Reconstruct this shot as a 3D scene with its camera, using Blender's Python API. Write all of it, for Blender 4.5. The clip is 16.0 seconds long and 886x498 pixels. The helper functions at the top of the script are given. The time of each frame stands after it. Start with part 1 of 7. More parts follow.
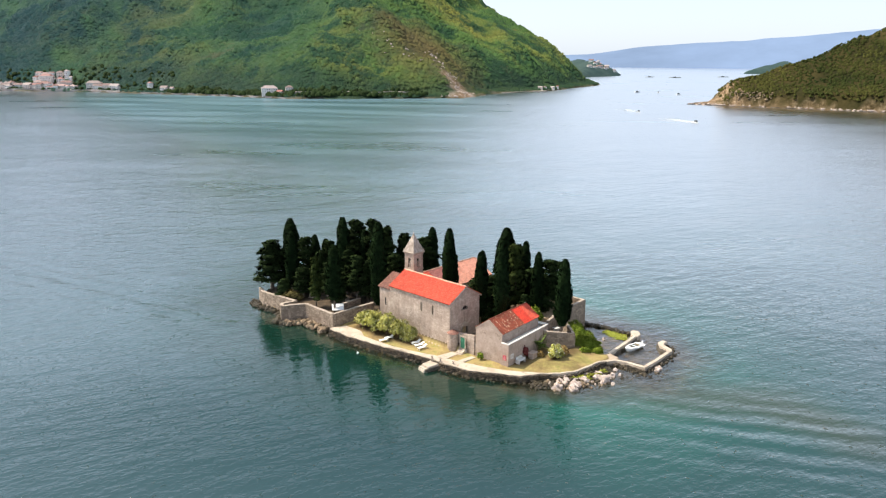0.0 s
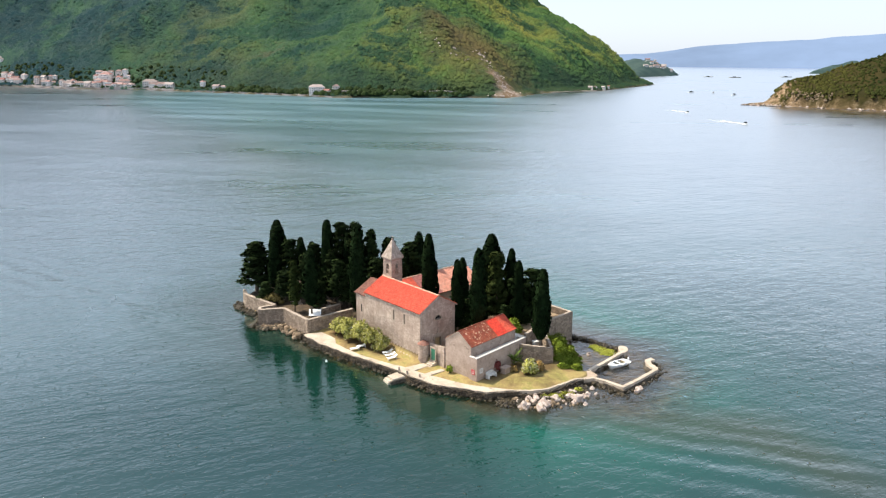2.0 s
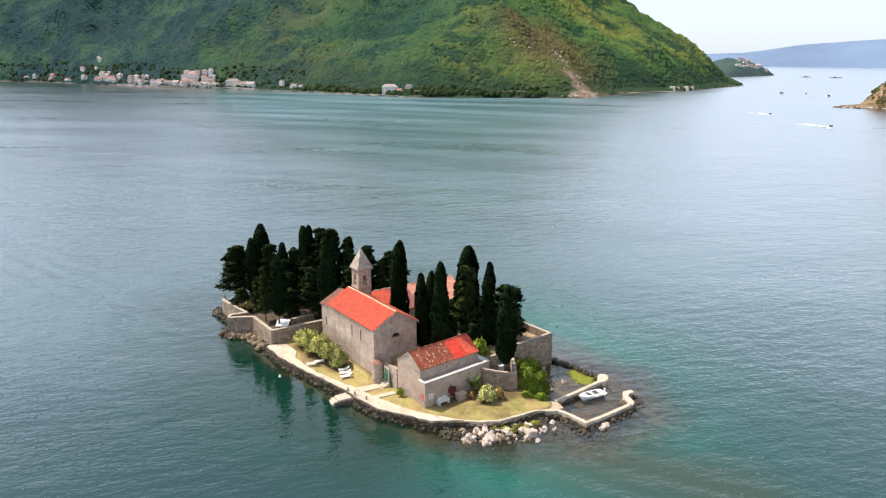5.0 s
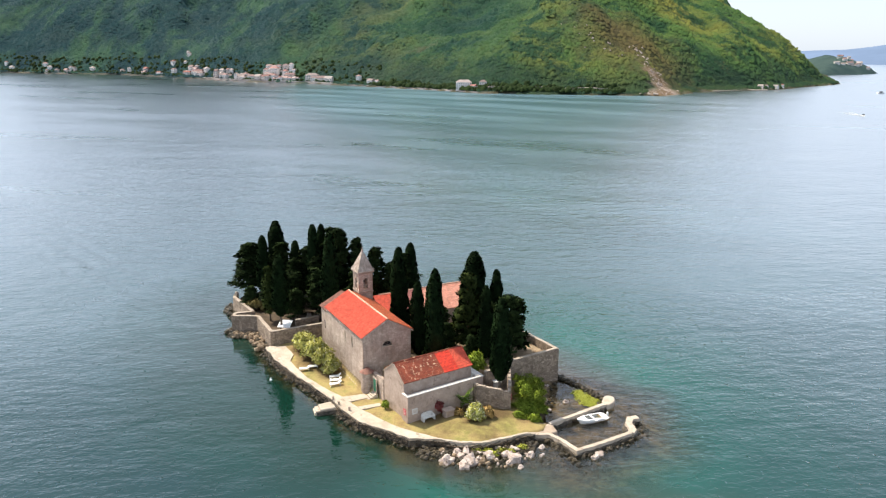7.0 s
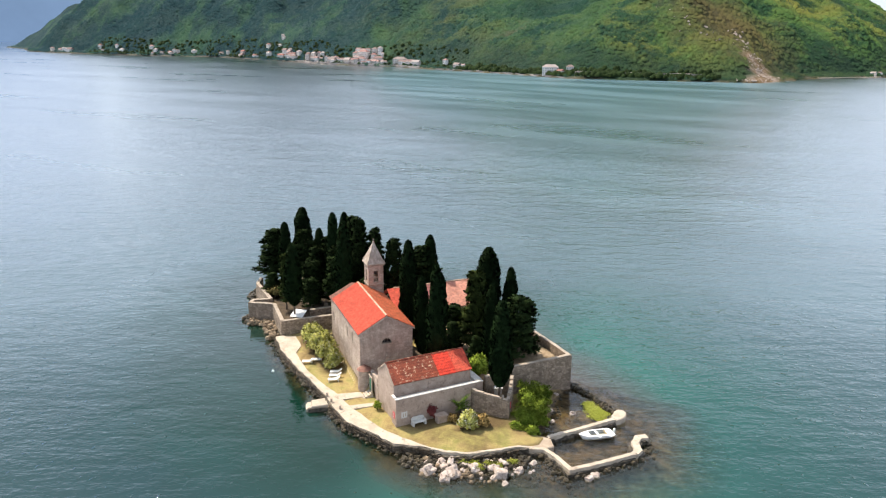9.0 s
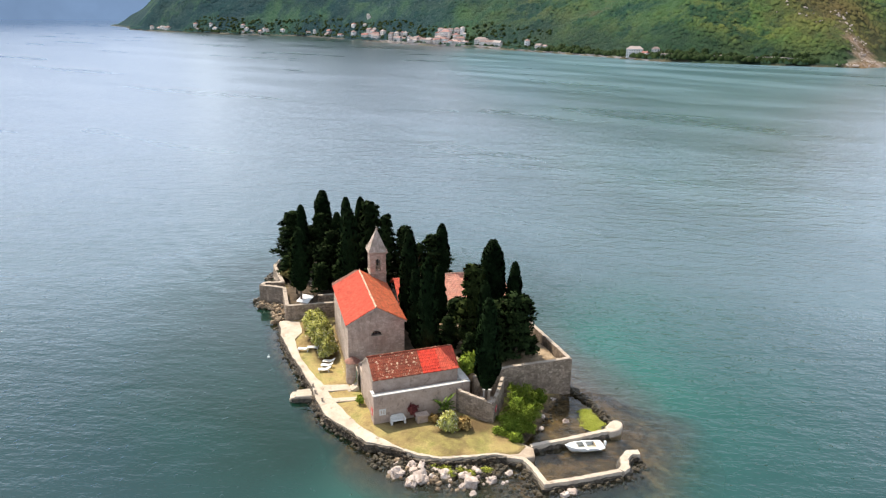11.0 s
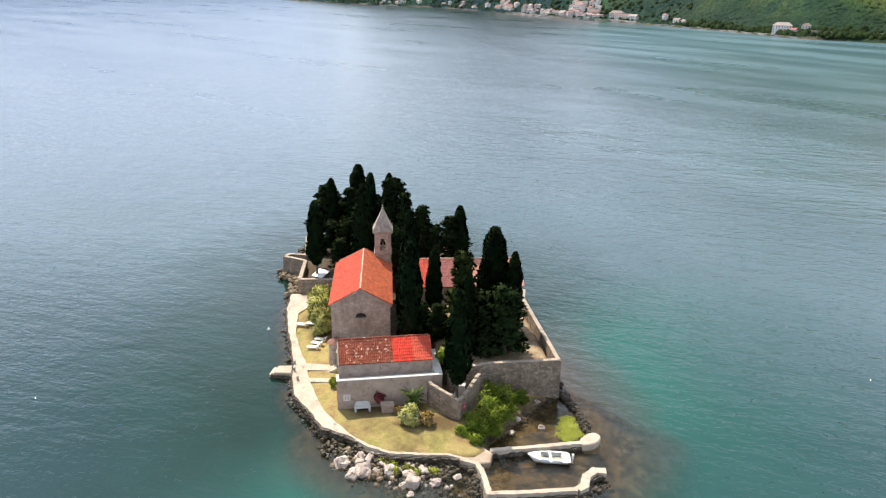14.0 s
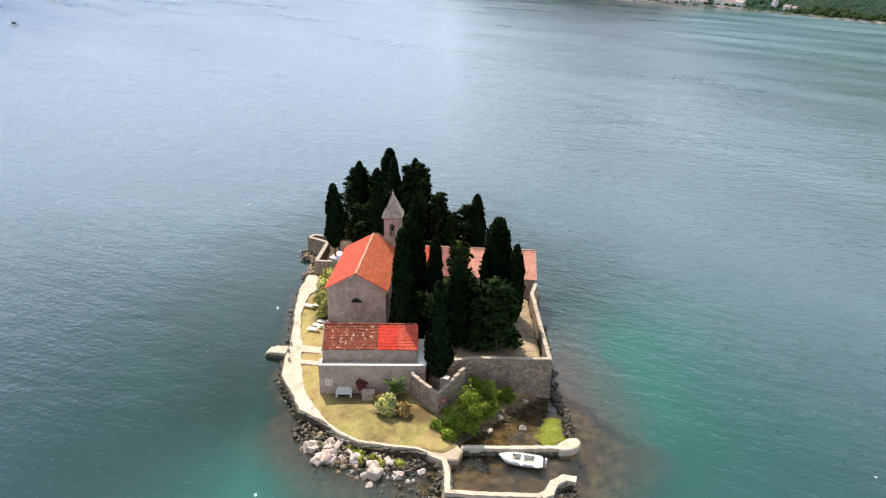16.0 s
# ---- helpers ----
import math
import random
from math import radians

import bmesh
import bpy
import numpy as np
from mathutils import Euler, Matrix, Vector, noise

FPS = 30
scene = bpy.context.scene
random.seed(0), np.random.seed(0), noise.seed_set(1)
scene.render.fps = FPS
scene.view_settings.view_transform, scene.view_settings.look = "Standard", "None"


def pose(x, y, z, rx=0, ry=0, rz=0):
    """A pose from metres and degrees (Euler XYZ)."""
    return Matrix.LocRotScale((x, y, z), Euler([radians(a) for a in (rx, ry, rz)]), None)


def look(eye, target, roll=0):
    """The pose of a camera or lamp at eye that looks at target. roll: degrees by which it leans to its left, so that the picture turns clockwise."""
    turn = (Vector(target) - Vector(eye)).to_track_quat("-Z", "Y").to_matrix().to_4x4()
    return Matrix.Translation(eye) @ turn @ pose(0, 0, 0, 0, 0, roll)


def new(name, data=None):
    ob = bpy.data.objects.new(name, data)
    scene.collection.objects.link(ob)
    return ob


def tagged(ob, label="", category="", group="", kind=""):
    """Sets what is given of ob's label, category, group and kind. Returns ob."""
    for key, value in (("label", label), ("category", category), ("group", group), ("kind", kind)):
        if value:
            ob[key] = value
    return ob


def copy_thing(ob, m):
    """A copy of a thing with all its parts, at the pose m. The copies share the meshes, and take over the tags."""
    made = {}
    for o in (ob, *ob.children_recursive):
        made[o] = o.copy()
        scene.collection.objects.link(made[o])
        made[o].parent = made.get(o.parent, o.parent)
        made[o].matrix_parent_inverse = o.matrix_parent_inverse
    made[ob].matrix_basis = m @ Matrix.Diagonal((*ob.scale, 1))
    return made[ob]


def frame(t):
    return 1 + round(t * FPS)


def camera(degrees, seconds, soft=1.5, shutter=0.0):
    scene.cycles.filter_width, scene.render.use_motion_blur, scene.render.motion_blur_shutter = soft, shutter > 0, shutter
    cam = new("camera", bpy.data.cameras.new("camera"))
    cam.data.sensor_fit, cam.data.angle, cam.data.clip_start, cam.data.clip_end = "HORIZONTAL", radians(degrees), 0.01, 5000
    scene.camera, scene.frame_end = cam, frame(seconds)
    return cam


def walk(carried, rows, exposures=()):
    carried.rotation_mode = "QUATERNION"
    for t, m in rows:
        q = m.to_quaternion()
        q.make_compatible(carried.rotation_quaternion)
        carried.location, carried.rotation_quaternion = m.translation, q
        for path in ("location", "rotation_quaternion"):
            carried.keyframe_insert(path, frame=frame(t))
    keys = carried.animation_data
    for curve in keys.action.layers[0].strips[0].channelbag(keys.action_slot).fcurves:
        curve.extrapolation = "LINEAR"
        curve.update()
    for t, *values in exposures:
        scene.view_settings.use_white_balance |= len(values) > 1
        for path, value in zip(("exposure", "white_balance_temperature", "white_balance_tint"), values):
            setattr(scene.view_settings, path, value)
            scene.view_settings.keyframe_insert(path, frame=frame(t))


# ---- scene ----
cam = camera(62.4, 16.0, soft=1.25)
PATH = [
    (0, (-1.266, -3.532, 53.718), (-1.325, -1.598, 53.209), 0.3),
    (0.5, (2.302, -1.607, 53.595), (2.204, 0.324, 53.086), 0.4),
    (1, (5.937, 0.146, 53.523), (5.799, 2.075, 53.013), 0.4),
    (1.5, (9.497, 1.879, 53.51), (9.32, 3.805, 52.999), 0.4),
    (2, (12.895, 3.722, 53.518), (12.689, 5.644, 53.007), 0.3),
    (2.5, (16.199, 5.715, 53.462), (15.978, 7.635, 52.949), 0.3),
    (3, (19.35, 7.893, 53.404), (19.109, 9.811, 52.89), 0.2),
    (3.5, (22.553, 10.096, 53.355), (22.274, 12.008, 52.84), 0.2),
    (4, (25.845, 12.336, 53.289), (25.515, 14.241, 52.775), 0.2),
    (6.5, (39.991, 24.871, 53.063), (39.407, 26.712, 52.544), 0.3),
    (7, (42.592, 27.523, 52.998), (41.955, 29.345, 52.474), 0.4),
    (7.5, (45.057, 30.186, 52.949), (44.368, 31.987, 52.419), 0.4),
    (8, (47.403, 32.916, 52.951), (46.658, 34.691, 52.409), 0.4),
    (8.5, (49.689, 35.725, 52.943), (48.887, 37.472, 52.39), 0.5),
    (9, (51.871, 38.549, 52.885), (51.016, 40.266, 52.32), 0.5),
    (9.5, (53.993, 41.323, 52.9), (53.088, 43.011, 52.322), 0.6),
    (12, (64.298, 55.224, 52.792), (63.172, 56.749, 52.153), 0.8),
    (12.5, (66.288, 57.978, 52.801), (65.121, 59.466, 52.15), 0.9),
    (13, (68.185, 60.709, 52.802), (66.975, 62.157, 52.139), 0.9),
    (13.5, (70.105, 63.45, 52.824), (68.851, 64.853, 52.149), 1.1),
    (14, (72.067, 66.26, 52.743), (70.767, 67.616, 52.058), 1.0),
    (14.5, (73.781, 69.07, 52.729), (72.439, 70.378, 52.032), 1.2),
    (15, (75.5, 71.819, 52.746), (74.118, 73.079, 52.038), 1.2),
    (15.5, (77.234, 74.674, 52.689), (75.814, 75.885, 51.971), 1.2),
    (16, (78.985, 77.497, 52.62), (77.528, 78.659, 51.893), 1.2),
]
walk(cam, [(t, look(eye, target, roll)) for t, eye, target, roll in PATH])

# ---- sky, sun, exposure ----
SUN_AZ, SUN_EL = radians(-78), radians(56)
world = bpy.data.worlds.new("sky")
scene.world = world
world.use_nodes = True
wn = world.node_tree
bg = wn.nodes["Background"]
sky = wn.nodes.new("ShaderNodeTexSky")
sky.sky_type = "NISHITA"
sky.sun_disc = False
sky.sun_elevation, sky.sun_rotation = SUN_EL, SUN_AZ
sky.air_density, sky.dust_density, sky.ozone_density = 1.0, 1.0, 1.0
veil = wn.nodes.new("ShaderNodeMix")
veil.data_type = "RGBA"
veil.inputs[0].default_value = 0.62
veil.inputs[7].default_value = (6.9, 7.7, 8.9, 1)
wn.links.new(sky.outputs[0], veil.inputs[6])
wn.links.new(veil.outputs[2], bg.inputs[0])
bg.inputs[1].default_value = 0.105
scene.view_settings.exposure = 0.52
sun_data = bpy.data.lights.new("sun", "SUN")
sun_data.energy, sun_data.angle, sun_data.color = 5.0, radians(0.8), (1.0, 0.90, 0.76)
sun = new("sun", sun_data)
sun_dir = Vector((math.sin(SUN_AZ) * math.cos(SUN_EL), math.cos(SUN_AZ) * math.cos(SUN_EL), math.sin(SUN_EL)))
sun.matrix_world = look(sun_dir * 500, (0, 0, 0))


# ---- materials ----
def material(name, rough=0.8, metal=0.0, ior=1.45):
    m = bpy.data.materials.new(name)
    m.use_nodes = True
    b = m.node_tree.nodes["Principled BSDF"]
    b.inputs["Roughness"].default_value, b.inputs["Metallic"].default_value, b.inputs["IOR"].default_value = rough, metal, ior
    return m, m.node_tree, b


def node(nt, kind, **values):
    n = nt.nodes.new(kind)
    for k, v in values.items():
        n.inputs[k].default_value = v
    return n


def noise_tex(nt, scale, detail=4.0, rough=0.6, squash=(1, 1, 1), turn=None):
    co = nt.nodes.new("ShaderNodeNewGeometry")
    mp = node(nt, "ShaderNodeMapping", Scale=squash)
    if turn is not None:
        mp.vector_type = "TEXTURE"
        mp.inputs["Rotation"].default_value = (0, 0, radians(turn))
        mp.inputs["Scale"].default_value = tuple(1 / k for k in squash)
    n = node(nt, "ShaderNodeTexNoise", Scale=scale, Detail=detail, Roughness=rough)
    nt.links.new(co.outputs["Position"], mp.inputs[0])
    nt.links.new(mp.outputs[0], n.inputs["Vector"])
    return n.outputs["Fac"]


def cells(nt, scale, squash=(1, 1, 1), feature="F1"):
    co = nt.nodes.new("ShaderNodeNewGeometry")
    mp = node(nt, "ShaderNodeMapping", Scale=squash)
    n = node(nt, "ShaderNodeTexVoronoi", Scale=scale)
    n.feature = feature
    nt.links.new(co.outputs["Position"], mp.inputs[0])
    nt.links.new(mp.outputs[0], n.inputs["Vector"])
    return n


def ramp(nt, fac, stops):
    r = nt.nodes.new("ShaderNodeValToRGB")
    while len(r.color_ramp.elements) < len(stops):
        r.color_ramp.elements.new(0.5)
    for e, (p, c) in zip(r.color_ramp.elements, stops):
        e.position, e.color = p, ((*c, 1) if len(c) == 3 else c)
    nt.links.new(fac, r.inputs[0])
    return r.outputs[0]


def mix(nt, fac, a, b, kind="MIX"):
    m = nt.nodes.new("ShaderNodeMix")
    m.data_type, m.blend_type = "RGBA", kind
    for i, v in ((0, fac), (6, a), (7, b)):
        if isinstance(v, (int, float)):
            m.inputs[i].default_value = v
        elif isinstance(v, tuple):
            m.inputs[i].default_value = (*v, 1) if len(v) == 3 else v
        else:
            nt.links.new(v, m.inputs[i])
    return m.outputs[2]


def bump(nt, bsdf, height, strength=0.5, distance=0.05):
    b = node(nt, "ShaderNodeBump", Strength=strength, Distance=distance)
    nt.links.new(height, b.inputs["Height"])
    nt.links.new(b.outputs[0], bsdf.inputs["Normal"])
    return b


def surface(name, low, high, scale=1.5, grain=12.0, rough=0.85, spots=None, spot_scale=2.0, spot_at=0.62, relief=0.4, squash=(1, 1, 1), island=0.0):
    """Two-scale varied surface with an optional third colour in spots."""
    m, nt, b = material(name, rough)
    base = ramp(nt, noise_tex(nt, scale, 5, 0.65, squash), [(0.3, low), (0.7, high)])
    fine = noise_tex(nt, grain, 3)
    g = nt.nodes.new("ShaderNodeMapRange")
    g.inputs[3].default_value, g.inputs[4].default_value = 0.72, 1.25
    nt.links.new(fine, g.inputs[0])
    c = mix(nt, 1.0, base, g.outputs[0], "MULTIPLY")
    if spots:
        s = ramp(nt, noise_tex(nt, spot_scale, 6, 0.7), [(spot_at - 0.04, (0, 0, 0)), (spot_at + 0.04, (1, 1, 1))])
        c = mix(nt, s, c, spots)
    if island:
        geo = nt.nodes.new("ShaderNodeNewGeometry")
        r = nt.nodes.new("ShaderNodeMapRange")
        r.inputs[3].default_value, r.inputs[4].default_value = 1 - island, 1 + island
        nt.links.new(geo.outputs["Random Per Island"], r.inputs[0])
        c = mix(nt, 1.0, c, r.outputs[0], "MULTIPLY")
    nt.links.new(c, b.inputs["Base Color"])
    bump(nt, b, fine, relief, 0.05)
    return m


def masonry(name, low, high, scale=1.6, joint=0.5, rough=0.9, stain=(0.12, 0.11, 0.10)):
    """Coursed rubble: stone cells of varied tone with recessed joints and weather stains."""
    m, nt, b = material(name, rough)
    v = cells(nt, scale, (1, 1, 1.7))
    e = cells(nt, scale, (1, 1, 1.7), "DISTANCE_TO_EDGE")
    sep = nt.nodes.new("ShaderNodeSeparateColor")
    nt.links.new(v.outputs["Color"], sep.inputs[0])
    tone = ramp(nt, sep.outputs[0], [(0.0, low), (1.0, high)])
    jm = ramp(nt, e.outputs["Distance"], [(0.0, (joint, joint, joint)), (0.09, (1, 1, 1))])
    c = mix(nt, 1.0, tone, jm, "MULTIPLY")
    big = ramp(nt, noise_tex(nt, 0.35, 5, 0.7), [(0.42, (0, 0, 0)), (0.72, (0.75, 0.75, 0.75))])
    c = mix(nt, big, c, stain)
    pale = ramp(nt, noise_tex(nt, 0.9, 6, 0.75, (1, 1, 0.5)), [(0.52, (0, 0, 0)), (0.7, (0.6, 0.6, 0.6))])
    c = mix(nt, pale, c, tuple(min(1, k * 1.25) for k in high))
    streak = ramp(nt, noise_tex(nt, 1.3, 5, 0.7, (1, 1, 0.12)), [(0.5, (0, 0, 0)), (0.72, (0.55, 0.55, 0.55))])
    c = mix(nt, streak, c, tuple(k * 0.72 for k in stain))
    nt.links.new(c, b.inputs["Base Color"])
    hgt = mix(nt, 0.35, jm, noise_tex(nt, 14, 3))
    bump(nt, b, hgt, 0.7, 0.06)
    return m


def roof_tiles(name, low, high, lichen=None, lichen_at=0.62, scale=0.8, lichen_scale=2.1):
    m, nt, b = material(name, 0.85)
    base = ramp(nt, noise_tex(nt, scale, 6, 0.7), [(0.3, low), (0.7, high)])
    v = cells(nt, 3.2)
    sep = nt.nodes.new("ShaderNodeSeparateColor")
    nt.links.new(v.outputs["Color"], sep.inputs[0])
    t = ramp(nt, sep.outputs[1], [(0.0, (0.78, 0.78, 0.78)), (1.0, (1.2, 1.2, 1.2))])
    c = mix(nt, 1.0, base, t, "MULTIPLY")
    if lichen:
        s = ramp(nt, noise_tex(nt, lichen_scale, 4, 0.8), [(lichen_at, (0, 0, 0)), (lichen_at + 0.05, (1, 1, 1))])
        c = mix(nt, s, c, lichen)
    nt.links.new(c, b.inputs["Base Color"])
    bump(nt, b, noise_tex(nt, 9, 3), 0.5, 0.04)
    return m


def foliage(name, low, high, scale=0.5, rough=0.7, spread=0.45, west=False):
    m, nt, b = material(name, rough)
    geo = nt.nodes.new("ShaderNodeNewGeometry")
    c = ramp(nt, noise_tex(nt, scale, 4), [(0.3, low), (0.7, high)])
    if west:
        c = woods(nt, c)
    r = nt.nodes.new("ShaderNodeMapRange")
    r.inputs[3].default_value, r.inputs[4].default_value = 1 - spread, 1 + spread
    nt.links.new(geo.outputs["Random Per Island"], r.inputs[0])
    c = mix(nt, 1.0, c, r.outputs[0], "MULTIPLY")
    info = nt.nodes.new("ShaderNodeObjectInfo")
    r2 = nt.nodes.new("ShaderNodeMapRange")
    r2.inputs[3].default_value, r2.inputs[4].default_value = 0.8, 1.25
    nt.links.new(info.outputs["Random"], r2.inputs[0])
    c = mix(nt, 1.0, c, r2.outputs[0], "MULTIPLY")
    nt.links.new(c, b.inputs["Base Color"])
    b.inputs["Specular IOR Level"].default_value = 0.03
    return m


M_CHURCH = masonry("church_stone", (0.36, 0.285, 0.232), (0.51, 0.41, 0.335), 1.7, 0.75, stain=(0.25, 0.18, 0.14))
M_WALL = masonry("rubble_stone", (0.18, 0.138, 0.10), (0.39, 0.305, 0.23), 1.9, 0.45, stain=(0.15, 0.11, 0.082))
M_PLASTER = surface("grey_render", (0.30, 0.225, 0.18), (0.46, 0.36, 0.295), 0.8, 5, spots=(0.25, 0.185, 0.145), spot_scale=1.2, spot_at=0.6)
M_COPING = surface("coping_stone", (0.28, 0.225, 0.175), (0.44, 0.37, 0.30), 1.2, 8)
M_WHITE = surface("limewash", (0.5, 0.48, 0.45), (0.66, 0.64, 0.6), 1.0, 6)
M_QUAY = surface("quay_concrete", (0.36, 0.295, 0.225), (0.54, 0.46, 0.37), 0.5, 5, spots=(0.25, 0.2, 0.145), spot_scale=1.1, spot_at=0.63)
M_QUAYSIDE = masonry("wet_quay_stone", (0.03, 0.026, 0.02), (0.15, 0.12, 0.085), 2.2, 0.3, 0.6, stain=(0.04, 0.035, 0.03))
M_ROOF = roof_tiles("new_clay_tiles", (0.46, 0.065, 0.036), (0.60, 0.10, 0.055))
M_ROOF_STAIN = roof_tiles("stained_clay_tiles", (0.46, 0.10, 0.04), (0.56, 0.135, 0.055), (0.2, 0.10, 0.04), 0.56)
M_ROOF_OLD = roof_tiles("old_clay_tiles", (0.15, 0.034, 0.017), (0.28, 0.06, 0.028), (0.68, 0.52, 0.36), 0.575, lichen_scale=2.0)
M_ROOF_MAUVE = roof_tiles("mauve_clay_tiles", (0.24, 0.085, 0.075), (0.34, 0.13, 0.115))
M_ROOF_NEW = roof_tiles("bright_clay_tiles", (0.52, 0.035, 0.018), (0.64, 0.055, 0.026))
M_ROOF_PINK = roof_tiles("faded_clay_tiles", (0.46, 0.19, 0.13), (0.60, 0.30, 0.22), (0.62, 0.45, 0.36), 0.62)
M_ROOF_BROWN = roof_tiles("brown_clay_tiles", (0.16, 0.08, 0.06), (0.3, 0.14, 0.10))
M_RIDGE = roof_tiles("mortar_ridge", (0.55, 0.33, 0.22), (0.66, 0.42, 0.3))
M_SPIRE = masonry("spire_stone", (0.34, 0.28, 0.23), (0.5, 0.425, 0.36), 1.2, 0.8, stain=(0.2, 0.155, 0.125))
M_DARK = surface("dark_glass", (0.012, 0.014, 0.016), (0.03, 0.03, 0.032), 2, 6, 0.25)
M_GREEN = surface("green_paint", (0.015, 0.13, 0.075), (0.03, 0.19, 0.11), 3, 15, 0.5)
M_BOULDER = surface("pale_limestone", (0.27, 0.20, 0.16), (0.62, 0.53, 0.47), 1.3, 7, spots=(0.10, 0.075, 0.05), spot_scale=1.5, spot_at=0.61, relief=0.9)
M_WETROCK = surface("wet_weedy_rock", (0.012, 0.011, 0.006), (0.075, 0.056, 0.03), 1.1, 7, 0.55, relief=0.8, island=0.4)
M_BARK = surface("bark", (0.10, 0.075, 0.055), (0.2, 0.16, 0.12), 3, 14, squash=(1, 1, 0.2))
M_CYPRESS = foliage("cypress_scale_leaves", (0.003, 0.008, 0.003), (0.013, 0.027, 0.009), 0.8, spread=0.3)
M_PINE = foliage("pine_needles", (0.004, 0.010, 0.004), (0.028, 0.045, 0.014), 0.9, spread=0.3)
M_OLIVE = foliage("dull_olive_leaves", (0.008, 0.017, 0.005), (0.05, 0.066, 0.018), 0.9, spread=0.3)
M_LEAF = foliage("fresh_green_leaves", (0.075, 0.125, 0.015), (0.26, 0.32, 0.045), 0.7)
M_OLEANDER = foliage("oleander_leaves", (0.2, 0.21, 0.045), (0.48, 0.46, 0.15), 0.9)
M_PALM = foliage("palm_leaves", (0.045, 0.08, 0.012), (0.12, 0.18, 0.03), 0.7)
M_FLOWER = surface("white_petals", (0.75, 0.72, 0.6), (0.85, 0.83, 0.75), 3, 9)
M_REDLEAF = foliage("red_leaves", (0.12, 0.03, 0.03), (0.2, 0.06, 0.05))
M_BROWNED = foliage("browned_leaves", (0.07, 0.06, 0.022), (0.15, 0.125, 0.05))
M_DRY = foliage("dry_stalks", (0.24, 0.16, 0.06), (0.4, 0.28, 0.11))
M_BOAT = surface("white_gelcoat", (0.72, 0.73, 0.72), (0.82, 0.83, 0.82), 2, 9, 0.3, relief=0.05)
M_BOATIN = surface("boat_interior", (0.25, 0.26, 0.2), (0.4, 0.38, 0.3), 2, 9, 0.6)
M_TIMBER = surface("varnished_timber", (0.3, 0.22, 0.1), (0.55, 0.45, 0.28), 2, 15, 0.5)
M_PLASTIC = surface("white_plastic", (0.76, 0.76, 0.74), (0.84, 0.84, 0.82), 2, 9, 0.4, relief=0.05)
M_RED = surface("red_enamel", (0.45, 0.03, 0.05), (0.55, 0.05, 0.07), 3, 9, 0.4)
M_IRON = surface("dark_iron", (0.03, 0.03, 0.03), (0.07, 0.06, 0.055), 3, 9, 0.5)
M_SHORE = surface("tan_shore_stone", (0.10, 0.065, 0.035), (0.36, 0.27, 0.18), 1.2, 7, island=0.4)
M_FOAM = surface("foam", (0.75, 0.78, 0.8), (0.85, 0.87, 0.88), 0.4, 2)
M_ALGAE = foliage("floating_algae", (0.24, 0.26, 0.04), (0.36, 0.38, 0.08))


def wall_tint(name, colours):
    m, nt, b = material(name, 0.85)
    info = nt.nodes.new("ShaderNodeObjectInfo")
    c = ramp(nt, info.outputs["Random"], [(i / (len(colours) - 1), k) for i, k in enumerate(colours)])
    c = mix(nt, 1.0, c, ramp(nt, noise_tex(nt, 0.3, 5), [(0.3, (0.8, 0.8, 0.8)), (0.7, (1.1, 1.1, 1.1))]), "MULTIPLY")
    nt.links.new(c, b.inputs["Base Color"])
    return m


M_TOWNWALL = wall_tint("town_walls", [(0.7, 0.65, 0.61), (0.85, 0.83, 0.81), (0.46, 0.42, 0.39), (0.82, 0.79, 0.75), (0.62, 0.52, 0.47), (0.86, 0.85, 0.83)])
M_TOWNROOF = wall_tint("town_roofs", [(0.20, 0.095, 0.08), (0.26, 0.18, 0.165), (0.15, 0.10, 0.09), (0.38, 0.33, 0.31), (0.26, 0.10, 0.08)])


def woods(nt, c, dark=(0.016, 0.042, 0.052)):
    """Haze and cloud shadow on the western massif, painted as a dark blue-green that takes over from open scrub, with a
    ragged border.
    """
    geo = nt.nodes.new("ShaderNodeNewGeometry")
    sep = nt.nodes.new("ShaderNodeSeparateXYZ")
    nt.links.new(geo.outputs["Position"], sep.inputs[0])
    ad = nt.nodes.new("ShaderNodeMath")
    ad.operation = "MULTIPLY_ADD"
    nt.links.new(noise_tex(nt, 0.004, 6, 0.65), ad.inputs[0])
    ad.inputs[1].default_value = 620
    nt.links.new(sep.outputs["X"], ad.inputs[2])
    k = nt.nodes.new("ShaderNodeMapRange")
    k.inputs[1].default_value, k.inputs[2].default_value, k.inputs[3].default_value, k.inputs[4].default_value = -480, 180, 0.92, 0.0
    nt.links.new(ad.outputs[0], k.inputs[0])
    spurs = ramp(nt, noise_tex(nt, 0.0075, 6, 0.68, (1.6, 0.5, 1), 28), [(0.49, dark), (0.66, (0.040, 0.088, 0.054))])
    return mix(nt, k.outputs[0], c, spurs)


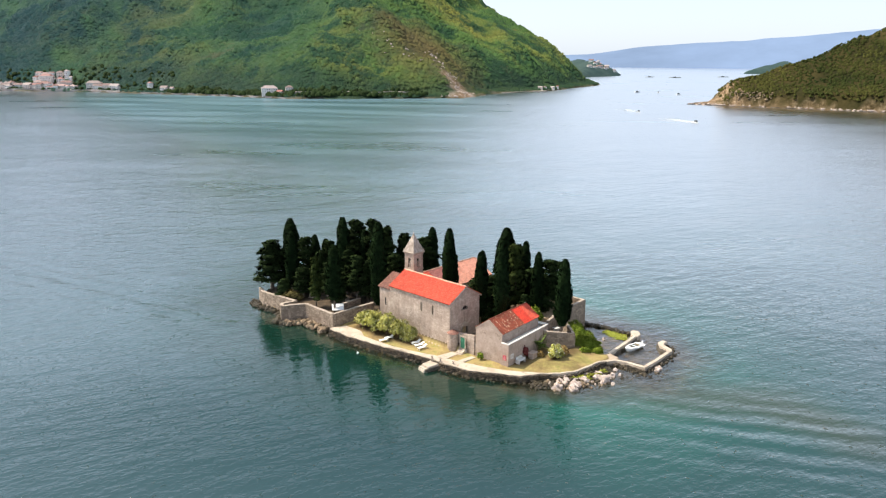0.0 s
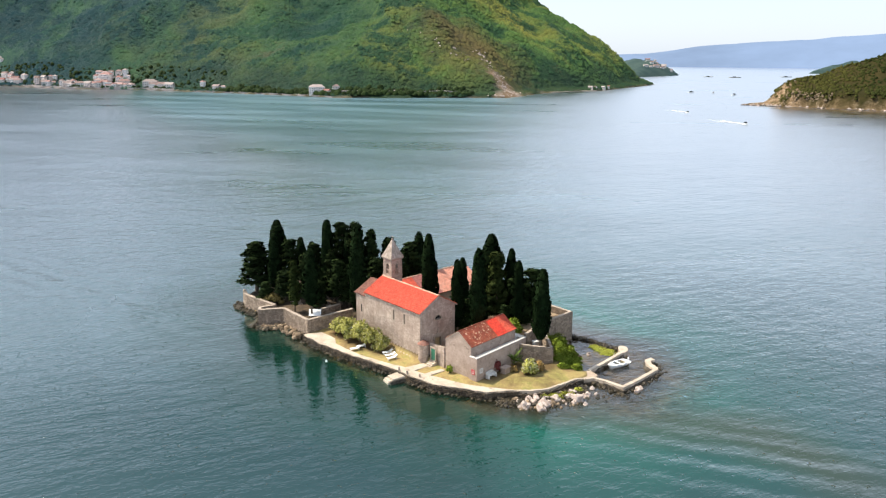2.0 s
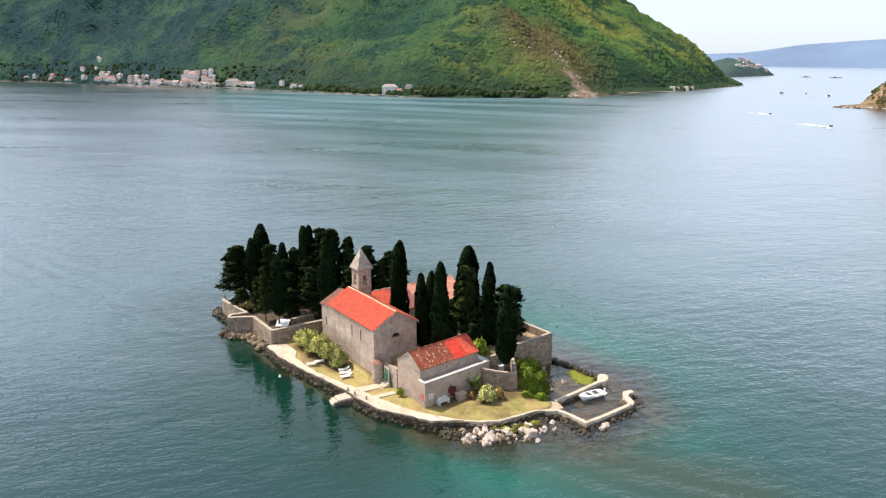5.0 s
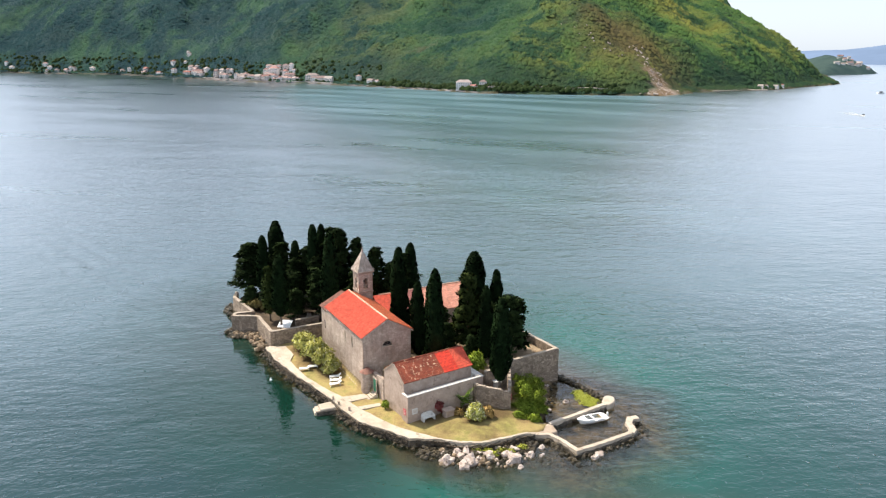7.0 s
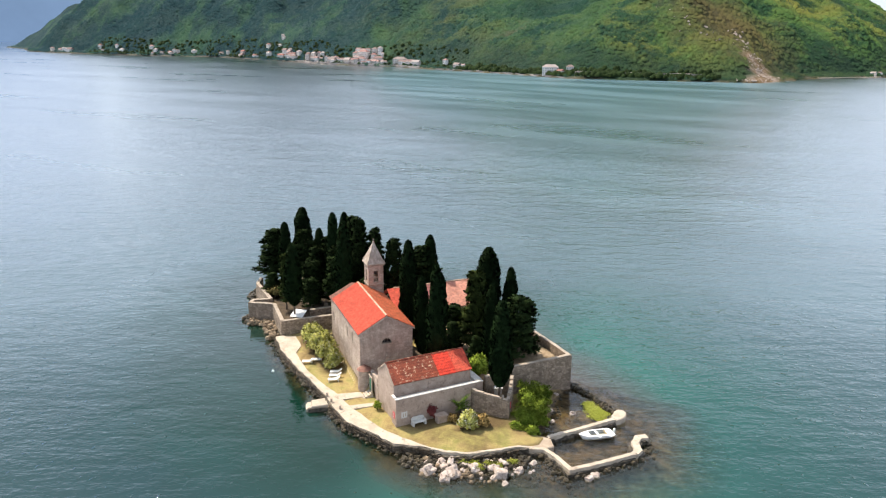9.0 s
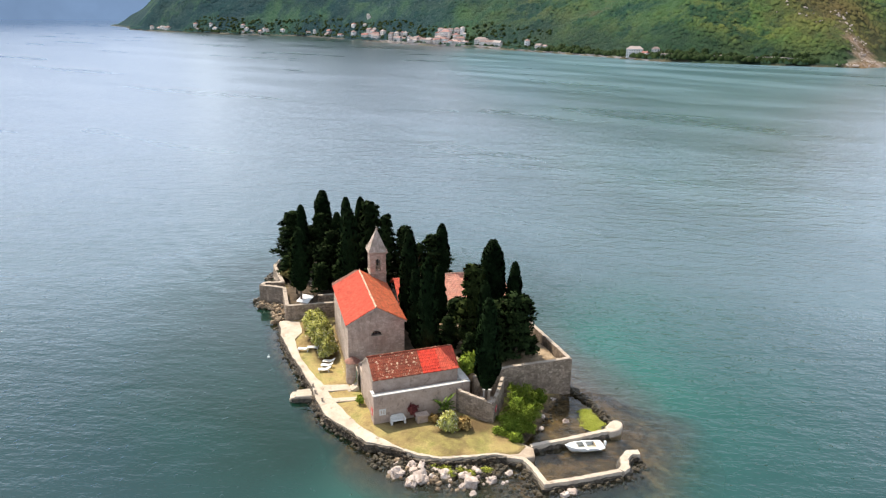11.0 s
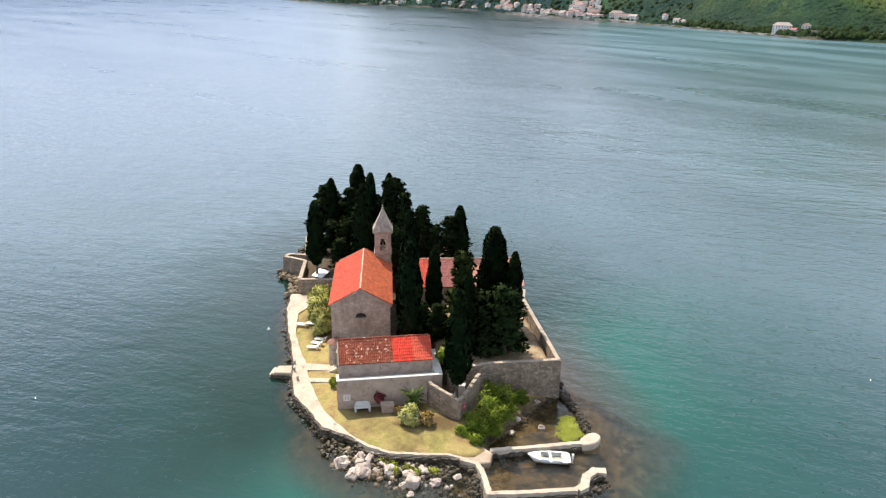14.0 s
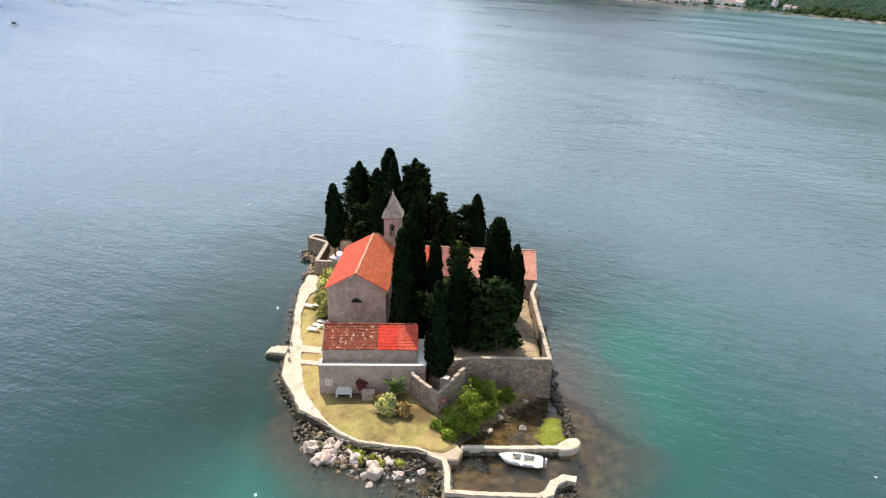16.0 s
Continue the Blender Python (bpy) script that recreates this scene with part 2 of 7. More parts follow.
def maquis(nt):
    """Dark woods, green scrub and yellow broom in patches of several sizes."""
    c = ramp(nt, noise_tex(nt, 0.0036, 7, 0.68), [(0.36, (0.022, 0.058, 0.028)), (0.48, (0.060, 0.112, 0.034)), (0.66, (0.158, 0.160, 0.040))])
    c = mix(nt, ramp(nt, noise_tex(nt, 0.014, 7, 0.75), [(0.49, (0, 0, 0)), (0.57, (0.9, 0.9, 0.9))]), c, (0.018, 0.050, 0.026))
    c = mix(nt, ramp(nt, noise_tex(nt, 0.011, 7, 0.75), [(0.6, (0, 0, 0)), (0.68, (0.7, 0.7, 0.7))]), c, (0.12, 0.10, 0.045))
    geo = nt.nodes.new("ShaderNodeNewGeometry")
    sep = nt.nodes.new("ShaderNodeSeparateXYZ")
    nt.links.new(geo.outputs["Position"], sep.inputs[0])
    low = nt.nodes.new("ShaderNodeMath")
    low.operation = "MULTIPLY_ADD"
    nt.links.new(noise_tex(nt, 0.009, 5, 0.7), low.inputs[0])
    low.inputs[1].default_value = 130
    nt.links.new(sep.outputs["Z"], low.inputs[2])
    k = nt.nodes.new("ShaderNodeMapRange")
    k.inputs[1].default_value, k.inputs[2].default_value, k.inputs[3].default_value, k.inputs[4].default_value = 78, 112, 0.75, 0.0
    nt.links.new(low.outputs[0], k.inputs[0])
    c = mix(nt, k.outputs[0], c, (0.020, 0.040, 0.026))
    away = nt.nodes.new("ShaderNodeVectorMath")
    away.operation = "DISTANCE"
    nt.links.new(geo.outputs["Position"], away.inputs[0])
    away.inputs[1].default_value = (-58, 1120, 75)
    ring = nt.nodes.new("ShaderNodeMath")
    ring.operation = "MULTIPLY_ADD"
    nt.links.new(noise_tex(nt, 0.022, 6, 0.75), ring.inputs[0])
    ring.inputs[1].default_value = 190
    nt.links.new(away.outputs["Value"], ring.inputs[2])
    earth = nt.nodes.new("ShaderNodeMapRange")
    earth.inputs[1].default_value, earth.inputs[2].default_value, earth.inputs[3].default_value, earth.inputs[4].default_value = 130, 215, 0.75, 0.0
    nt.links.new(ring.outputs[0], earth.inputs[0])
    c = mix(nt, earth.outputs[0], c, (0.105, 0.078, 0.036))
    # Painted haze and cloud shadow of the western massif go over the scrub.
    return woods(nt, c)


def forest_material():
    """Maquis-covered slope with pale scree where it is bare."""
    m, nt, b = material("maquis_slope", 0.95)
    c = maquis(nt)
    a = nt.nodes.new("ShaderNodeAttribute")
    a.attribute_name = "bare"
    scree = ramp(nt, noise_tex(nt, 0.045, 7, 0.85), [(0.34, (0.07, 0.055, 0.022)), (0.46, (0.2, 0.135, 0.08)), (0.6, (0.4, 0.32, 0.27))])
    c = mix(nt, a.outputs["Fac"], c, scree)
    nt.links.new(c, b.inputs["Base Color"])
    b.inputs["Specular IOR Level"].default_value = 0.1
    bump(nt, b, mix(nt, 0.3, noise_tex(nt, 0.018, 4, 0.6), noise_tex(nt, 0.12, 6, 0.8)), 1.0, 15.0)
    return m


def shrub_material():
    m, nt, b = material("maquis_shrubs", 0.95)
    geo = nt.nodes.new("ShaderNodeNewGeometry")
    r = nt.nodes.new("ShaderNodeMapRange")
    r.inputs[3].default_value, r.inputs[4].default_value = 0.84, 1.06
    nt.links.new(geo.outputs["Random Per Island"], r.inputs[0])
    nt.links.new(mix(nt, 1.0, maquis(nt), r.outputs[0], "MULTIPLY"), b.inputs["Base Color"])
    b.inputs["Specular IOR Level"].default_value = 0.03
    return m


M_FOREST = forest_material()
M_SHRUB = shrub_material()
M_CAPE = foliage("cape_shrubs", (0.012, 0.023, 0.007), (0.062, 0.060, 0.016), 0.012, 0.9, 0.25)
M_CAPEGROUND = surface("cape_earth", (0.014, 0.017, 0.006), (0.05, 0.04, 0.014), 0.03, 0.4, relief=0)


def rocky_where_bare(m):
    """Bare tan rock shows through the earth on the bluff and along the shore."""
    nt = m.node_tree
    b = nt.nodes["Principled BSDF"]
    a = nt.nodes.new("ShaderNodeAttribute")
    a.attribute_name = "bare"
    rock = ramp(nt, noise_tex(nt, 0.25, 6, 0.75), [(0.38, (0.05, 0.033, 0.018)), (0.52, (0.19, 0.13, 0.075)), (0.64, (0.36, 0.28, 0.2))])
    b.inputs["Specular IOR Level"].default_value = 0.05
    earth = b.inputs["Base Color"].links[0].from_socket
    nt.links.new(mix(nt, a.outputs["Fac"], earth, rock), b.inputs["Base Color"])


rocky_where_bare(M_CAPEGROUND)
# Woods across the strait, with the bluish air haze mixed into their colours.
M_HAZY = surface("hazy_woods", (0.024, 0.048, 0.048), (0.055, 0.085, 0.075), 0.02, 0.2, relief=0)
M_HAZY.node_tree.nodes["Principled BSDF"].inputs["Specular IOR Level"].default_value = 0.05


def ground_material():
    """Dry lawn and bare earth above the tide line, weedy stones and silt below it."""
    m, nt, b = material("island_earth", 0.95)
    geo = nt.nodes.new("ShaderNodeNewGeometry")
    sep = nt.nodes.new("ShaderNodeSeparateXYZ")
    nt.links.new(geo.outputs["Position"], sep.inputs[0])
    grass = ramp(nt, noise_tex(nt, 0.22, 5, 0.6), [(0.34, (0.18, 0.12, 0.05)), (0.45, (0.28, 0.2, 0.08)), (0.56, (0.33, 0.26, 0.095)), (0.66, (0.21, 0.2, 0.055))])
    grass = mix(nt, ramp(nt, noise_tex(nt, 0.9, 6, 0.75), [(0.55, (0, 0, 0)), (0.7, (0.5, 0.5, 0.5))]), grass, (0.42, 0.31, 0.15))
    grass = mix(nt, ramp(nt, noise_tex(nt, 0.55, 6, 0.75), [(0.54, (0, 0, 0)), (0.66, (0.6, 0.6, 0.6))]), grass, (0.13, 0.085, 0.034))
    worn = nt.nodes.new("ShaderNodeAttribute")
    worn.attribute_name = "worn"
    lush = nt.nodes.new("ShaderNodeAttribute")
    lush.attribute_name = "lush"
    grass = mix(nt, lush.outputs["Fac"], grass, ramp(nt, noise_tex(nt, 0.9, 5, 0.7), [(0.4, (0.10, 0.08, 0.026)), (0.62, (0.21, 0.2, 0.045))]))
    grass = mix(nt, worn.outputs["Fac"], grass, (0.075, 0.045, 0.017))
    earth = ramp(nt, noise_tex(nt, 0.8, 5), [(0.3, (0.03, 0.021, 0.012)), (0.7, (0.115, 0.08, 0.048))])
    k = nt.nodes.new("ShaderNodeMapRange")
    k.inputs[1].default_value, k.inputs[2].default_value = 1.7, 2.3
    nt.links.new(sep.outputs["Z"], k.inputs[0])
    land = mix(nt, k.outputs[0], grass, earth)
    gravel = ramp(nt, noise_tex(nt, 0.7, 6, 0.7), [(0.35, (0.17, 0.115, 0.065)), (0.65, (0.36, 0.27, 0.17))])
    k3 = nt.nodes.new("ShaderNodeMapRange")
    k3.inputs[1].default_value, k3.inputs[2].default_value = 3.6, 4.2
    nt.links.new(sep.outputs["Z"], k3.inputs[0])
    land = mix(nt, k3.outputs[0], land, gravel)
    bed = ramp(nt, noise_tex(nt, 0.5, 7, 0.75), [(0.36, (0.02, 0.017, 0.009)), (0.47, (0.07, 0.048, 0.025)), (0.6, (0.165, 0.115, 0.062)), (0.7, (0.13, 0.13, 0.04))])
    bed = mix(nt, 1.0, bed, ramp(nt, noise_tex(nt, 2.3, 6, 0.8), [(0.38, (0.35, 0.35, 0.35)), (0.6, (1.4, 1.4, 1.4))]), "MULTIPLY")
    k2 = nt.nodes.new("ShaderNodeMapRange")
    k2.inputs[1].default_value, k2.inputs[2].default_value = 0.25, 0.7
    nt.links.new(sep.outputs["Z"], k2.inputs[0])
    c = mix(nt, k2.outputs[0], bed, land)
    c = mix(nt, 1.0, c, ramp(nt, noise_tex(nt, 7, 4), [(0.3, (0.75, 0.75, 0.75)), (0.7, (1.2, 1.2, 1.2))]), "MULTIPLY")
    nt.links.new(c, b.inputs["Base Color"])
    bump(nt, b, noise_tex(nt, 5, 5), 0.7, 0.12)
    return m


M_GROUND = ground_material()


def water_material():
    """Sea: body colour by depth with reflected light and dark painted in, clear over the shallows, rippled gloss with
    wind lanes.
    """
    m, nt, b = material("sea_water", 0.1)
    nt.nodes.remove(b)
    out = nt.nodes["Material Output"]
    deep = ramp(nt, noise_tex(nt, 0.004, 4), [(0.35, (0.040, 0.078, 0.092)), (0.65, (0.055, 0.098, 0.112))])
    # Darker body towards the camera paints in the weak reflection of steep views.
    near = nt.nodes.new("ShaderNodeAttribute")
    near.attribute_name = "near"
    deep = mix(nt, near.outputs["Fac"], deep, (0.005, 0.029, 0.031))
    # Teal streaks, paled to paint in sky brightness that the mirrored mountain takes away.
    sky_tint = nt.nodes.new("ShaderNodeAttribute")
    sky_tint.attribute_name = "sky_tint"
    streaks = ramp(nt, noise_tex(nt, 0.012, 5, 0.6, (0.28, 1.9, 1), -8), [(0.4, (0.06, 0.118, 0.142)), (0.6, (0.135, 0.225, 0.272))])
    deep = mix(nt, sky_tint.outputs["Fac"], deep, streaks)
    at = nt.nodes.new("ShaderNodeAttribute")
    at.attribute_name = "shoal"
    teal = mix(nt, ramp(nt, at.outputs["Fac"], [(0.03, (0, 0, 0)), (0.36, (1, 1, 1))]), deep, (0.013, 0.088, 0.070))
    # Weed green by the quay, widened and darkened to paint in the trees' reflection.
    weed = nt.nodes.new("ShaderNodeAttribute")
    weed.attribute_name = "weed"
    teal = mix(nt, weed.outputs["Fac"], teal, (0.004, 0.022, 0.014))
    reef = nt.nodes.new("ShaderNodeAttribute")
    reef.attribute_name = "reef"
    teal = mix(nt, reef.outputs["Fac"], teal, (0.036, 0.040, 0.022))
    silt = nt.nodes.new("ShaderNodeAttribute")
    silt.attribute_name = "silt"
    body = mix(nt, silt.outputs["Fac"], teal, (0.084, 0.068, 0.062))
    calm = nt.nodes.new("ShaderNodeAttribute")
    calm.attribute_name = "calm"
    lanes = noise_tex(nt, 0.012, 5, 0.6, (0.35, 1.6, 1))
    k = nt.nodes.new("ShaderNodeMapRange")
    k.inputs[1].default_value, k.inputs[2].default_value, k.inputs[3].default_value, k.inputs[4].default_value = 0.36, 0.64, 0.27, 0.33
    nt.links.new(lanes, k.inputs[0])
    rgh = nt.nodes.new("ShaderNodeMix")
    nt.links.new(calm.outputs["Fac"], rgh.inputs[0])
    nt.links.new(k.outputs[0], rgh.inputs[2])
    rgh.inputs[3].default_value = 0.035
    rg2 = nt.nodes.new("ShaderNodeMix")
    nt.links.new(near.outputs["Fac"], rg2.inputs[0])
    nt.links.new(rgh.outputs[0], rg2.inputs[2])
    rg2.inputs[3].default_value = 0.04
    h1 = noise_tex(nt, 0.36, 4, 0.6, (1, 0.42, 1), -62)
    h2 = noise_tex(nt, 1.3, 2, 0.5, (1, 0.6, 1), -62)
    crests = ramp(nt, noise_tex(nt, 1.1, 1, 0.5, (1, 0.7, 1), 20), [(0.68, (0, 0, 0)), (0.745, (1, 1, 1))])
    h3 = noise_tex(nt, 0.05, 3, 0.5, (1, 0.5, 1), -62)
    amp = ramp(nt, lanes, [(0.4, (0.75, 0.75, 0.75)), (0.6, (1, 1, 1))])
    mm = nt.nodes.new("ShaderNodeMath")
    mm.operation = "MULTIPLY_ADD"
    nt.links.new(h2, mm.inputs[0])
    mm.inputs[1].default_value = 0.26
    nt.links.new(h1, mm.inputs[2])
    m2 = nt.nodes.new("ShaderNodeMath")
    m2.operation = "MULTIPLY"
    nt.links.new(mm.outputs[0], m2.inputs[0])
    nt.links.new(amp, m2.inputs[1])
    m3 = nt.nodes.new("ShaderNodeMath")
    m3.operation = "MULTIPLY_ADD"
    nt.links.new(h3, m3.inputs[0])
    m3.inputs[1].default_value = 1.6
    nt.links.new(m2.outputs[0], m3.inputs[2])
    m4 = nt.nodes.new("ShaderNodeMath")
    m4.operation = "MULTIPLY_ADD"
    nt.links.new(crests, m4.inputs[0])
    m4.inputs[1].default_value = 0.16
    nt.links.new(m3.outputs[0], m4.inputs[2])
    height = m4.outputs[0]
    for train, length, tall in (("swell_west", 5.8, 0.26), ("swell_south", 5.0, 0.27)):
        across, within = nt.nodes.new("ShaderNodeAttribute"), nt.nodes.new("ShaderNodeAttribute")
        across.attribute_name, within.attribute_name = train, train + "_extent"
        turn = nt.nodes.new("ShaderNodeMath")
        turn.operation = "MULTIPLY_ADD"
        nt.links.new(noise_tex(nt, 0.07, 2), turn.inputs[0])
        turn.inputs[1].default_value = 6.0
        phase = nt.nodes.new("ShaderNodeMath")
        phase.operation = "MULTIPLY"
        nt.links.new(across.outputs["Fac"], phase.inputs[0])
        phase.inputs[1].default_value = 2 * math.pi / length
        nt.links.new(phase.outputs[0], turn.inputs[2])
        crest = nt.nodes.new("ShaderNodeMath")
        crest.operation = "SINE"
        nt.links.new(turn.outputs[0], crest.inputs[0])
        part_of = nt.nodes.new("ShaderNodeMath")
        part_of.operation = "MULTIPLY"
        nt.links.new(crest.outputs[0], part_of.inputs[0])
        nt.links.new(within.outputs["Fac"], part_of.inputs[1])
        add = nt.nodes.new("ShaderNodeMath")
        add.operation = "MULTIPLY_ADD"
        nt.links.new(part_of.outputs[0], add.inputs[0])
        add.inputs[1].default_value = tall
        nt.links.new(height, add.inputs[2])
        height = add.outputs[0]
    soft = nt.nodes.new("ShaderNodeMapRange")
    soft.inputs[3].default_value, soft.inputs[4].default_value = 0.9, 0.26
    nt.links.new(calm.outputs["Fac"], soft.inputs[0])
    bp = node(nt, "ShaderNodeBump", Distance=0.4)
    nt.links.new(height, bp.inputs["Height"])
    nt.links.new(soft.outputs[0], bp.inputs["Strength"])
    below = nt.nodes.new("ShaderNodeBsdfDiffuse")
    nt.links.new(body, below.inputs[0])
    tr = nt.nodes.new("ShaderNodeBsdfTransparent")
    tr.inputs[0].default_value = (0.82, 0.77, 0.58, 1)
    clear = nt.nodes.new("ShaderNodeAttribute")
    clear.attribute_name = "clear"
    under = nt.nodes.new("ShaderNodeMixShader")
    nt.links.new(clear.outputs["Fac"], under.inputs[0])
    nt.links.new(below.outputs[0], under.inputs[1])
    nt.links.new(tr.outputs[0], under.inputs[2])
    gl = nt.nodes.new("ShaderNodeBsdfGlossy")
    gl.distribution = "BECKMANN"
    gl.inputs[0].default_value = (1.0, 0.99, 0.99, 1)
    nt.links.new(rg2.outputs[0], gl.inputs["Roughness"])
    nt.links.new(bp.outputs[0], gl.inputs["Normal"])
    fr = node(nt, "ShaderNodeFresnel", IOR=1.333)
    nt.links.new(bp.outputs[0], fr.inputs["Normal"])
    sheen = nt.nodes.new("ShaderNodeMath")
    sheen.operation, sheen.use_clamp = "MULTIPLY_ADD", True
    nt.links.new(fr.outputs[0], sheen.inputs[0])
    sheen.inputs[1].default_value, sheen.inputs[2].default_value = 2.45, -0.072
    least = nt.nodes.new("ShaderNodeMath")
    least.operation = "MAXIMUM"
    nt.links.new(sheen.outputs[0], least.inputs[0])
    least.inputs[1].default_value = 0.055
    # Gloss is cut back there so that the painted brightness shows.
    sheen_drop = nt.nodes.new("ShaderNodeMapRange")
    sheen_drop.inputs[1].default_value, sheen_drop.inputs[2].default_value, sheen_drop.inputs[3].default_value, sheen_drop.inputs[4].default_value = 0.5, 1.0, 1.0, 0.45
    nt.links.new(sky_tint.outputs["Fac"], sheen_drop.inputs[0])
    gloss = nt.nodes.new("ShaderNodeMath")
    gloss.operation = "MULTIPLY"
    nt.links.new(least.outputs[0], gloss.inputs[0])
    nt.links.new(sheen_drop.outputs[0], gloss.inputs[1])
    both = nt.nodes.new("ShaderNodeMixShader")
    nt.links.new(gloss.outputs[0], both.inputs[0])
    nt.links.new(under.outputs[0], both.inputs[1])
    nt.links.new(gl.outputs[0], both.inputs[2])
    nt.links.new(both.outputs[0], out.inputs[0])
    return m


M_WATER = water_material()


# Air haze is painted in: the hills glow in a flat blue.
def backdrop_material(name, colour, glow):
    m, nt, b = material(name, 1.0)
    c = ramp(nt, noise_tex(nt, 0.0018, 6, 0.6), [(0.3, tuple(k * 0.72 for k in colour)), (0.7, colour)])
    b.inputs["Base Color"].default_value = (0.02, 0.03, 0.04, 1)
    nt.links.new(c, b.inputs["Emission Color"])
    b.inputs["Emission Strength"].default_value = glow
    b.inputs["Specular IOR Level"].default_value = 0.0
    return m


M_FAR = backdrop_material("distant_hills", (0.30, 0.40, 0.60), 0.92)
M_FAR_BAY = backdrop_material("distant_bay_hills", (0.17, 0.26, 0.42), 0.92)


# ---- mesh helpers ----
def mesh_object(name, verts, faces, mat, parent=None, smooth=False):
    me = bpy.data.meshes.new(name)
    me.from_pydata(verts, [], faces)
    me.materials.append(mat)
    if smooth:
        me.polygons.foreach_set("use_smooth", [True] * len(me.polygons))
    ob = new(name, me)
    if parent:
        ob.parent = parent
    return ob


def part(name, bm, mat, parent=None, label="", smooth=False):
    me = bpy.data.meshes.new(name)
    bmesh.ops.recalc_face_normals(bm, faces=bm.faces[:])
    bm.to_mesh(me)
    bm.free()
    me.materials.append(mat)
    if smooth:
        me.polygons.foreach_set("use_smooth", [True] * len(me.polygons))
    ob = new(name, me)
    if parent:
        ob.parent = parent
    if label:
        tagged(ob, label)
    return ob


def thing(name, label, category, at=(0, 0, 0), turn=0.0, group="", kind=""):
    ob = new(name)
    ob.matrix_world = pose(*at, 0, 0, turn)
    ob.empty_display_size = 0.2
    return tagged(ob, label, category, group, kind)


def box(bm, x0, x1, y0, y1, z0, z1, bevel=0.0, m=None):
    r = bmesh.ops.create_cube(bm, size=1)["verts"]
    for v in r:
        v.co = Vector((x0 + (v.co.x + 0.5) * (x1 - x0), y0 + (v.co.y + 0.5) * (y1 - y0), z0 + (v.co.z + 0.5) * (z1 - z0)))
    if bevel:
        es = list({e for v in r for e in v.link_edges})
        r = bmesh.ops.bevel(bm, geom=es, offset=bevel, segments=1, affect="EDGES")["verts"]
    if m:
        bmesh.ops.transform(bm, matrix=m, verts=[v for v in r if v.is_valid])
    return bm


def prism(bm, poly, z0, z1, bevel=0.0):
    low = [bm.verts.new((x, y, z0)) for x, y in poly]
    high = [bm.verts.new((x, y, z1)) for x, y in poly]
    n = len(poly)
    bm.faces.new(low[::-1])
    top = bm.faces.new(high)
    for i in range(n):
        bm.faces.new((low[i], low[(i + 1) % n], high[(i + 1) % n], high[i]))
    if bevel:
        bmesh.ops.bevel(bm, geom=list(top.edges), offset=bevel, segments=1, affect="EDGES")
    return bm


def strip(pts, thick, z0, tops, step=0.9, jitter=0.04, seed=1):
    """A wall along a polyline; tops gives the height at each point. Slightly uneven faces and crest."""
    rnd = random.Random(seed)
    line = []
    for (a, ta), (b, tb) in zip(zip(pts, tops), zip(pts[1:], tops[1:])):
        n = max(1, int((Vector(b) - Vector(a)).length / step))
        line += [(Vector(a).lerp(Vector(b), i / n), ta + (tb - ta) * i / n) for i in range(n)]
    line.append((Vector(pts[-1]), tops[-1]))
    bm, rows = bmesh.new(), []
    for i, (p, t) in enumerate(line):
        d1 = (p - line[i - 1][0]).normalized() if i else None
        d2 = (line[i + 1][0] - p).normalized() if i + 1 < len(line) else None
        d = ((d1 or d2) + (d2 or d1)).normalized()
        n = Vector((-d.y, d.x)) * (thick / 2 / max(0.5, d.dot(d2 or d1)))
        j = lambda k=1.0: rnd.uniform(-jitter, jitter) * k
        rows.append([bm.verts.new((p.x + n.x * s + j(), p.y + n.y * s + j(), z + (j() if z != z0 else 0)))
                     for s, z in ((1.08, z0), (1, (z0 + t) / 2), (0.95, t), (-0.95, t), (-1, (z0 + t) / 2), (-1.08, z0))])
    for a, b in zip(rows, rows[1:]):
        for k in range(5):
            bm.faces.new((a[k], a[k + 1], b[k + 1], b[k]))
        bm.faces.new((a[5], a[0], b[0], b[5]))
    bm.faces.new(rows[0][::-1])
    bm.faces.new(rows[-1])
    return bm


def slope_tiles(a, b, c, d, rib=0.24, course=0.42, lift=0.05):
    """A sheet of half-round roof tiles on the slope a-b (eave) to d-c (ridge), overlapping course by course."""
    a, b, c, d = (Vector(v) for v in (a, b, c, d))
    nrm = (b - a).cross(d - a).normalized()
    if nrm.z < 0:
        nrm = -nrm
    nu = max(2, int((b - a).length / rib)) * 4
    nv = max(2, int((d - a).length / course))
    verts, faces = [], []
    for j in range(nv):
        for end in (0, 1):
            v = (j + end) / nv
            l, r = a.lerp(d, v), b.lerp(c, v)
            up = 0.055 if end == 0 else 0.015
            for i in range(nu + 1):
                w = math.sin(i * math.pi / 2) * 0.5 + 0.5
                verts.append(l.lerp(r, i / nu) + nrm * (lift + up + 0.07 * w))
    row = nu + 1
    for k in range(nv * 2 - 1):
        for i in range(nu):
            faces.append((k * row + i, k * row + i + 1, (k + 1) * row + i + 1, (k + 1) * row + i))
    base = len(verts)
    verts += [p + nrm * z for z in (lift, -0.1) for p in (a, b, c, d)]
    faces += [tuple(base + k for k in f) for f in ((3, 2, 1, 0), (4, 5, 6, 7), (0, 1, 5, 4), (1, 2, 6, 5), (2, 3, 7, 6), (3, 0, 4, 7))]
    return verts, faces


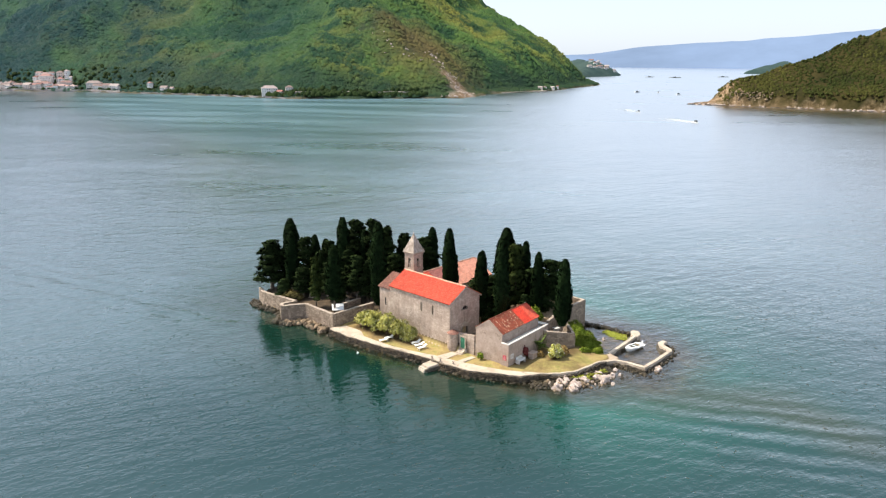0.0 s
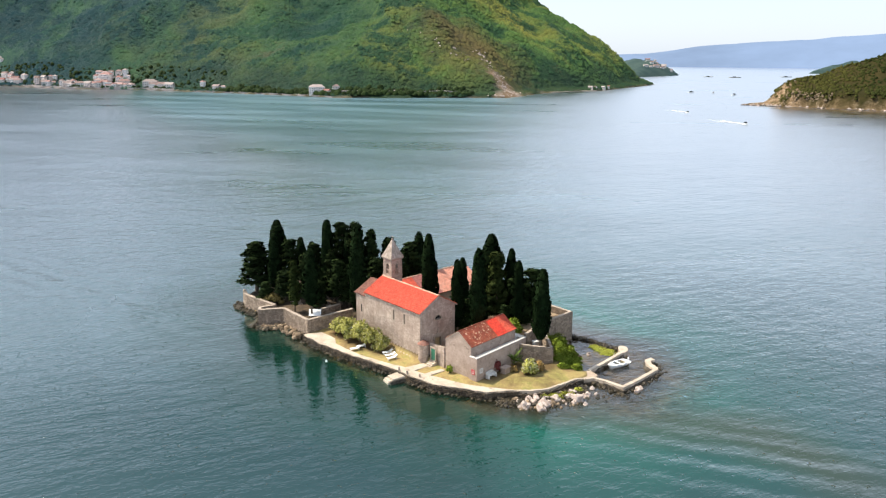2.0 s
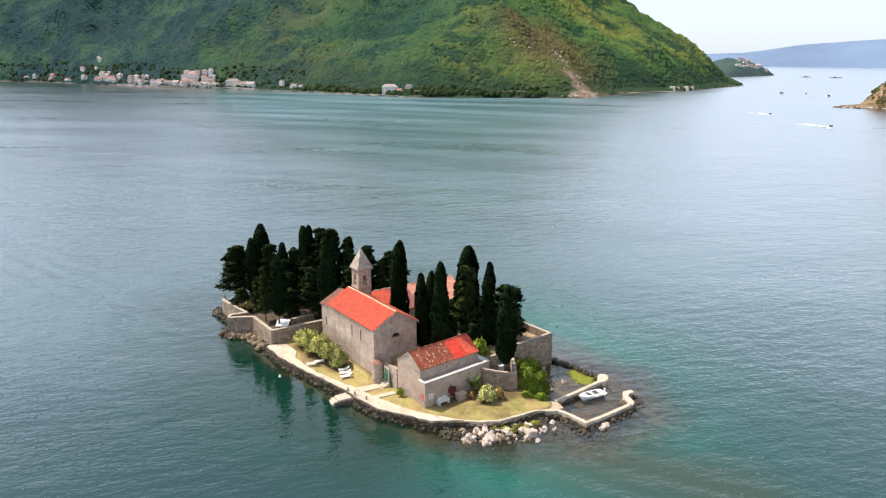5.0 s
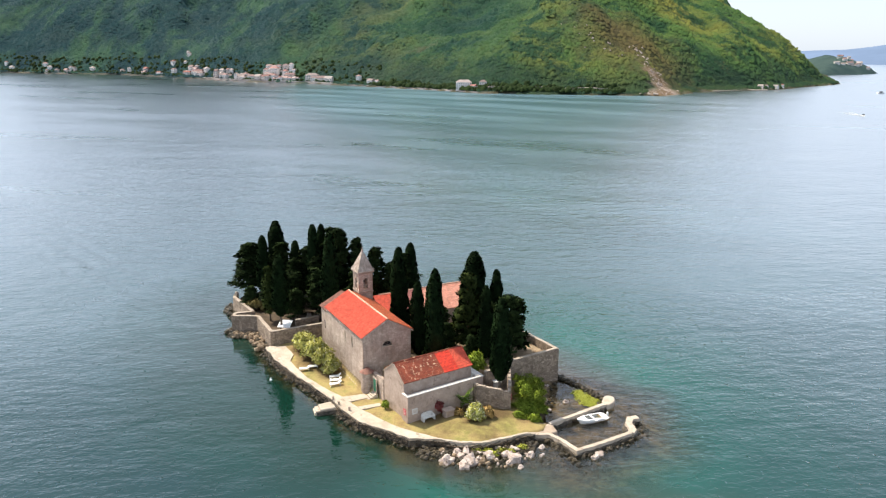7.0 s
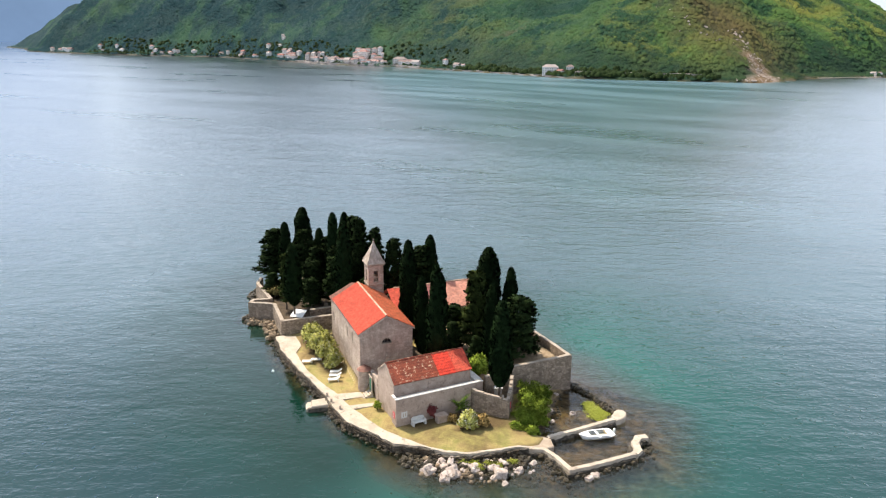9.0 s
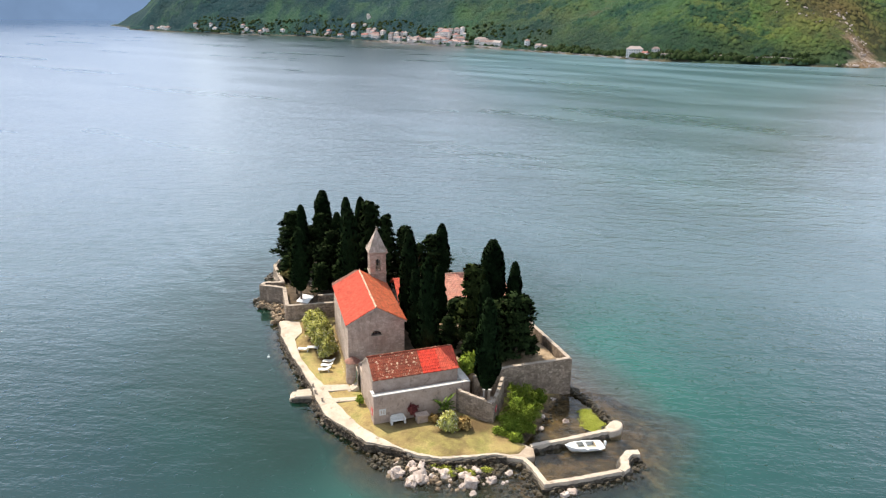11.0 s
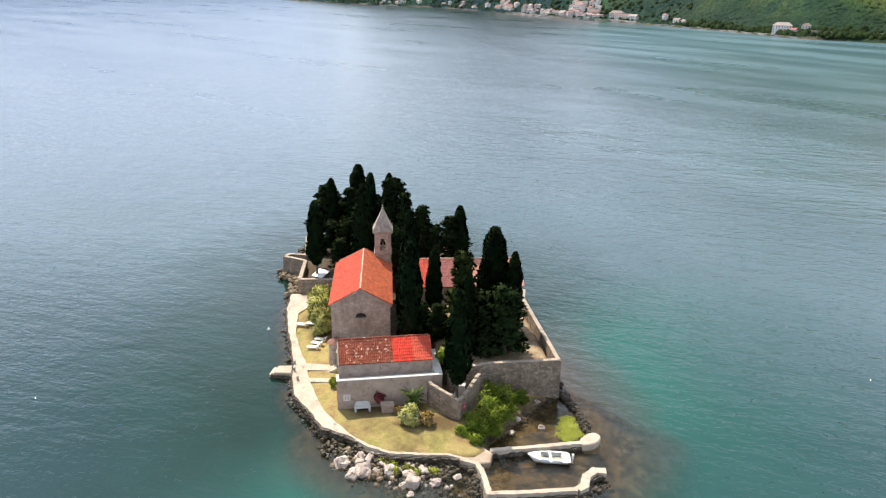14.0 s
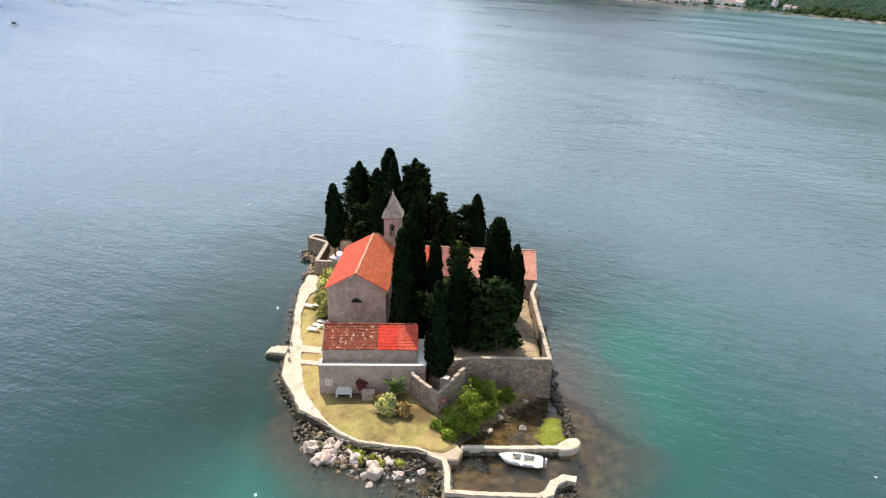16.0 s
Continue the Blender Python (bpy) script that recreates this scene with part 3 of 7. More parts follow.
def rock_bm(seed, sub=2, rough=0.28, flat=0.75):
    bm = bmesh.new()
    bmesh.ops.create_icosphere(bm, subdivisions=sub, radius=1)
    off = Vector((seed * 7.3, seed * 3.1, seed * 1.7))
    for v in bm.verts:
        n = v.co.normalized()
        f = 1 + rough * (noise.noise(n * 1.3 + off) * 1.4 + 0.5 * noise.noise(n * 3.1 + off))
        v.co = Vector((n.x * f, n.y * f, n.z * f * flat))
        for axis in range(3):
            v.co[axis] = max(-0.82, min(0.82, v.co[axis]))
    return bm


def inside(poly, x, y):
    """Even-odd test, numpy arrays."""
    r = np.zeros(x.shape, bool)
    for (xa, ya), (xb, yb) in zip(poly, poly[1:] + poly[:1]):
        c = (ya > y) != (yb > y)
        r ^= c & (x < (xb - xa) * (y - ya) / (yb - ya + 1e-12) + xa)
    return r


def edge_distance(poly, x, y, closed=True):
    best = np.full(x.shape, 1e9)
    segs = list(zip(poly, poly[1:] + poly[:1])) if closed else list(zip(poly, poly[1:]))
    for (xa, ya), (xb, yb) in segs:
        dx, dy = xb - xa, yb - ya
        t = np.clip(((x - xa) * dx + (y - ya) * dy) / (dx * dx + dy * dy + 1e-12), 0, 1)
        best = np.minimum(best, np.hypot(x - xa - t * dx, y - ya - t * dy))
    return best


def wavy(x, y, scale, seed, octaves=4):
    """Smooth value noise on arrays."""
    total, amp, norm = np.zeros(x.shape), 1.0, 0.0
    for o in range(octaves):
        rs = np.random.RandomState(seed + o)
        tab = rs.rand(64, 64)
        fx, fy = x * scale * 2 ** o, y * scale * 2 ** o
        ix, iy = np.floor(fx).astype(int), np.floor(fy).astype(int)
        u, v = fx - ix, fy - iy
        u, v = u * u * (3 - 2 * u), v * v * (3 - 2 * v)
        g = lambda a, b: tab[(ix + a) % 64, (iy + b) % 64]
        total += amp * (g(0, 0) * (1 - u) * (1 - v) + g(1, 0) * u * (1 - v) + g(0, 1) * (1 - u) * v + g(1, 1) * u * v)
        norm, amp = norm + amp, amp * 0.5
    return total / norm


def sheet(name, gx, gy, gz, mat, keep=None, smooth=True, attrs=()):
    """A grid mesh; keep selects cells."""
    h, w = gx.shape
    co = np.stack([gx, gy, gz], -1).reshape(-1, 3)
    idx = np.arange(h * w).reshape(h, w)
    q = np.stack([idx[:-1, :-1], idx[:-1, 1:], idx[1:, 1:], idx[1:, :-1]], -1)
    q = q.reshape(-1, 4) if keep is None else q[keep]
    me = bpy.data.meshes.new(name)
    me.from_pydata(co.tolist(), [], q.tolist())
    me.materials.append(mat)
    if smooth:
        me.polygons.foreach_set("use_smooth", [True] * len(me.polygons))
    for key, val in attrs:
        me.attributes.new(key, "FLOAT", "POINT").data.foreach_set("value", val.reshape(-1).astype(np.float32))
    return new(name, me)


# ---- island outline and ground ----
COAST = [(-27.9, 132.6), (-22.9, 128.2), (-16.9, 124.3), (-10.7, 120.7), (-7, 118.5), (-4.4, 116.3), (0, 113.8), (4.7, 112.9), (8.2, 111.9),
         (11.7, 112.9), (15.3, 113.2), (18.1, 114.2), (21, 116.8), (23.9, 119.6), (25.6, 121), (25.3, 123.4), (24.2, 124.6), (24.3, 128), (23.3, 133),
         (23.0, 139.6), (18.3, 143.6), (8, 152.3), (5.9, 155.6), (0.5, 161), (-9, 165), (-22, 169), (-36, 168), (-45, 160), (-47.5, 152),
         (-45.8, 148.6), (-37.8, 142.3), (-39.8, 140.2), (-39, 138.6), (-34.2, 139.8), (-28.0, 134.2)]
PRECINCT = [(-27.5, 134.6), (-33.9, 140), (-38.5, 139.2), (-39, 140.4), (-36.8, 142.8), (-45.2, 149), (-46.8, 152), (-44, 160), (-36, 167), (-22, 168), (-8, 165), (-0.5, 159.5),
            (6.6, 152.6), (-5, 140), (9.5, 131), (3, 121), (-4.5, 122.7), (-18.6, 135.6), (-20.4, 140.8)]
GARDEN = [(13.5, 128), (17.2, 132.4), (23.1, 139.7), (18, 143.8), (7.4, 152.2), (-4, 140), (9, 131)]
POND = [(24.2, 124.6), (26.3, 123.4), (32.6, 132.6), (32, 134.5), (28.2, 138), (23.3, 140.5), (23.3, 133), (24.3, 128)]
BASIN = [(26.3, 120.4), (28.3, 119.4), (30.7, 117.4), (36.6, 125), (36, 129), (33.6, 134), (26.3, 122.8)]


def ground_height(x, y):
    d = edge_distance(COAST, x, y)
    land = inside(COAST, x, y)
    n = wavy(x, y, 0.25, 11)
    z = np.where(land, 0.85 + 0.3 * np.clip(d / 4, 0, 1) + 0.14 * (n - 0.5), 0)
    z = np.where(land & (x > 19) & (y > 123), 0.1 + 0.3 * np.minimum(d, 4) + 0.2 * (n - 0.5), z)
    east = np.clip((x - 5) / 14, 0, 1)
    fall = 0.5 - 0.36 * east
    bed = -0.35 - fall * d + 0.5 * (n - 0.5)
    z = np.where(land, z, np.maximum(bed, -7))
    for poly, zin, soft in ((PRECINCT, 2.5, 0.6), (GARDEN, 4.75, 0.5)):
        m = inside(poly, x, y)
        k = np.clip(edge_distance(poly, x, y) / soft, 0, 1)
        z = np.where(m, z + (zin + 0.3 * (n - 0.5) - z) * k, z)
    z = np.where(inside(POND, x, y), -0.12 - 0.16 * np.clip((x - 25) / 3, 0, 1) + 0.32 * (n - 0.5), z)
    z = np.where(inside(BASIN, x, y), -0.55 + 0.5 * (n - 0.5), z)
    return z


gx, gy = np.meshgrid(np.arange(-75, 66, 0.6), np.arange(88, 190, 0.6))
beds = [(8.6, 118.6), (10.2, 120.2), (12.6, 122.4), (15.0, 120.2), (17.0, 121.6), (18.6, 124.0)]
oleanders = [(-21.5, 134.0), (-16.0, 129.2), (-11.0, 126.0)]
wear = np.maximum(np.clip(1.5 - edge_distance(beds, gx, gy, False) / 1.7, 0, 1), np.clip(1.5 - edge_distance(oleanders, gx, gy, False) / 1.5, 0, 1))
wear = 0.85 * np.clip(wear + 1.4 * (wavy(gx, gy, 0.7, 52) - 0.5), 0, 1) * (wear > 0)
lush = 0.62 * np.clip(1.1 - edge_distance([(8, 114.6), (13, 116), (17.5, 117.4), (20, 120.5), (20.6, 124)], gx, gy, False) / 2.6 + 2.4 * (wavy(gx, gy, 0.45, 57) - 0.5), 0, 1) * np.clip((gx - 6) / 8, 0.25, 1)
ground = sheet("ground", gx, gy, ground_height(gx, gy), M_GROUND, attrs=(("worn", wear), ("lush", lush)))
tagged(ground, "dry yellow lawn and earth of the islet running down into weedy shallows", "ground", kind="structure")


def ground_z(x, y):
    return float(ground_height(np.array([x], float), np.array([y], float))[0])


# ---- sea ----
MOUNTAIN = [(420, 2900), (340, 2300), (290, 1800), (264, 1503), (130, 1214), (41, 1121), (-5, 992), (-92, 970), (-230, 950), (-353, 1010), (-563, 1092),
            (-700, 1108), (-880, 1190), (-1102, 1275), (-1336, 1248), (-1584, 1258), (-1750, 1290), (-2000, 1450), (-2240, 1550), (-2300, 1720), (-2300, 2900)]
SHORE = sorted([(x, y) for x, y in MOUNTAIN if y < 1600])
rad = np.concatenate([np.arange(0, 92, 1.1), np.geomspace(94, 4800, 42)])
ang = np.linspace(0, 2 * math.pi, 241)
ra, an = np.meshgrid(rad, ang)
wx, wy = -8 + ra * np.cos(an), 138 + ra * np.sin(an)
dist = np.where(inside(COAST, wx, wy), 0, edge_distance(COAST, wx, wy))
east = np.clip((wx - 2) / 18, 0, 1)
reach = 7.0 + 4 * east + 8 * wavy(wx, wy, 0.08, 5)
shoal = np.exp(-dist / reach) * (0.42 + 0.58 * east)
south = np.clip((150 - wy) / 20, 0, 1)
calm = np.clip(1.1 - dist / 34, 0, 1) * (1 - 0.75 * east) * (0.3 + 0.7 * south)
# Reaches past the weed bed, over the water where trees mirror darkly.
weed = 0.95 * np.clip(1.35 - dist / (12 + 19 * wavy(wx, wy, 0.12, 15)), 0, 1) * (1 - 0.85 * east)
works = np.minimum(dist, np.minimum(np.where(inside(BASIN, wx, wy), 0, edge_distance(BASIN, wx, wy)), np.where(inside(POND, wx, wy), 0, edge_distance(POND, wx, wy))))
clear = np.where(wy > 142, 0.4, 0.93) * np.clip(1.12 - works / (3.0 + 8.5 * east), 0, 1)
silt = np.where(wy > 138, 0.9, 0.6) * np.clip(1.3 - works / (4 + 9 * wavy(wx, wy, 0.1, 33)), 0, 1) * np.clip((wx - 6) / 12, 0, 1)
reef = np.clip(1.35 - edge_distance([(24, 112), (31, 108.5), (39, 107.5), (46, 106), (54, 100), (61, 94), (72, 85)], wx, wy, False) / (2.5 + 9 * wavy(wx, wy, 0.09, 23)), 0, 1) * np.clip((72 - wx) / 30, 0, 0.6)
reef = np.maximum(reef, 0.75 * np.clip(1.3 - edge_distance([(11, 110.3), (16, 109.6), (21, 111.4), (26, 113.5)], wx, wy, False) / (2.0 + 5 * wavy(wx, wy, 0.15, 29)), 0, 1))
west_d = 0.45 * (wx + 83) + 0.89 * (wy - 155)
west_k = np.exp(-(west_d / 8) ** 2) * np.exp(-(((wx + 92) / 42) ** 4))
south_d = 0.215 * (wx - 46) + 0.977 * (wy - 94)
south_k = np.exp(-(south_d / 12) ** 2) * np.exp(-(((wx - 47) / 22) ** 2))
# Reach of the painted sky brightness, off the mountain's shore.
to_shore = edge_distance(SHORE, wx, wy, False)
sky_tint = np.clip(1.15 - to_shore / 1400, 0, 1) * np.clip((130 - wx) / 150, 0, 1) * np.clip((wx + 0.75 * (wy - 300) + 170) / 150, 0, 1) * np.clip((wx + 900) / 500, 0, 1) * np.clip((dist - 15) / 100, 0, 1) * (wy > 138)
# near marks the painted dark water on the camera's side of the islet.
sea = sheet("water", wx, wy, np.zeros(wx.shape), M_WATER, attrs=(("shoal", shoal), ("clear", clear), ("calm", calm), ("weed", weed), ("reef", reef), ("silt", silt), ("sky_tint", sky_tint), ("swell_west", west_d), ("swell_west_extent", west_k), ("swell_south", south_d), ("swell_south_extent", south_k), ("near", np.exp(-(dist / 85) ** 2) * np.clip((0.6 * wx - (wy - 138) + 42) / 55, 0, 1))))
tagged(sea, "calm blue-green bay water with ripples and wind lanes", "water", kind="structure")


# ---- mountains round the bay ----
CAPE = [(266, 897), (302, 868), (360, 834), (407, 804), (435, 783), (600, 690), (1300, 600), (1300, 1800), (760, 1330), (430, 1040), (310, 940)]
QUARRY = [(-34, 965), (38, 985), (32, 1016), (4, 1056), (-30, 1096), (-58, 1118), (-62, 1104), (-44, 1070), (-36, 1030)]


def mountain_height(x, y):
    d = edge_distance(MOUNTAIN, x, y)
    h = 2.5 + 0.12 * np.minimum(d, 30) + 290 * (1 - np.exp(-0.9 * np.maximum(d - 22, 0) / 290))
    gully = wavy(x + 0.35 * y, 0.35 * y, 0.006, 3, 4) - 0.5
    h *= 1 + 0.7 * gully * np.clip(d / 150, 0, 1)
    h += 40 * (wavy(x, y, 0.012, 8, 4) - 0.5) * np.clip(d / 90, 0, 1)
    ridge = np.abs(wavy(x + 0.5 * y, 0.25 * y, 0.013, 18, 3) - 0.5)
    h -= 34 * (0.16 - ridge) * np.clip((d - 20) / 120, 0, 1)
    h += 170 * (1 - np.exp(-0.85 * np.maximum(d - 260, 0) / 170)) * (0.8 + 0.4 * wavy(x, y, 0.004, 28, 3))
    return np.where(inside(MOUNTAIN, x, y), h, -4)


def cape_height(x, y):
    d = edge_distance(CAPE, x, y)
    spit = np.clip((x - 299) / 11, 0.0, 1)
    h = 2.2 + np.minimum(d * 1.9, 15) * spit + (0.4 * np.maximum(d - 10, 0) + 0.0026 * np.maximum(d - 10, 0) ** 2) * spit
    h = 190 * (1 - np.exp(-h / 190)) + 420 * (1 - np.exp(-0.7 * np.maximum(d - 150, 0) / 420))
    h *= 1 + 0.35 * (wavy(x, y, 0.02, 21, 4) - 0.5) * np.clip(d / 30, 0, 1)
    return np.where(inside(CAPE, x, y), h, -3)


def bare_mask(poly, x, y, soft):
    return np.clip(np.where(inside(poly, x, y), 1, -1) * edge_distance(poly, x, y) / soft + 4.0 * (wavy(x, y, 0.035, 4) - 0.47), 0, 1)


def terrain(name, fn, x0, x1, y0, y1, step, label, bare, mat=M_FOREST):
    x, y = np.meshgrid(np.arange(x0, x1, step), np.arange(y0, y1, step))
    z = fn(x, y)
    keep = (z[:-1, :-1] > -1) | (z[:-1, 1:] > -1) | (z[1:, 1:] > -1) | (z[1:, :-1] > -1)
    return tagged(sheet(name, x, y, z, mat, keep, attrs=(("bare", bare(x, y, z)),)), label, "hill", kind="structure")


shore_band = lambda x, y, z, poly, top: np.clip((top - z) / 2.5, 0, 1) * np.where(wavy(x, y, 0.03, 9) > 0.38, 0.8, 0.1)
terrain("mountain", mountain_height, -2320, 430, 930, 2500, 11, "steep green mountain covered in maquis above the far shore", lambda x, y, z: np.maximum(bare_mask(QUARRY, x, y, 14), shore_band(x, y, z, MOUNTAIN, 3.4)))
terrain("cape", cape_height, 255, 900, 640, 1500, 8, "low scrubby cape with a rocky shore", lambda x, y, z: np.maximum(shore_band(x, y, z, CAPE, 4), np.clip((326 - x) / 16, 0, 0.95) * (wavy(x, y, 0.1, 61) > 0.35)), M_CAPEGROUND)
HEAD = [(300, 2050), (400, 2200), (458, 2290), (490, 2420), (470, 2900), (300, 2900)]
ISLE = [(983, 2690), (1150, 2700), (1500, 2950), (1500, 3200), (1100, 3000)]
headland = lambda x, y: np.where(inside(HEAD, x, y), 4 + 78 * (1 - np.exp(-0.6 * edge_distance(HEAD, x, y) / 78)) * (0.7 + 0.6 * wavy(x, y, 0.02, 31)), -4)
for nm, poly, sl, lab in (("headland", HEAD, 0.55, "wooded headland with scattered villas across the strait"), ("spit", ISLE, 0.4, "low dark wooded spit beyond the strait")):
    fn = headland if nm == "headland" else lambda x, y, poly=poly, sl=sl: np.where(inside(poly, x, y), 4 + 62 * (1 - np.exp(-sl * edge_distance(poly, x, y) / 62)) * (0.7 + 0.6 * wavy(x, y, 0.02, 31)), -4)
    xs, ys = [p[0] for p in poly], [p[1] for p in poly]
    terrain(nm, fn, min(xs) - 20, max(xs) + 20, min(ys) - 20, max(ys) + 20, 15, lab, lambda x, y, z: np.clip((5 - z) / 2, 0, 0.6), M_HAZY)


def far_hills(name, az0, az1, base, r, seed, label, mat=M_FAR):
    """A range at distance r with its haze painted in as glow; base(az) gives its height in metres."""
    az = np.radians(np.arange(az0, az1, 0.5))
    lev = np.linspace(0, 1, 7)
    A, L = np.meshgrid(az, lev)
    H = np.vectorize(base)(np.degrees(A)) * (0.86 + 0.28 * wavy(np.degrees(A), A * 0, 0.16, seed, 5))
    R = r + 420 * L
    ob = sheet(name, R * np.sin(A), R * np.cos(A), H * L ** 0.8 - 2, mat)
    return tagged(ob, label, "hills", kind="structure")


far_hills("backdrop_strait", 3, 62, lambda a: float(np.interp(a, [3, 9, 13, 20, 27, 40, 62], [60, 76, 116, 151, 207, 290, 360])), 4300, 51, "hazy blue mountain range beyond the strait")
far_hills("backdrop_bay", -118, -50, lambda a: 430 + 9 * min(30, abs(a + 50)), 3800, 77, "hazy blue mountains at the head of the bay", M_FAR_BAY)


def tuft_cloud(name, pts, sizes, mat, seed):
    """Low shrubs as lumpy four-sided domes, one joined mesh."""
    rs = np.random.RandomState(seed)
    n = len(pts)
    base = np.array([(1, 0, 0), (0, 1, 0), (-1, 0, 0), (0, -1, 0), (0.55, 0.55, 0.75), (-0.55, 0.55, 0.8), (-0.55, -0.55, 0.7), (0.55, -0.55, 0.8), (0, 0, 1.15)])
    tri = np.array([(0, 1, 4), (1, 2, 5), (2, 3, 6), (3, 0, 7), (0, 4, 7), (1, 5, 4), (2, 6, 5), (3, 7, 6), (4, 5, 8), (5, 6, 8), (6, 7, 8), (7, 4, 8)])
    a = rs.rand(n) * 6.28
    jit = 1 + 0.35 * (rs.rand(n, 9, 3) - 0.5)
    v = base[None] * jit
    x = v[..., 0] * np.cos(a)[:, None] - v[..., 1] * np.sin(a)[:, None]
    y = v[..., 0] * np.sin(a)[:, None] + v[..., 1] * np.cos(a)[:, None]
    co = np.stack([x, y, v[..., 2]], -1) * sizes[:, None, None] + pts[:, None, :]
    co = co.reshape(-1, 3)
    f = (tri[None] + 9 * np.arange(n)[:, None, None]).reshape(-1, 3)
    me = bpy.data.meshes.new(name)
    me.vertices.add(len(co))
    me.vertices.foreach_set("co", co.ravel())
    me.loops.add(len(f) * 3)
    me.loops.foreach_set("vertex_index", f.ravel())
    me.polygons.add(len(f))
    me.polygons.foreach_set("loop_start", np.arange(len(f)) * 3)
    me.update(calc_edges=True)
    me.validate()
    me.materials.append(mat)
    return new(name, me)


rs = np.random.RandomState(4)
px, py = rs.uniform(-1900, 330, 170000), rs.uniform(945, 1750, 170000)
dd = edge_distance(MOUNTAIN, px, py)
thick = wavy(px, py, 0.014, 41, 4)
ok = inside(MOUNTAIN, px, py) & (dd > 3) & (dd < 480) & (bare_mask(QUARRY, px, py, 14) < 0.25) & (thick + 0.35 * rs.rand(len(px)) > 0.56)
px, py = px[ok][:52000], py[ok][:52000]
size = 1.3 + 2.7 * rs.rand(len(px)) ** 2
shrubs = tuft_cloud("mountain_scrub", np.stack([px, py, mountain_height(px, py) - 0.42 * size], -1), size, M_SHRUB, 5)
shrubs.data.polygons.foreach_set("use_smooth", [True] * len(shrubs.data.polygons))
lean = np.zeros(len(shrubs.data.vertices) * 3, np.float32)
shrubs.data.vertices.foreach_get("normal", lean)
lean = lean.reshape(-1, 3) * 0.5 + (0, -0.35, 0.75)
shrubs.data.normals_split_custom_set_from_vertices((lean / np.linalg.norm(lean, axis=1)[:, None]).tolist())
tagged(shrubs, "dense green scrub and small trees on the mountainside", "scrub", kind="stuff")
px, py = rs.uniform(280, 620, 26000), rs.uniform(700, 1100, 26000)
ok = inside(CAPE, px, py) & (edge_distance(CAPE, px, py) > 4.5) & (px > 297) & (wavy(px, py, 0.03, 44) + 0.3 * rs.rand(26000) > 0.37)
px, py = px[ok], py[ok]
capes = tuft_cloud("cape_scrub", np.stack([px, py, cape_height(px, py) - 0.5], -1), rs.uniform(0.7, 2.3, len(px)), M_CAPE, 6)
tagged(capes, "brown-green scrub on the low cape", "scrub", kind="stuff")
px = rs.uniform(-1500, -430, 900)
sy = np.interp(px, [p[0] for p in SHORE], [p[1] for p in SHORE]) + rs.uniform(4, 60, 900)
town_green = tuft_cloud("town_gardens", np.stack([px, sy, mountain_height(px, sy) - 0.5], -1), rs.uniform(1.8, 4.5, 900), M_PINE, 19)
tagged(town_green, "dark garden trees between the shore houses", "trees", kind="stuff")
px = rs.uniform(-430, -55, 900)
sx = np.interp(px, [-430, -353, -230, -92, -5], [1040, 1010, 950, 970, 992]) + 5 + 22 * rs.rand(900) ** 1.4
shore_wood = tuft_cloud("shore_woods", np.stack([px, sx, mountain_height(px, sx) - 0.4], -1), 1.6 + 3.6 * rs.rand(900) ** 1.5, M_PINE, 9)
tagged(shore_wood, "dark belt of trees along the far shore", "woods", kind="stuff")


def ridge_tiles(owner, length, n, z, radius, mat):
    """A row of half-round ridge tiles, one part each on a shared mesh."""
    bm = bmesh.new()
    bmesh.ops.create_cone(bm, segments=8, radius1=radius, radius2=radius * 0.8, depth=length / n * 1.12, matrix=Matrix.Rotation(math.pi / 2, 4, "Y"))
    first = part("ridge_tile", bm, mat, owner)
    rnd = random.Random(n)
    for i in range(n):
        o = first if i == 0 else new("ridge_tile", first.data)
        o.parent = owner
        o.location = (0.15 + i * length / n, rnd.uniform(-0.02, 0.02), z + rnd.uniform(-0.015, 0.015))


# ---- church ----
CH_O, CH_U = Vector((-0.93, 125.9)), Vector((-0.745, 0.667))
CH_TURN = math.degrees(math.atan2(CH_U.y, CH_U.x))   # local x runs along the nave, local y to the seaward side


def panel(bm, loops, place, t):
    """A flat wall with real openings: loops[0] is the outline, the others are holes, all in (a, b); place(a, b, d) gives the point at depth d."""
    es = []
    for lp in loops:
        vs = [bm.verts.new(place(a, b, 0.0)) for a, b in lp]
        es += [bm.edges.new((vs[i], vs[(i + 1) % len(vs)])) for i in range(len(vs))]
    fs = [g for g in bmesh.ops.triangle_fill(bm, edges=es, use_beauty=True)["geom"] if isinstance(g, bmesh.types.BMFace)]
    ex = bmesh.ops.extrude_face_region(bm, geom=fs)["geom"]
    shift = Vector(place(0, 0, t)) - Vector(place(0, 0, 0))
    bmesh.ops.translate(bm, vec=shift, verts=[g for g in ex if isinstance(g, bmesh.types.BMVert)])


def rect(a0, a1, b0, b1):
    return [(a0, b0), (a1, b0), (a1, b1), (a0, b1)]


def gabled_walls(bm, x0, x1, hw, z0, ze, zr, t=0.7, front=(), side=()):
    """Four walls of a gabled building along x with thickness t; front and side list holes in the x0 gable and the +y wall."""
    gable = [(-hw, z0), (hw, z0), (hw, ze), (0, zr), (-hw, ze)]
    panel(bm, [gable, *front], lambda a, b, d: (x0 + d, a, b), t)
    panel(bm, [gable], lambda a, b, d: (x1 - d, a, b), t)
    panel(bm, [rect(x0 + t, x1 - t, z0, ze), *side], lambda a, b, d: (a, hw - d, b), t)
    panel(bm, [rect(x0 + t, x1 - t, z0, ze)], lambda a, b, d: (a, -hw + d, b), t)


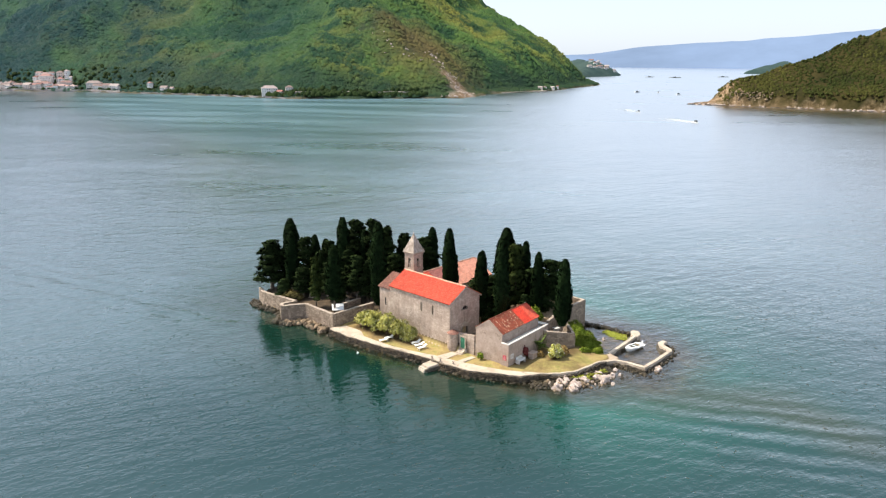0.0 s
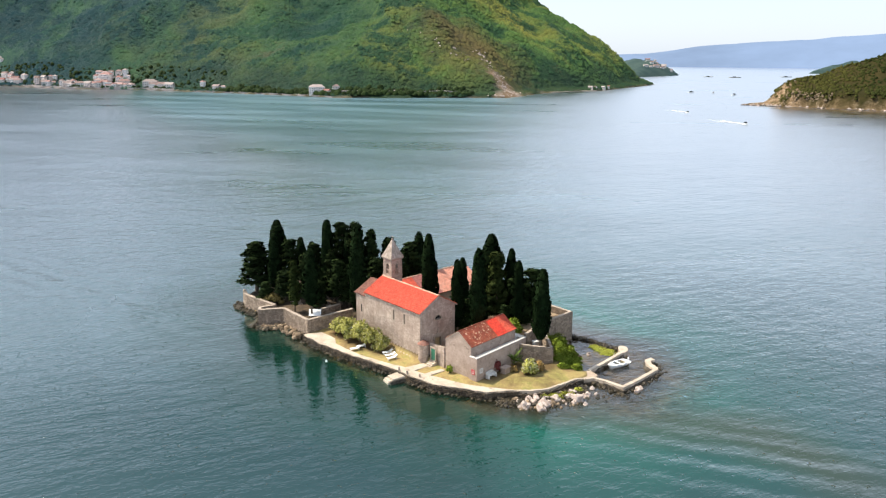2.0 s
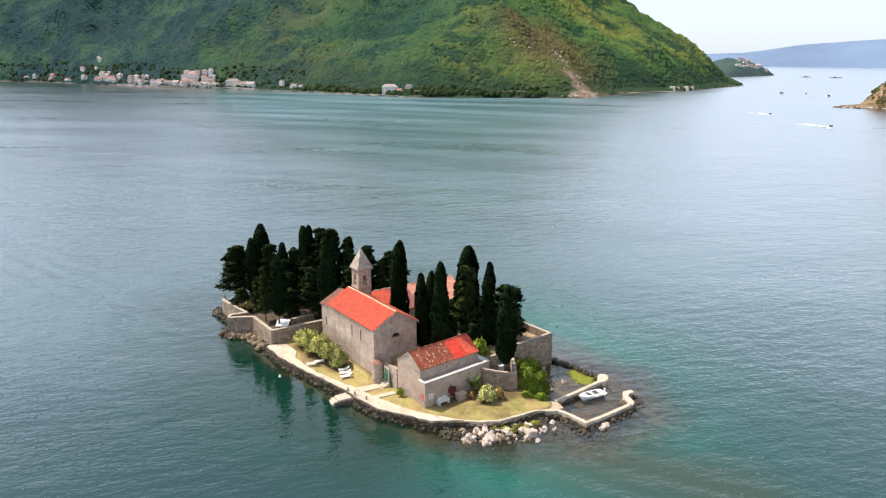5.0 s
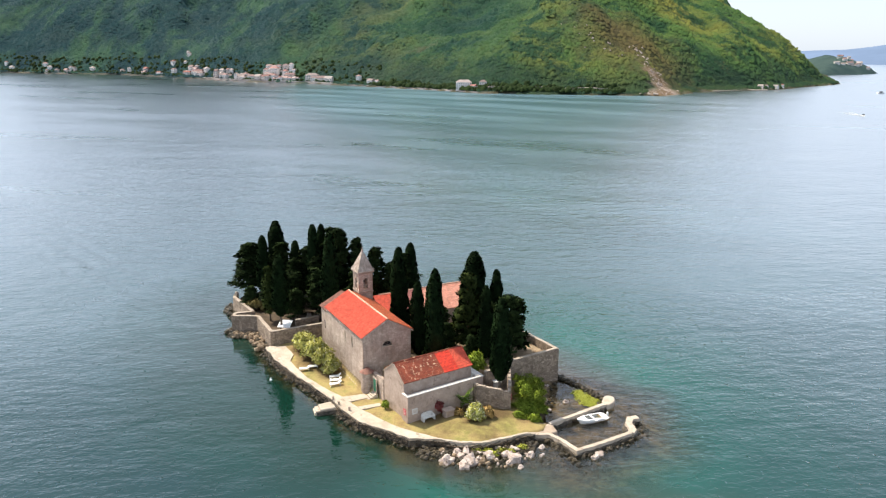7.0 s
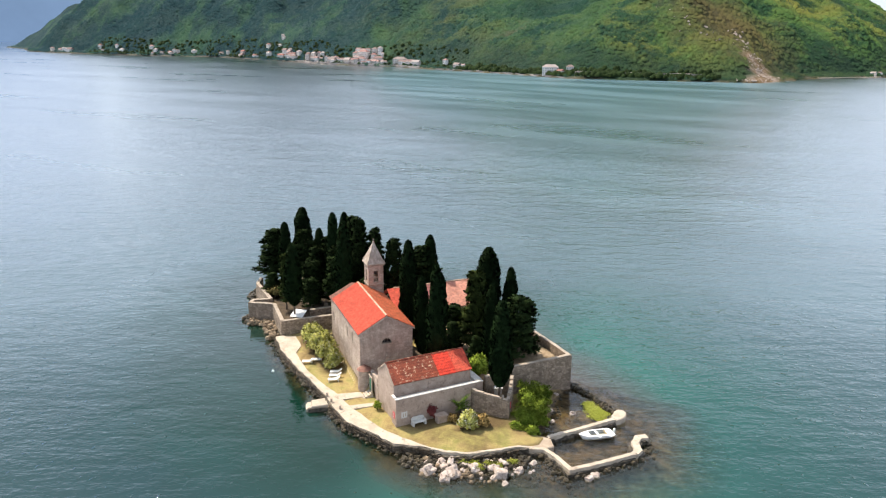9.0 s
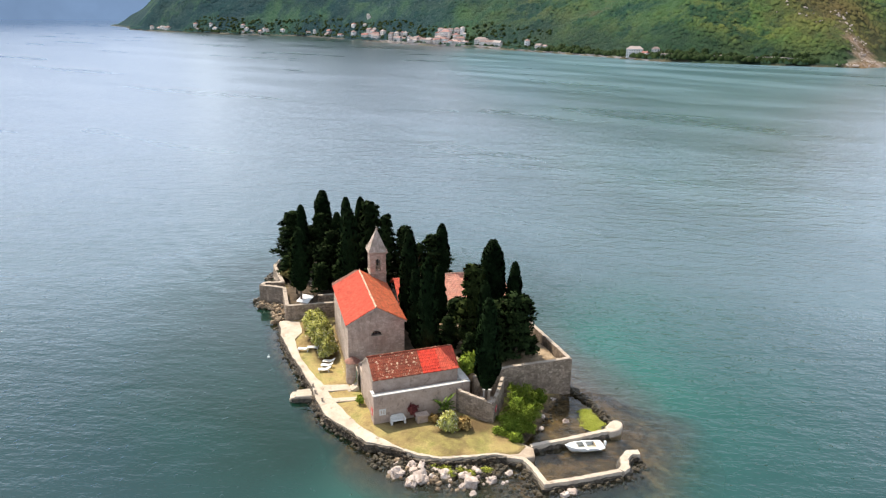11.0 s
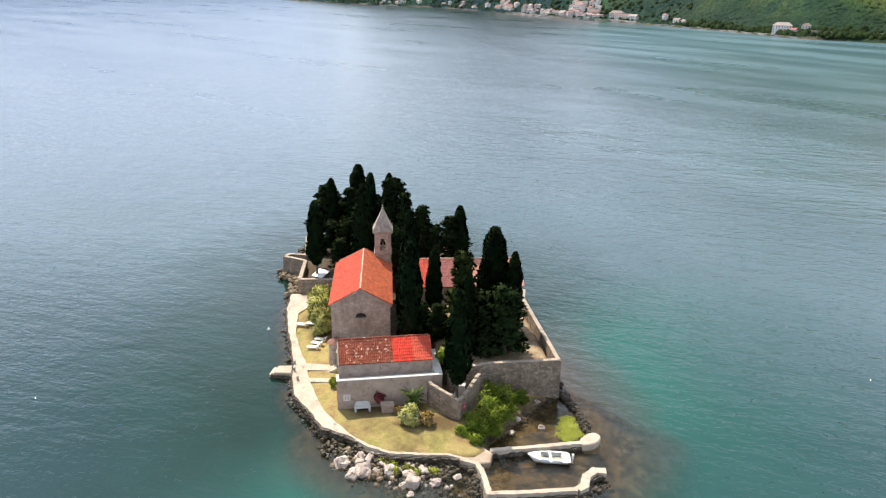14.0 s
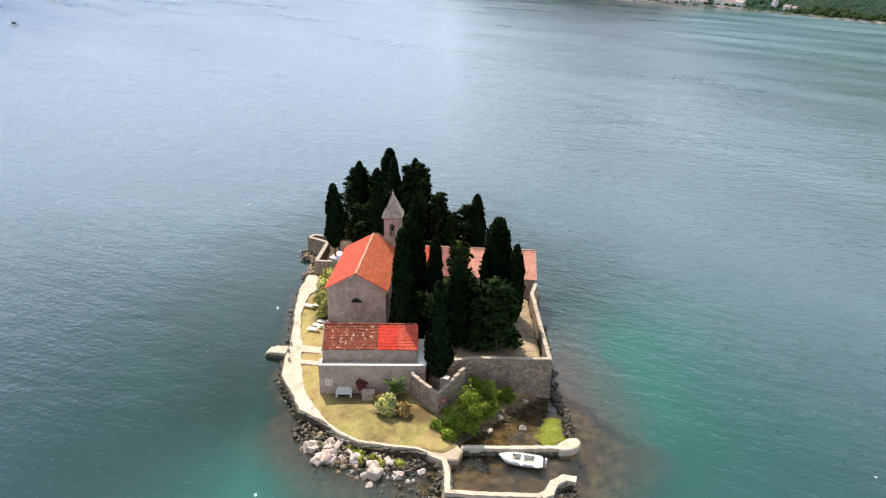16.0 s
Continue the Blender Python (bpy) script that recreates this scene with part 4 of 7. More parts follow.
def arch_loop(y, z, r, n=12, foot=0.0):
    lp = [(y + r * math.cos(math.pi * i / n), z + r * math.sin(math.pi * i / n)) for i in range(n + 1)]
    return ([(y + r, z - foot)] if foot else []) + lp + ([(y - r, z - foot)] if foot else [])


def half_disc(bm, x0, x1, y, z, r, n=12):
    pts = [(y + r * math.cos(math.pi * i / n), z + r * math.sin(math.pi * i / n)) for i in range(n + 1)]
    va = [bm.verts.new((x0, a, b)) for a, b in pts]
    vb = [bm.verts.new((x1, a, b)) for a, b in pts]
    bm.faces.new(va)
    bm.faces.new(vb[::-1])
    k = len(pts)
    for i in range(k):
        bm.faces.new((va[i], va[(i + 1) % k], vb[(i + 1) % k], vb[i]))


def arch_ring(bm, x0, x1, y, z, r0, r1, n=14):
    for i in range(n):
        a, b = math.pi * i / n, math.pi * (i + 1) / n
        q = [(r0, a), (r1, a), (r1, b), (r0, b)]
        va = [bm.verts.new((x0, y + r * math.cos(t), z + r * math.sin(t))) for r, t in q]
        vb = [bm.verts.new((x1, y + r * math.cos(t), z + r * math.sin(t))) for r, t in q]
        bm.faces.new(va)
        bm.faces.new(vb[::-1])
        for k in range(4):
            bm.faces.new((va[k], va[(k + 1) % 4], vb[(k + 1) % 4], vb[k]))


church = thing("church", "grey stone church with a red clay tile gable roof", "church", (CH_O.x, CH_O.y, 0), CH_TURN)
# local frame: x along the nave (0 = front gable), +y = landward... the quay side is +y
HW, ZE, ZR, LEN = 4.15, 10.05, 12.35, 16.3
SLITS = ((4.6, 7.0), (7.6, 7.0))
bm = bmesh.new()
gabled_walls(bm, 0.2, LEN, HW, 0.8, ZE, ZR, 0.7, [arch_loop(0, 8.0, 0.78), rect(-0.7, 0.7, 1.0, 4.6)], [rect(q - 0.16, q + 0.16, z - 0.1, z + 1.75) for q, z in SLITS])
wall = part("wall", bm, M_CHURCH, church)
bm = bmesh.new()
half_disc(bm, 0.55, 0.6, 0, 8.0, 0.78)
lun = part("lunette_window", bm, M_DARK, church, "dark half-round window")
bm = bmesh.new()
arch_ring(bm, 0.12, 0.3, 0, 8.0, 0.78, 1.0)
box(bm, 0.1, 0.32, -1.05, 1.05, 7.84, 8.0)
part("frame", bm, M_COPING, lun)
for y in (-0.26, 0.26):
    bm = bmesh.new()
    box(bm, 0.48, 0.54, y - 0.04, y + 0.04, 8.0, 8.7)
    part("mullion", bm, M_IRON, lun)
bm = bmesh.new()
box(bm, 0.5, 0.6, -0.7, 0.7, 1.2, 4.6)
dr = part("door", bm, M_TIMBER, church, "tall wooden door")
bm = bmesh.new()
for y0, y1 in ((-0.95, -0.7), (0.7, 0.95)):
    box(bm, 0.05, 0.35, y0, y1, 1.0, 4.6)
box(bm, 0.02, 0.37, -1.1, 1.1, 4.6, 4.95, 0.04)
part("door_frame", bm, M_COPING, dr)
bm = bmesh.new()
panel(bm, [[(-1.05, 4.96), (1.05, 4.96), (0.85, 5.2), (0.35, 5.28), (0.2, 5.55), (-0.2, 5.55), (-0.35, 5.28), (-0.85, 5.2)]], lambda a, b, d: (0.02 + d, a, b), 0.3)
box(bm, 0.06, 0.18, -0.06, 0.06, 5.55, 6.3)
box(bm, 0.06, 0.18, -0.26, 0.26, 5.88, 6.0)
part("pediment", bm, M_COPING, dr, "carved stone pediment with a small cross")
for s, z in SLITS:
    bm = bmesh.new()
    box(bm, s - 0.16, s + 0.16, HW - 0.5, HW - 0.45, z - 0.1, z + 1.75)
    w = part("slit_window", bm, M_DARK, church)
    bm = bmesh.new()
    for a, b2 in ((s - 0.27, s - 0.16), (s + 0.16, s + 0.27)):
        box(bm, a, b2, HW - 0.1, HW + 0.03, z - 0.1, z + 1.75)
    box(bm, s - 0.27, s + 0.27, HW - 0.1, HW + 0.035, z - 0.25, z - 0.1)
    part("frame", bm, M_COPING, w)
bm = bmesh.new()
for y0, y1 in ((HW, HW + 0.16), (-HW - 0.16, -HW)):
    box(bm, 0.2, LEN, y0, y1, ZE - 0.28, ZE - 0.02, 0.03)
part("cornice", bm, M_COPING, church)
dz = (ZR - ZE) / HW
for sgn, mt, nm in ((1, M_ROOF, "roof"), (-1, M_ROOF_STAIN, "roof")):
    ev = HW + 0.28
    v, f = slope_tiles((-0.02, sgn * ev, ZR - dz * ev + 0.08), (LEN + 0.1, sgn * ev, ZR - dz * ev + 0.08), (LEN + 0.1, 0, ZR + 0.08), (-0.02, 0, ZR + 0.08))
    o = mesh_object(nm, v, f, mt, church)
    tagged(o, "red clay tile roof slope" if sgn > 0 else "red clay tile roof slope with brown stains")
ridge_tiles(church, LEN, 40, ZR + 0.17, 0.16, M_RIDGE)
# pale verge along the front gable
bm = bmesh.new()
for s in (1, -1):
    a, b2 = Vector((0, s * (HW + 0.3), ZR - dz * (HW + 0.3))), Vector((0, 0, ZR))
    vs = [bm.verts.new(p) for p in (a + Vector((-0.1, 0, -0.14)), a + Vector((-0.1, 0, 0.1)), b2 + Vector((-0.1, 0, 0.1)), b2 + Vector((-0.1, 0, -0.14)))]
    vt = [bm.verts.new(v.co + Vector((0.2, 0, 0))) for v in vs]
    bm.faces.new(vs)
    bm.faces.new(vt[::-1])
    for i in range(4):
        bm.faces.new((vs[i], vs[(i + 1) % 4], vt[(i + 1) % 4], vt[i]))
part("verge", bm, M_CHURCH, church)
# low plinth path along the long wall
bm = bmesh.new()
box(bm, 0.6, LEN - 2, HW, HW + 0.5, 0.8, 1.55, 0.05)
part("plinth", bm, M_QUAY, church)
# choir annexe behind the nave
bm = bmesh.new()
gabled_walls(bm, LEN + 0.02, LEN + 3.4, 3.9, 0.8, 9.2, 11.2, 0.6)
part("choir_wall", bm, M_CHURCH, church, "lower stone choir at the rear")
for sgn in (1, -1):
    ev = 4.15
    k = 2.0 / 3.9
    v, f = slope_tiles((LEN + 0.12, sgn * ev, 11.2 - k * ev + 0.06), (LEN + 3.6, sgn * ev, 11.2 - k * ev + 0.06), (LEN + 3.6, 0, 11.26), (LEN + 0.12, 0, 11.26))
    mesh_object("choir_roof", v, f, M_ROOF_BROWN, church)
bm = bmesh.new()
box(bm, LEN + 1.5, LEN + 1.8, 3.85, 3.93, 5.6, 7.1)
part("slit_window", bm, M_DARK, church)

# ---- bell tower ----
tower = thing("bell_tower", "square stone bell tower with arched openings and a pyramid spire", "tower", (-11.55, 139.5, 0), CH_TURN)
TW = 1.3
bm = bmesh.new()
box(bm, -TW, TW, -TW, TW, 2.2, 11.9)
part("shaft", bm, M_CHURCH, tower)
t = 0.42
bm = bmesh.new()
for sg in (1, -1):
    panel(bm, [rect(-TW, TW, 11.9, 15.25), arch_loop(0, 13.99, 0.42, 10, 1.64)], lambda a, b, d, sg=sg: (sg * (TW - d), a, b), t)
    panel(bm, [rect(-TW + t, TW - t, 11.9, 15.25), arch_loop(0, 13.99, 0.42, 10, 1.64)], lambda a, b, d, sg=sg: (a, sg * (TW - d), b), t)
belfry = part("belfry", bm, M_CHURCH, tower, "open belfry stage with arches")
for q in range(4):
    bm = bmesh.new()
    box(bm, TW - 0.32, TW - 0.08, -0.42, 0.42, 13.1, 13.26)
    box(bm, TW - 0.3, TW - 0.1, -0.07, 0.07, 12.35, 13.1)
    part("balustrade", bm, M_COPING, tower).rotation_euler.z = q * math.pi / 2
bm = bmesh.new()
prof = [(0.0, 14.1), (0.12, 14.1), (0.2, 13.95), (0.26, 13.6), (0.36, 13.4), (0.3, 13.38), (0, 13.4)]
for i in range(12):
    a, b2 = 2 * math.pi * i / 12, 2 * math.pi * (i + 1) / 12
    for (r0, z0), (r1, z1) in zip(prof, prof[1:]):
        q = [bm.verts.new((r * math.cos(k), r * math.sin(k), z)) for r, k, z in ((r0, a, z0), (r1, a, z1), (r1, b2, z1), (r0, b2, z0))]
        bm.faces.new(q)
bmesh.ops.remove_doubles(bm, verts=bm.verts[:], dist=1e-4)
part("bell", bm, M_IRON, tower, "dark bronze bell")
bm = bmesh.new()
box(bm, -TW - 0.12, TW + 0.12, -TW - 0.12, TW + 0.12, 11.8, 12.02, 0.04)
part("string_course", bm, M_COPING, tower)
bm = bmesh.new()
box(bm, -TW - 0.14, TW + 0.14, -TW - 0.14, TW + 0.14, 15.2, 15.4, 0.04)
box(bm, -TW - 0.3, TW + 0.3, -TW - 0.3, TW + 0.3, 15.4, 15.66, 0.06)
part("cornice", bm, M_COPING, tower)
bm = bmesh.new()
lo = [bm.verts.new((x * (TW + 0.2), y * (TW + 0.2), 15.66)) for x, y in ((-1, -1), (1, -1), (1, 1), (-1, 1))]
hi = [bm.verts.new((x * 0.12, y * 0.12, 19.0)) for x, y in ((-1, -1), (1, -1), (1, 1), (-1, 1))]
for i in range(4):
    bm.faces.new((lo[i], lo[(i + 1) % 4], hi[(i + 1) % 4], hi[i]))
bm.faces.new(hi)
bm.faces.new(lo[::-1])
part("spire", bm, M_SPIRE, tower)
bm = bmesh.new()
bmesh.ops.create_uvsphere(bm, u_segments=10, v_segments=8, radius=0.2, matrix=Matrix.Translation((0, 0, 19.12)))
box(bm, -0.03, 0.03, -0.03, 0.03, 19.3, 19.75)
box(bm, -0.03, 0.03, -0.16, 0.16, 19.5, 19.56)
part("finial", bm, M_COPING, tower)
for x in (-1, 1):
    for y in (-1, 1):
        bm = bmesh.new()
        bmesh.ops.create_cone(bm, segments=4, radius1=0.17, radius2=0.04, depth=0.5, cap_ends=True, matrix=Matrix.Translation((x * (TW + 0.12), y * (TW + 0.12), 15.9)))
        part("corner_pinnacle", bm, M_COPING, tower)

# ---- monastery wing ----
WG = thing("monastery_wing", "long stone wing with patched clay tile roofs", "building", (-11.1, 145.3, 0), math.degrees(math.atan2(0.747, 0.665)))
WL, WF, WB, WZR, WZE = 18.2, 5.2, 3.0, 9.0, 6.05
bm = bmesh.new()
box(bm, 0, WL, -WF + 0.35, -WF + 0.85, 1.5, WZE)
box(bm, 0, WL, WB - 0.5, WB, 1.5, WZR - (WZR - WZE) / WF * WB)
for xa, xb in ((0, 0.5), (WL - 0.5, WL)):
    k = (WZR - WZE) / WF
    pts = [(-WF + 0.85, 1.5), (WB - 0.5, 1.5), (WB - 0.5, WZR - k * WB), (0, WZR - 0.1), (-WF + 0.85, WZR - k * (WF - 0.85) - 0.1)]
    va = [bm.verts.new((xa, y, z)) for y, z in pts]
    vb = [bm.verts.new((xb, y, z)) for y, z in pts]
    bm.faces.new(va)
    bm.faces.new(vb[::-1])
    for i in range(5):
        bm.faces.new((va[i], va[(i + 1) % 5], vb[(i + 1) % 5], vb[i]))
part("wall", bm, M_PLASTER, WG)
for x0, x1, mt, lab in ((-1.2, 2.9, M_ROOF, "red clay tile roof section"), (2.95, 7.2, M_ROOF_MAUVE, "dull mauve clay tile roof section"), (7.25, 11.6, M_ROOF_PINK, "faded pink clay tile roof section"), (11.65, WL + 0.25, M_ROOF_PINK, "faded pink clay tile roof section")):
    v, f = slope_tiles((x0, -WF, WZE), (x1, -WF, WZE), (x1, 0, WZR), (x0, 0, WZR))
    tagged(mesh_object("roof", v, f, mt, WG), lab)
    k = (WZR - WZE) / WF
    v, f = slope_tiles((x1, WB + 0.2, WZR - k * (WB + 0.2)), (x0, WB + 0.2, WZR - k * (WB + 0.2)), (x0, 0, WZR), (x1, 0, WZR))
    mesh_object("roof", v, f, mt, WG)
ridge_tiles(WG, WL, 44, WZR + 0.12, 0.15, M_RIDGE)
for x in (2.5, 6.5, 10.5, 14.5):
    bm = bmesh.new()
    box(bm, x - 0.4, x + 0.4, -WF + 0.3, -WF + 0.36, 3.6, 4.9)
    w = part("window", bm, M_DARK, WG)
    bm = bmesh.new()
    for a, b2 in ((x - 0.55, x - 0.4), (x + 0.4, x + 0.55)):
        box(bm, a, b2, -WF + 0.24, -WF + 0.37, 3.5, 5.0)
    box(bm, x - 0.6, x + 0.6, -WF + 0.2, -WF + 0.37, 3.38, 3.5, 0.02)
    box(bm, x - 0.55, x + 0.55, -WF + 0.24, -WF + 0.37, 4.9, 5.05)
    part("frame", bm, M_COPING, w)

# ---- priest's house with terrace ----
HO = thing("stone_house", "grey stone house with old mottled and bright red roof tiles", "house", (3.22, 118.5, 0), math.degrees(math.atan2(0.8, 0.6)))
# local x along the ridge, local -y towards the garden terrace
HL, HHW, HZR, HZE = 12.0, 2.85, 8.7, 6.65
bm = bmesh.new()
gabled_walls(bm, 0, HL, HHW, 1.0, HZE, HZR - 0.05, 0.5)
part("wall", bm, M_PLASTER, HO)
k = (HZR - HZE) / 2.98
for x0, x1, mt, lab in ((0.05, 7.0, M_ROOF_OLD, "old brown tile roof flecked with pale lichen"), (7.03, 9.6, M_ROOF_NEW, "bright new red tile roof"), (9.62, HL + 0.15, M_ROOF, "bright new red tile roof")):
    for s in (-1, 1):
        v, f = slope_tiles((x0, s * 2.98, HZE), (x1, s * 2.98, HZE), (x1, 0, HZR), (x0, 0, HZR))
        tagged(mesh_object("roof", v, f, mt, HO), lab)
ridge_tiles(HO, HL, 28, HZR + 0.1, 0.14, M_ROOF_OLD)
bm = bmesh.new()
box(bm, -0.3, 13.2, -4.45, -4.0, 0.6, 5.15)
box(bm, -0.3, 0.0, -4.0, -2.85, 0.6, 5.15)
box(bm, 12.8, 13.2, -4.0, 2.4, 0.6, 5.15)
part("terrace_wall", bm, M_PLASTER, HO)
bm = bmesh.new()
box(bm, 0.0, 12.8, -4.0, -2.86, 4.3, 4.75)
box(bm, 12.02, 12.8, -2.86, 2.4, 4.3, 5.0)
part("terrace_floor", bm, M_WHITE, HO, "whitewashed terrace")
bm = bmesh.new()
box(bm, -0.36, 13.28, -4.47, -4.05, 5.15, 5.25, 0.03)
box(bm, -0.36, 0.04, -3.95, -2.86, 5.15, 5.3, 0.03)
box(bm, 12.2, 13.28, -3.95, 2.5, 5.15, 5.32, 0.03)
part("terrace_coping", bm, M_WHITE, HO, "whitewashed coping")
bm = bmesh.new()
v = [bm.verts.new(p) for p in ((-0.1, -3.0, HZE), (-0.1, 0, HZR + 0.12), (-0.1, 2.95, HZE), (-0.1, 2.95, HZE - 0.15), (-0.1, 0, HZR - 0.1), (-0.1, -3.0, HZE - 0.15))]
bm.faces.new((v[0], v[1], v[4], v[5]))
bm.faces.new((v[1], v[2], v[3], v[4]))
ex = bmesh.ops.extrude_face_region(bm, geom=bm.faces[:])
bmesh.ops.translate(bm, vec=(0.16, 0, 0), verts=[g for g in ex["geom"] if isinstance(g, bmesh.types.BMVert)])
part("verge", bm, M_COPING, HO)
# signs on the corner
bm = bmesh.new()
box(bm, -0.36, -0.3, -4.05, -3.35, 2.2, 3.1, 0.01)
sg = tagged(part("notice_sign", bm, M_RED), "red notice board with white bars on a house wall", "sign")
sg.matrix_world = HO.matrix_world.copy()
sg.location = HO.location
bm = bmesh.new()
for i in range(3):
    box(bm, -0.372, -0.362, -3.95 + i * 0.05, -3.45 - i * 0.08, 2.38 + i * 0.22, 2.46 + i * 0.22)
part("text_bar", bm, M_WHITE, sg)
bm = bmesh.new()
box(bm, 0.45, 1.35, -4.5, -4.46, 2.3, 3.2, 0.01)
sg2 = tagged(part("notice_sign", bm, M_WHITE), "white notice board with two dark bars on a house wall", "sign")
sg2.matrix_world = HO.matrix_world.copy()
for x in (0.68, 1.0):
    bm = bmesh.new()
    box(bm, x, x + 0.13, -4.512, -4.502, 2.5, 3.0)
    part("text_bar", bm, M_PLASTER, sg2)

# ---- gate wall, turret, steps ----
gate = thing("gate_wall", "stone gate wall with a green door", "wall", (0, 0, 0))
bm = strip([(-2.3, 123.6), (0.9, 120.6)], 0.55, 0.8, [4.4, 4.9])
part("wall", bm, M_CHURCH, gate)
tur = thing("turret", "round stone turret with a brown conical roof", "turret", (-3.25, 123.05, 0))
bm = bmesh.new()
bmesh.ops.create_cone(bm, cap_ends=True, segments=24, radius1=1.0, radius2=0.95, depth=3.6, matrix=Matrix.Translation((0, 0, 2.7)))
part("drum", bm, M_CHURCH, tur)
bm = bmesh.new()
bmesh.ops.create_cone(bm, cap_ends=True, segments=24, radius1=1.12, radius2=0.05, depth=0.75, matrix=Matrix.Translation((0, 0, 4.86)))
part("roof", bm, M_ROOF_BROWN, tur)
gd = pose(-1.15, 122.1, 0, 0, 0, math.degrees(math.atan2(-3.0, 3.2)))
bm = bmesh.new()
for i in range(6):
    box(bm, -0.54 + i * 0.18, -0.37 + i * 0.18, -0.36, -0.31, 1.95, 4.0, 0.01)
box(bm, -0.54, 0.54, -0.33, -0.29, 1.95, 4.0)
d = part("door", bm, M_GREEN, gate, "green boarded door")
d.matrix_local = gd
bm = bmesh.new()
for a, b2 in ((-0.74, -0.54), (0.54, 0.74)):
    box(bm, a, b2, -0.4, -0.26, 1.4, 4.05)
box(bm, -0.8, 0.8, -0.42, -0.26, 4.05, 4.3, 0.03)
box(bm, -0.74, 0.74, -0.4, -0.26, 1.4, 1.95)
part("door_frame", bm, M_COPING, d)
bm = bmesh.new()
box(bm, 0.36, 0.42, -0.42, -0.36, 2.9, 3.1, 0.01)
part("handle", bm, M_IRON, d)
stairs = thing("steps", "short flight of pale stone steps to the gate", "steps", (0, 0, 0))
for i in range(4):
    bm = bmesh.new()
    box(bm, -0.75, 0.75, -1.75 + i * 0.36, -1.39 + i * 0.36, 0.6, 1.2 + i * 0.19, 0.02)
    s = part("step", bm, M_QUAY, stairs)
    s.matrix_local = gd
bm = bmesh.new()
box(bm, -0.85, 0.85, -0.31, -0.2, 0.6, 1.9)
part("landing", bm, M_QUAY, stairs).matrix_local = gd

# ---- precinct walls ----
def crest_wall(name, pts, thick, z0, tops, label, seed=1):
    ob = tagged(part(name, strip(pts, thick, z0, tops, seed=seed), M_WALL), label, "wall", kind="structure")
    rnd = random.Random(seed)
    for (a, ta), (b, tb) in zip(zip(pts, tops), zip(pts[1:], tops[1:])):
        a, b = Vector(a), Vector(b)
        n = max(1, int((b - a).length / 1.0))
        ang = math.atan2(b.y - a.y, b.x - a.x)
        for i in range(n):
            p, z, l = a.lerp(b, (i + 0.5) / n), ta + (tb - ta) * (i + 0.5) / n, (b - a).length / n
            h = rnd.uniform(0.04, 0.12)
            bm = bmesh.new()
            box(bm, -l / 2 + 0.01, l / 2 - 0.01, -thick / 2 + 0.02, thick / 2 - 0.02, -0.03, h, 0.02, Matrix.Translation((p.x, p.y, z)) @ Matrix.Rotation(ang, 4, "Z"))
            part("coping_stone", bm, M_COPING, ob)
    return ob


crest_wall("wall_west", [(-20.2, 141.1), (-27.5, 134.2), (-34.2, 140.2), (-38.9, 139.0), (-39.3, 140.3), (-37.0, 142.6), (-45.4, 148.7), (-47.0, 151.8)], 0.7, -0.4,
           [3.9, 3.7, 3.7, 3.6, 3.6, 3.5, 3.4, 3.4], "weathered rubble stone wall round the churchyard", 3)
crest_wall("wall_yard", [(-26.6, 141.0), (-23.5, 144.3)], 0.6, 2.0, [3.6, 3.7], "low inner churchyard wall of rubble stone", 5)
crest_wall("wall_garden", [(14.6, 127.6), (17.3, 132.3), (23.3, 139.8), (18.0, 143.9), (7.6, 152.1), (5.3, 155.2)], 0.6, -0.5, [5.3, 5.65, 5.65, 5.7, 5.7, 5.7], "high rubble stone garden wall beside the harbour", 7)
crest_wall("wall_enclosure", [(13.2, 125.3), (14.3, 124.7), (19.2, 124.8), (18.7, 127), (17.7, 130.2)], 0.5, 0.6, [4.5, 4.4, 4.0, 4.5, 5.1], "wedge-shaped stone enclosure wall round a cypress", 9)

red = tagged(part("notice_sign", box(bmesh.new(), -0.03, 0.03, -0.3, 0.3, 0, 0.75, 0.01), M_RED), "small red notice board on the enclosure wall", "sign")
red.matrix_world = pose(19.33, 125.6, 2.5, 0, 0, 13)
part("text_bar", box(bmesh.new(), 0.032, 0.042, -0.2, 0.2, 0.28, 0.42), M_WHITE, red)


# ---- quay, jetty, breakwaters ----
QUAY_OUT = [(-27.9, 132.6), (-22.9, 128.2), (-16.9, 124.3), (-10.7, 120.7), (-7, 118.5), (-4.4, 116.3), (0, 113.6), (4.7, 112.7), (8.4, 111.7), (11.7, 112.75), (13.6, 112.95)]
QUAY_IN = [(13.4, 113.2), (11.4, 113.25), (8.7, 113.5), (4.8, 114.4), (1.75, 115.65), (-2.2, 117.55), (-5.6, 119.55), (-8.3, 120.75), (-11.3, 122.2), (-15.45, 124.7), (-20.6, 128.8), (-21.4, 131.4), (-24.9, 134.4), (-27.3, 133.4)]


def ragged(pts, step, amp, seed):
    """A polyline broken into short uneven lengths."""
    rnd, res = random.Random(seed), []
    for a, b in zip(pts, pts[1:]):
        n = max(1, int(math.dist(a, b) / step))
        for i in range(n):
            k = 0 if i == 0 else amp
            res.append((a[0] + (b[0] - a[0]) * i / n + rnd.uniform(-k, k), a[1] + (b[1] - a[1]) * i / n + rnd.uniform(-k, k)))
    return res + [pts[-1]]


bm = bmesh.new()
prism(bm, ragged(QUAY_OUT, 0.9, 0.16, 4) + ragged(QUAY_IN, 1.2, 0.12, 5), -1.2, 1.22, 0.05)
quay = tagged(part("quay", bm, M_QUAY), "pale worn concrete quay along the waterfront", "quay", kind="structure")
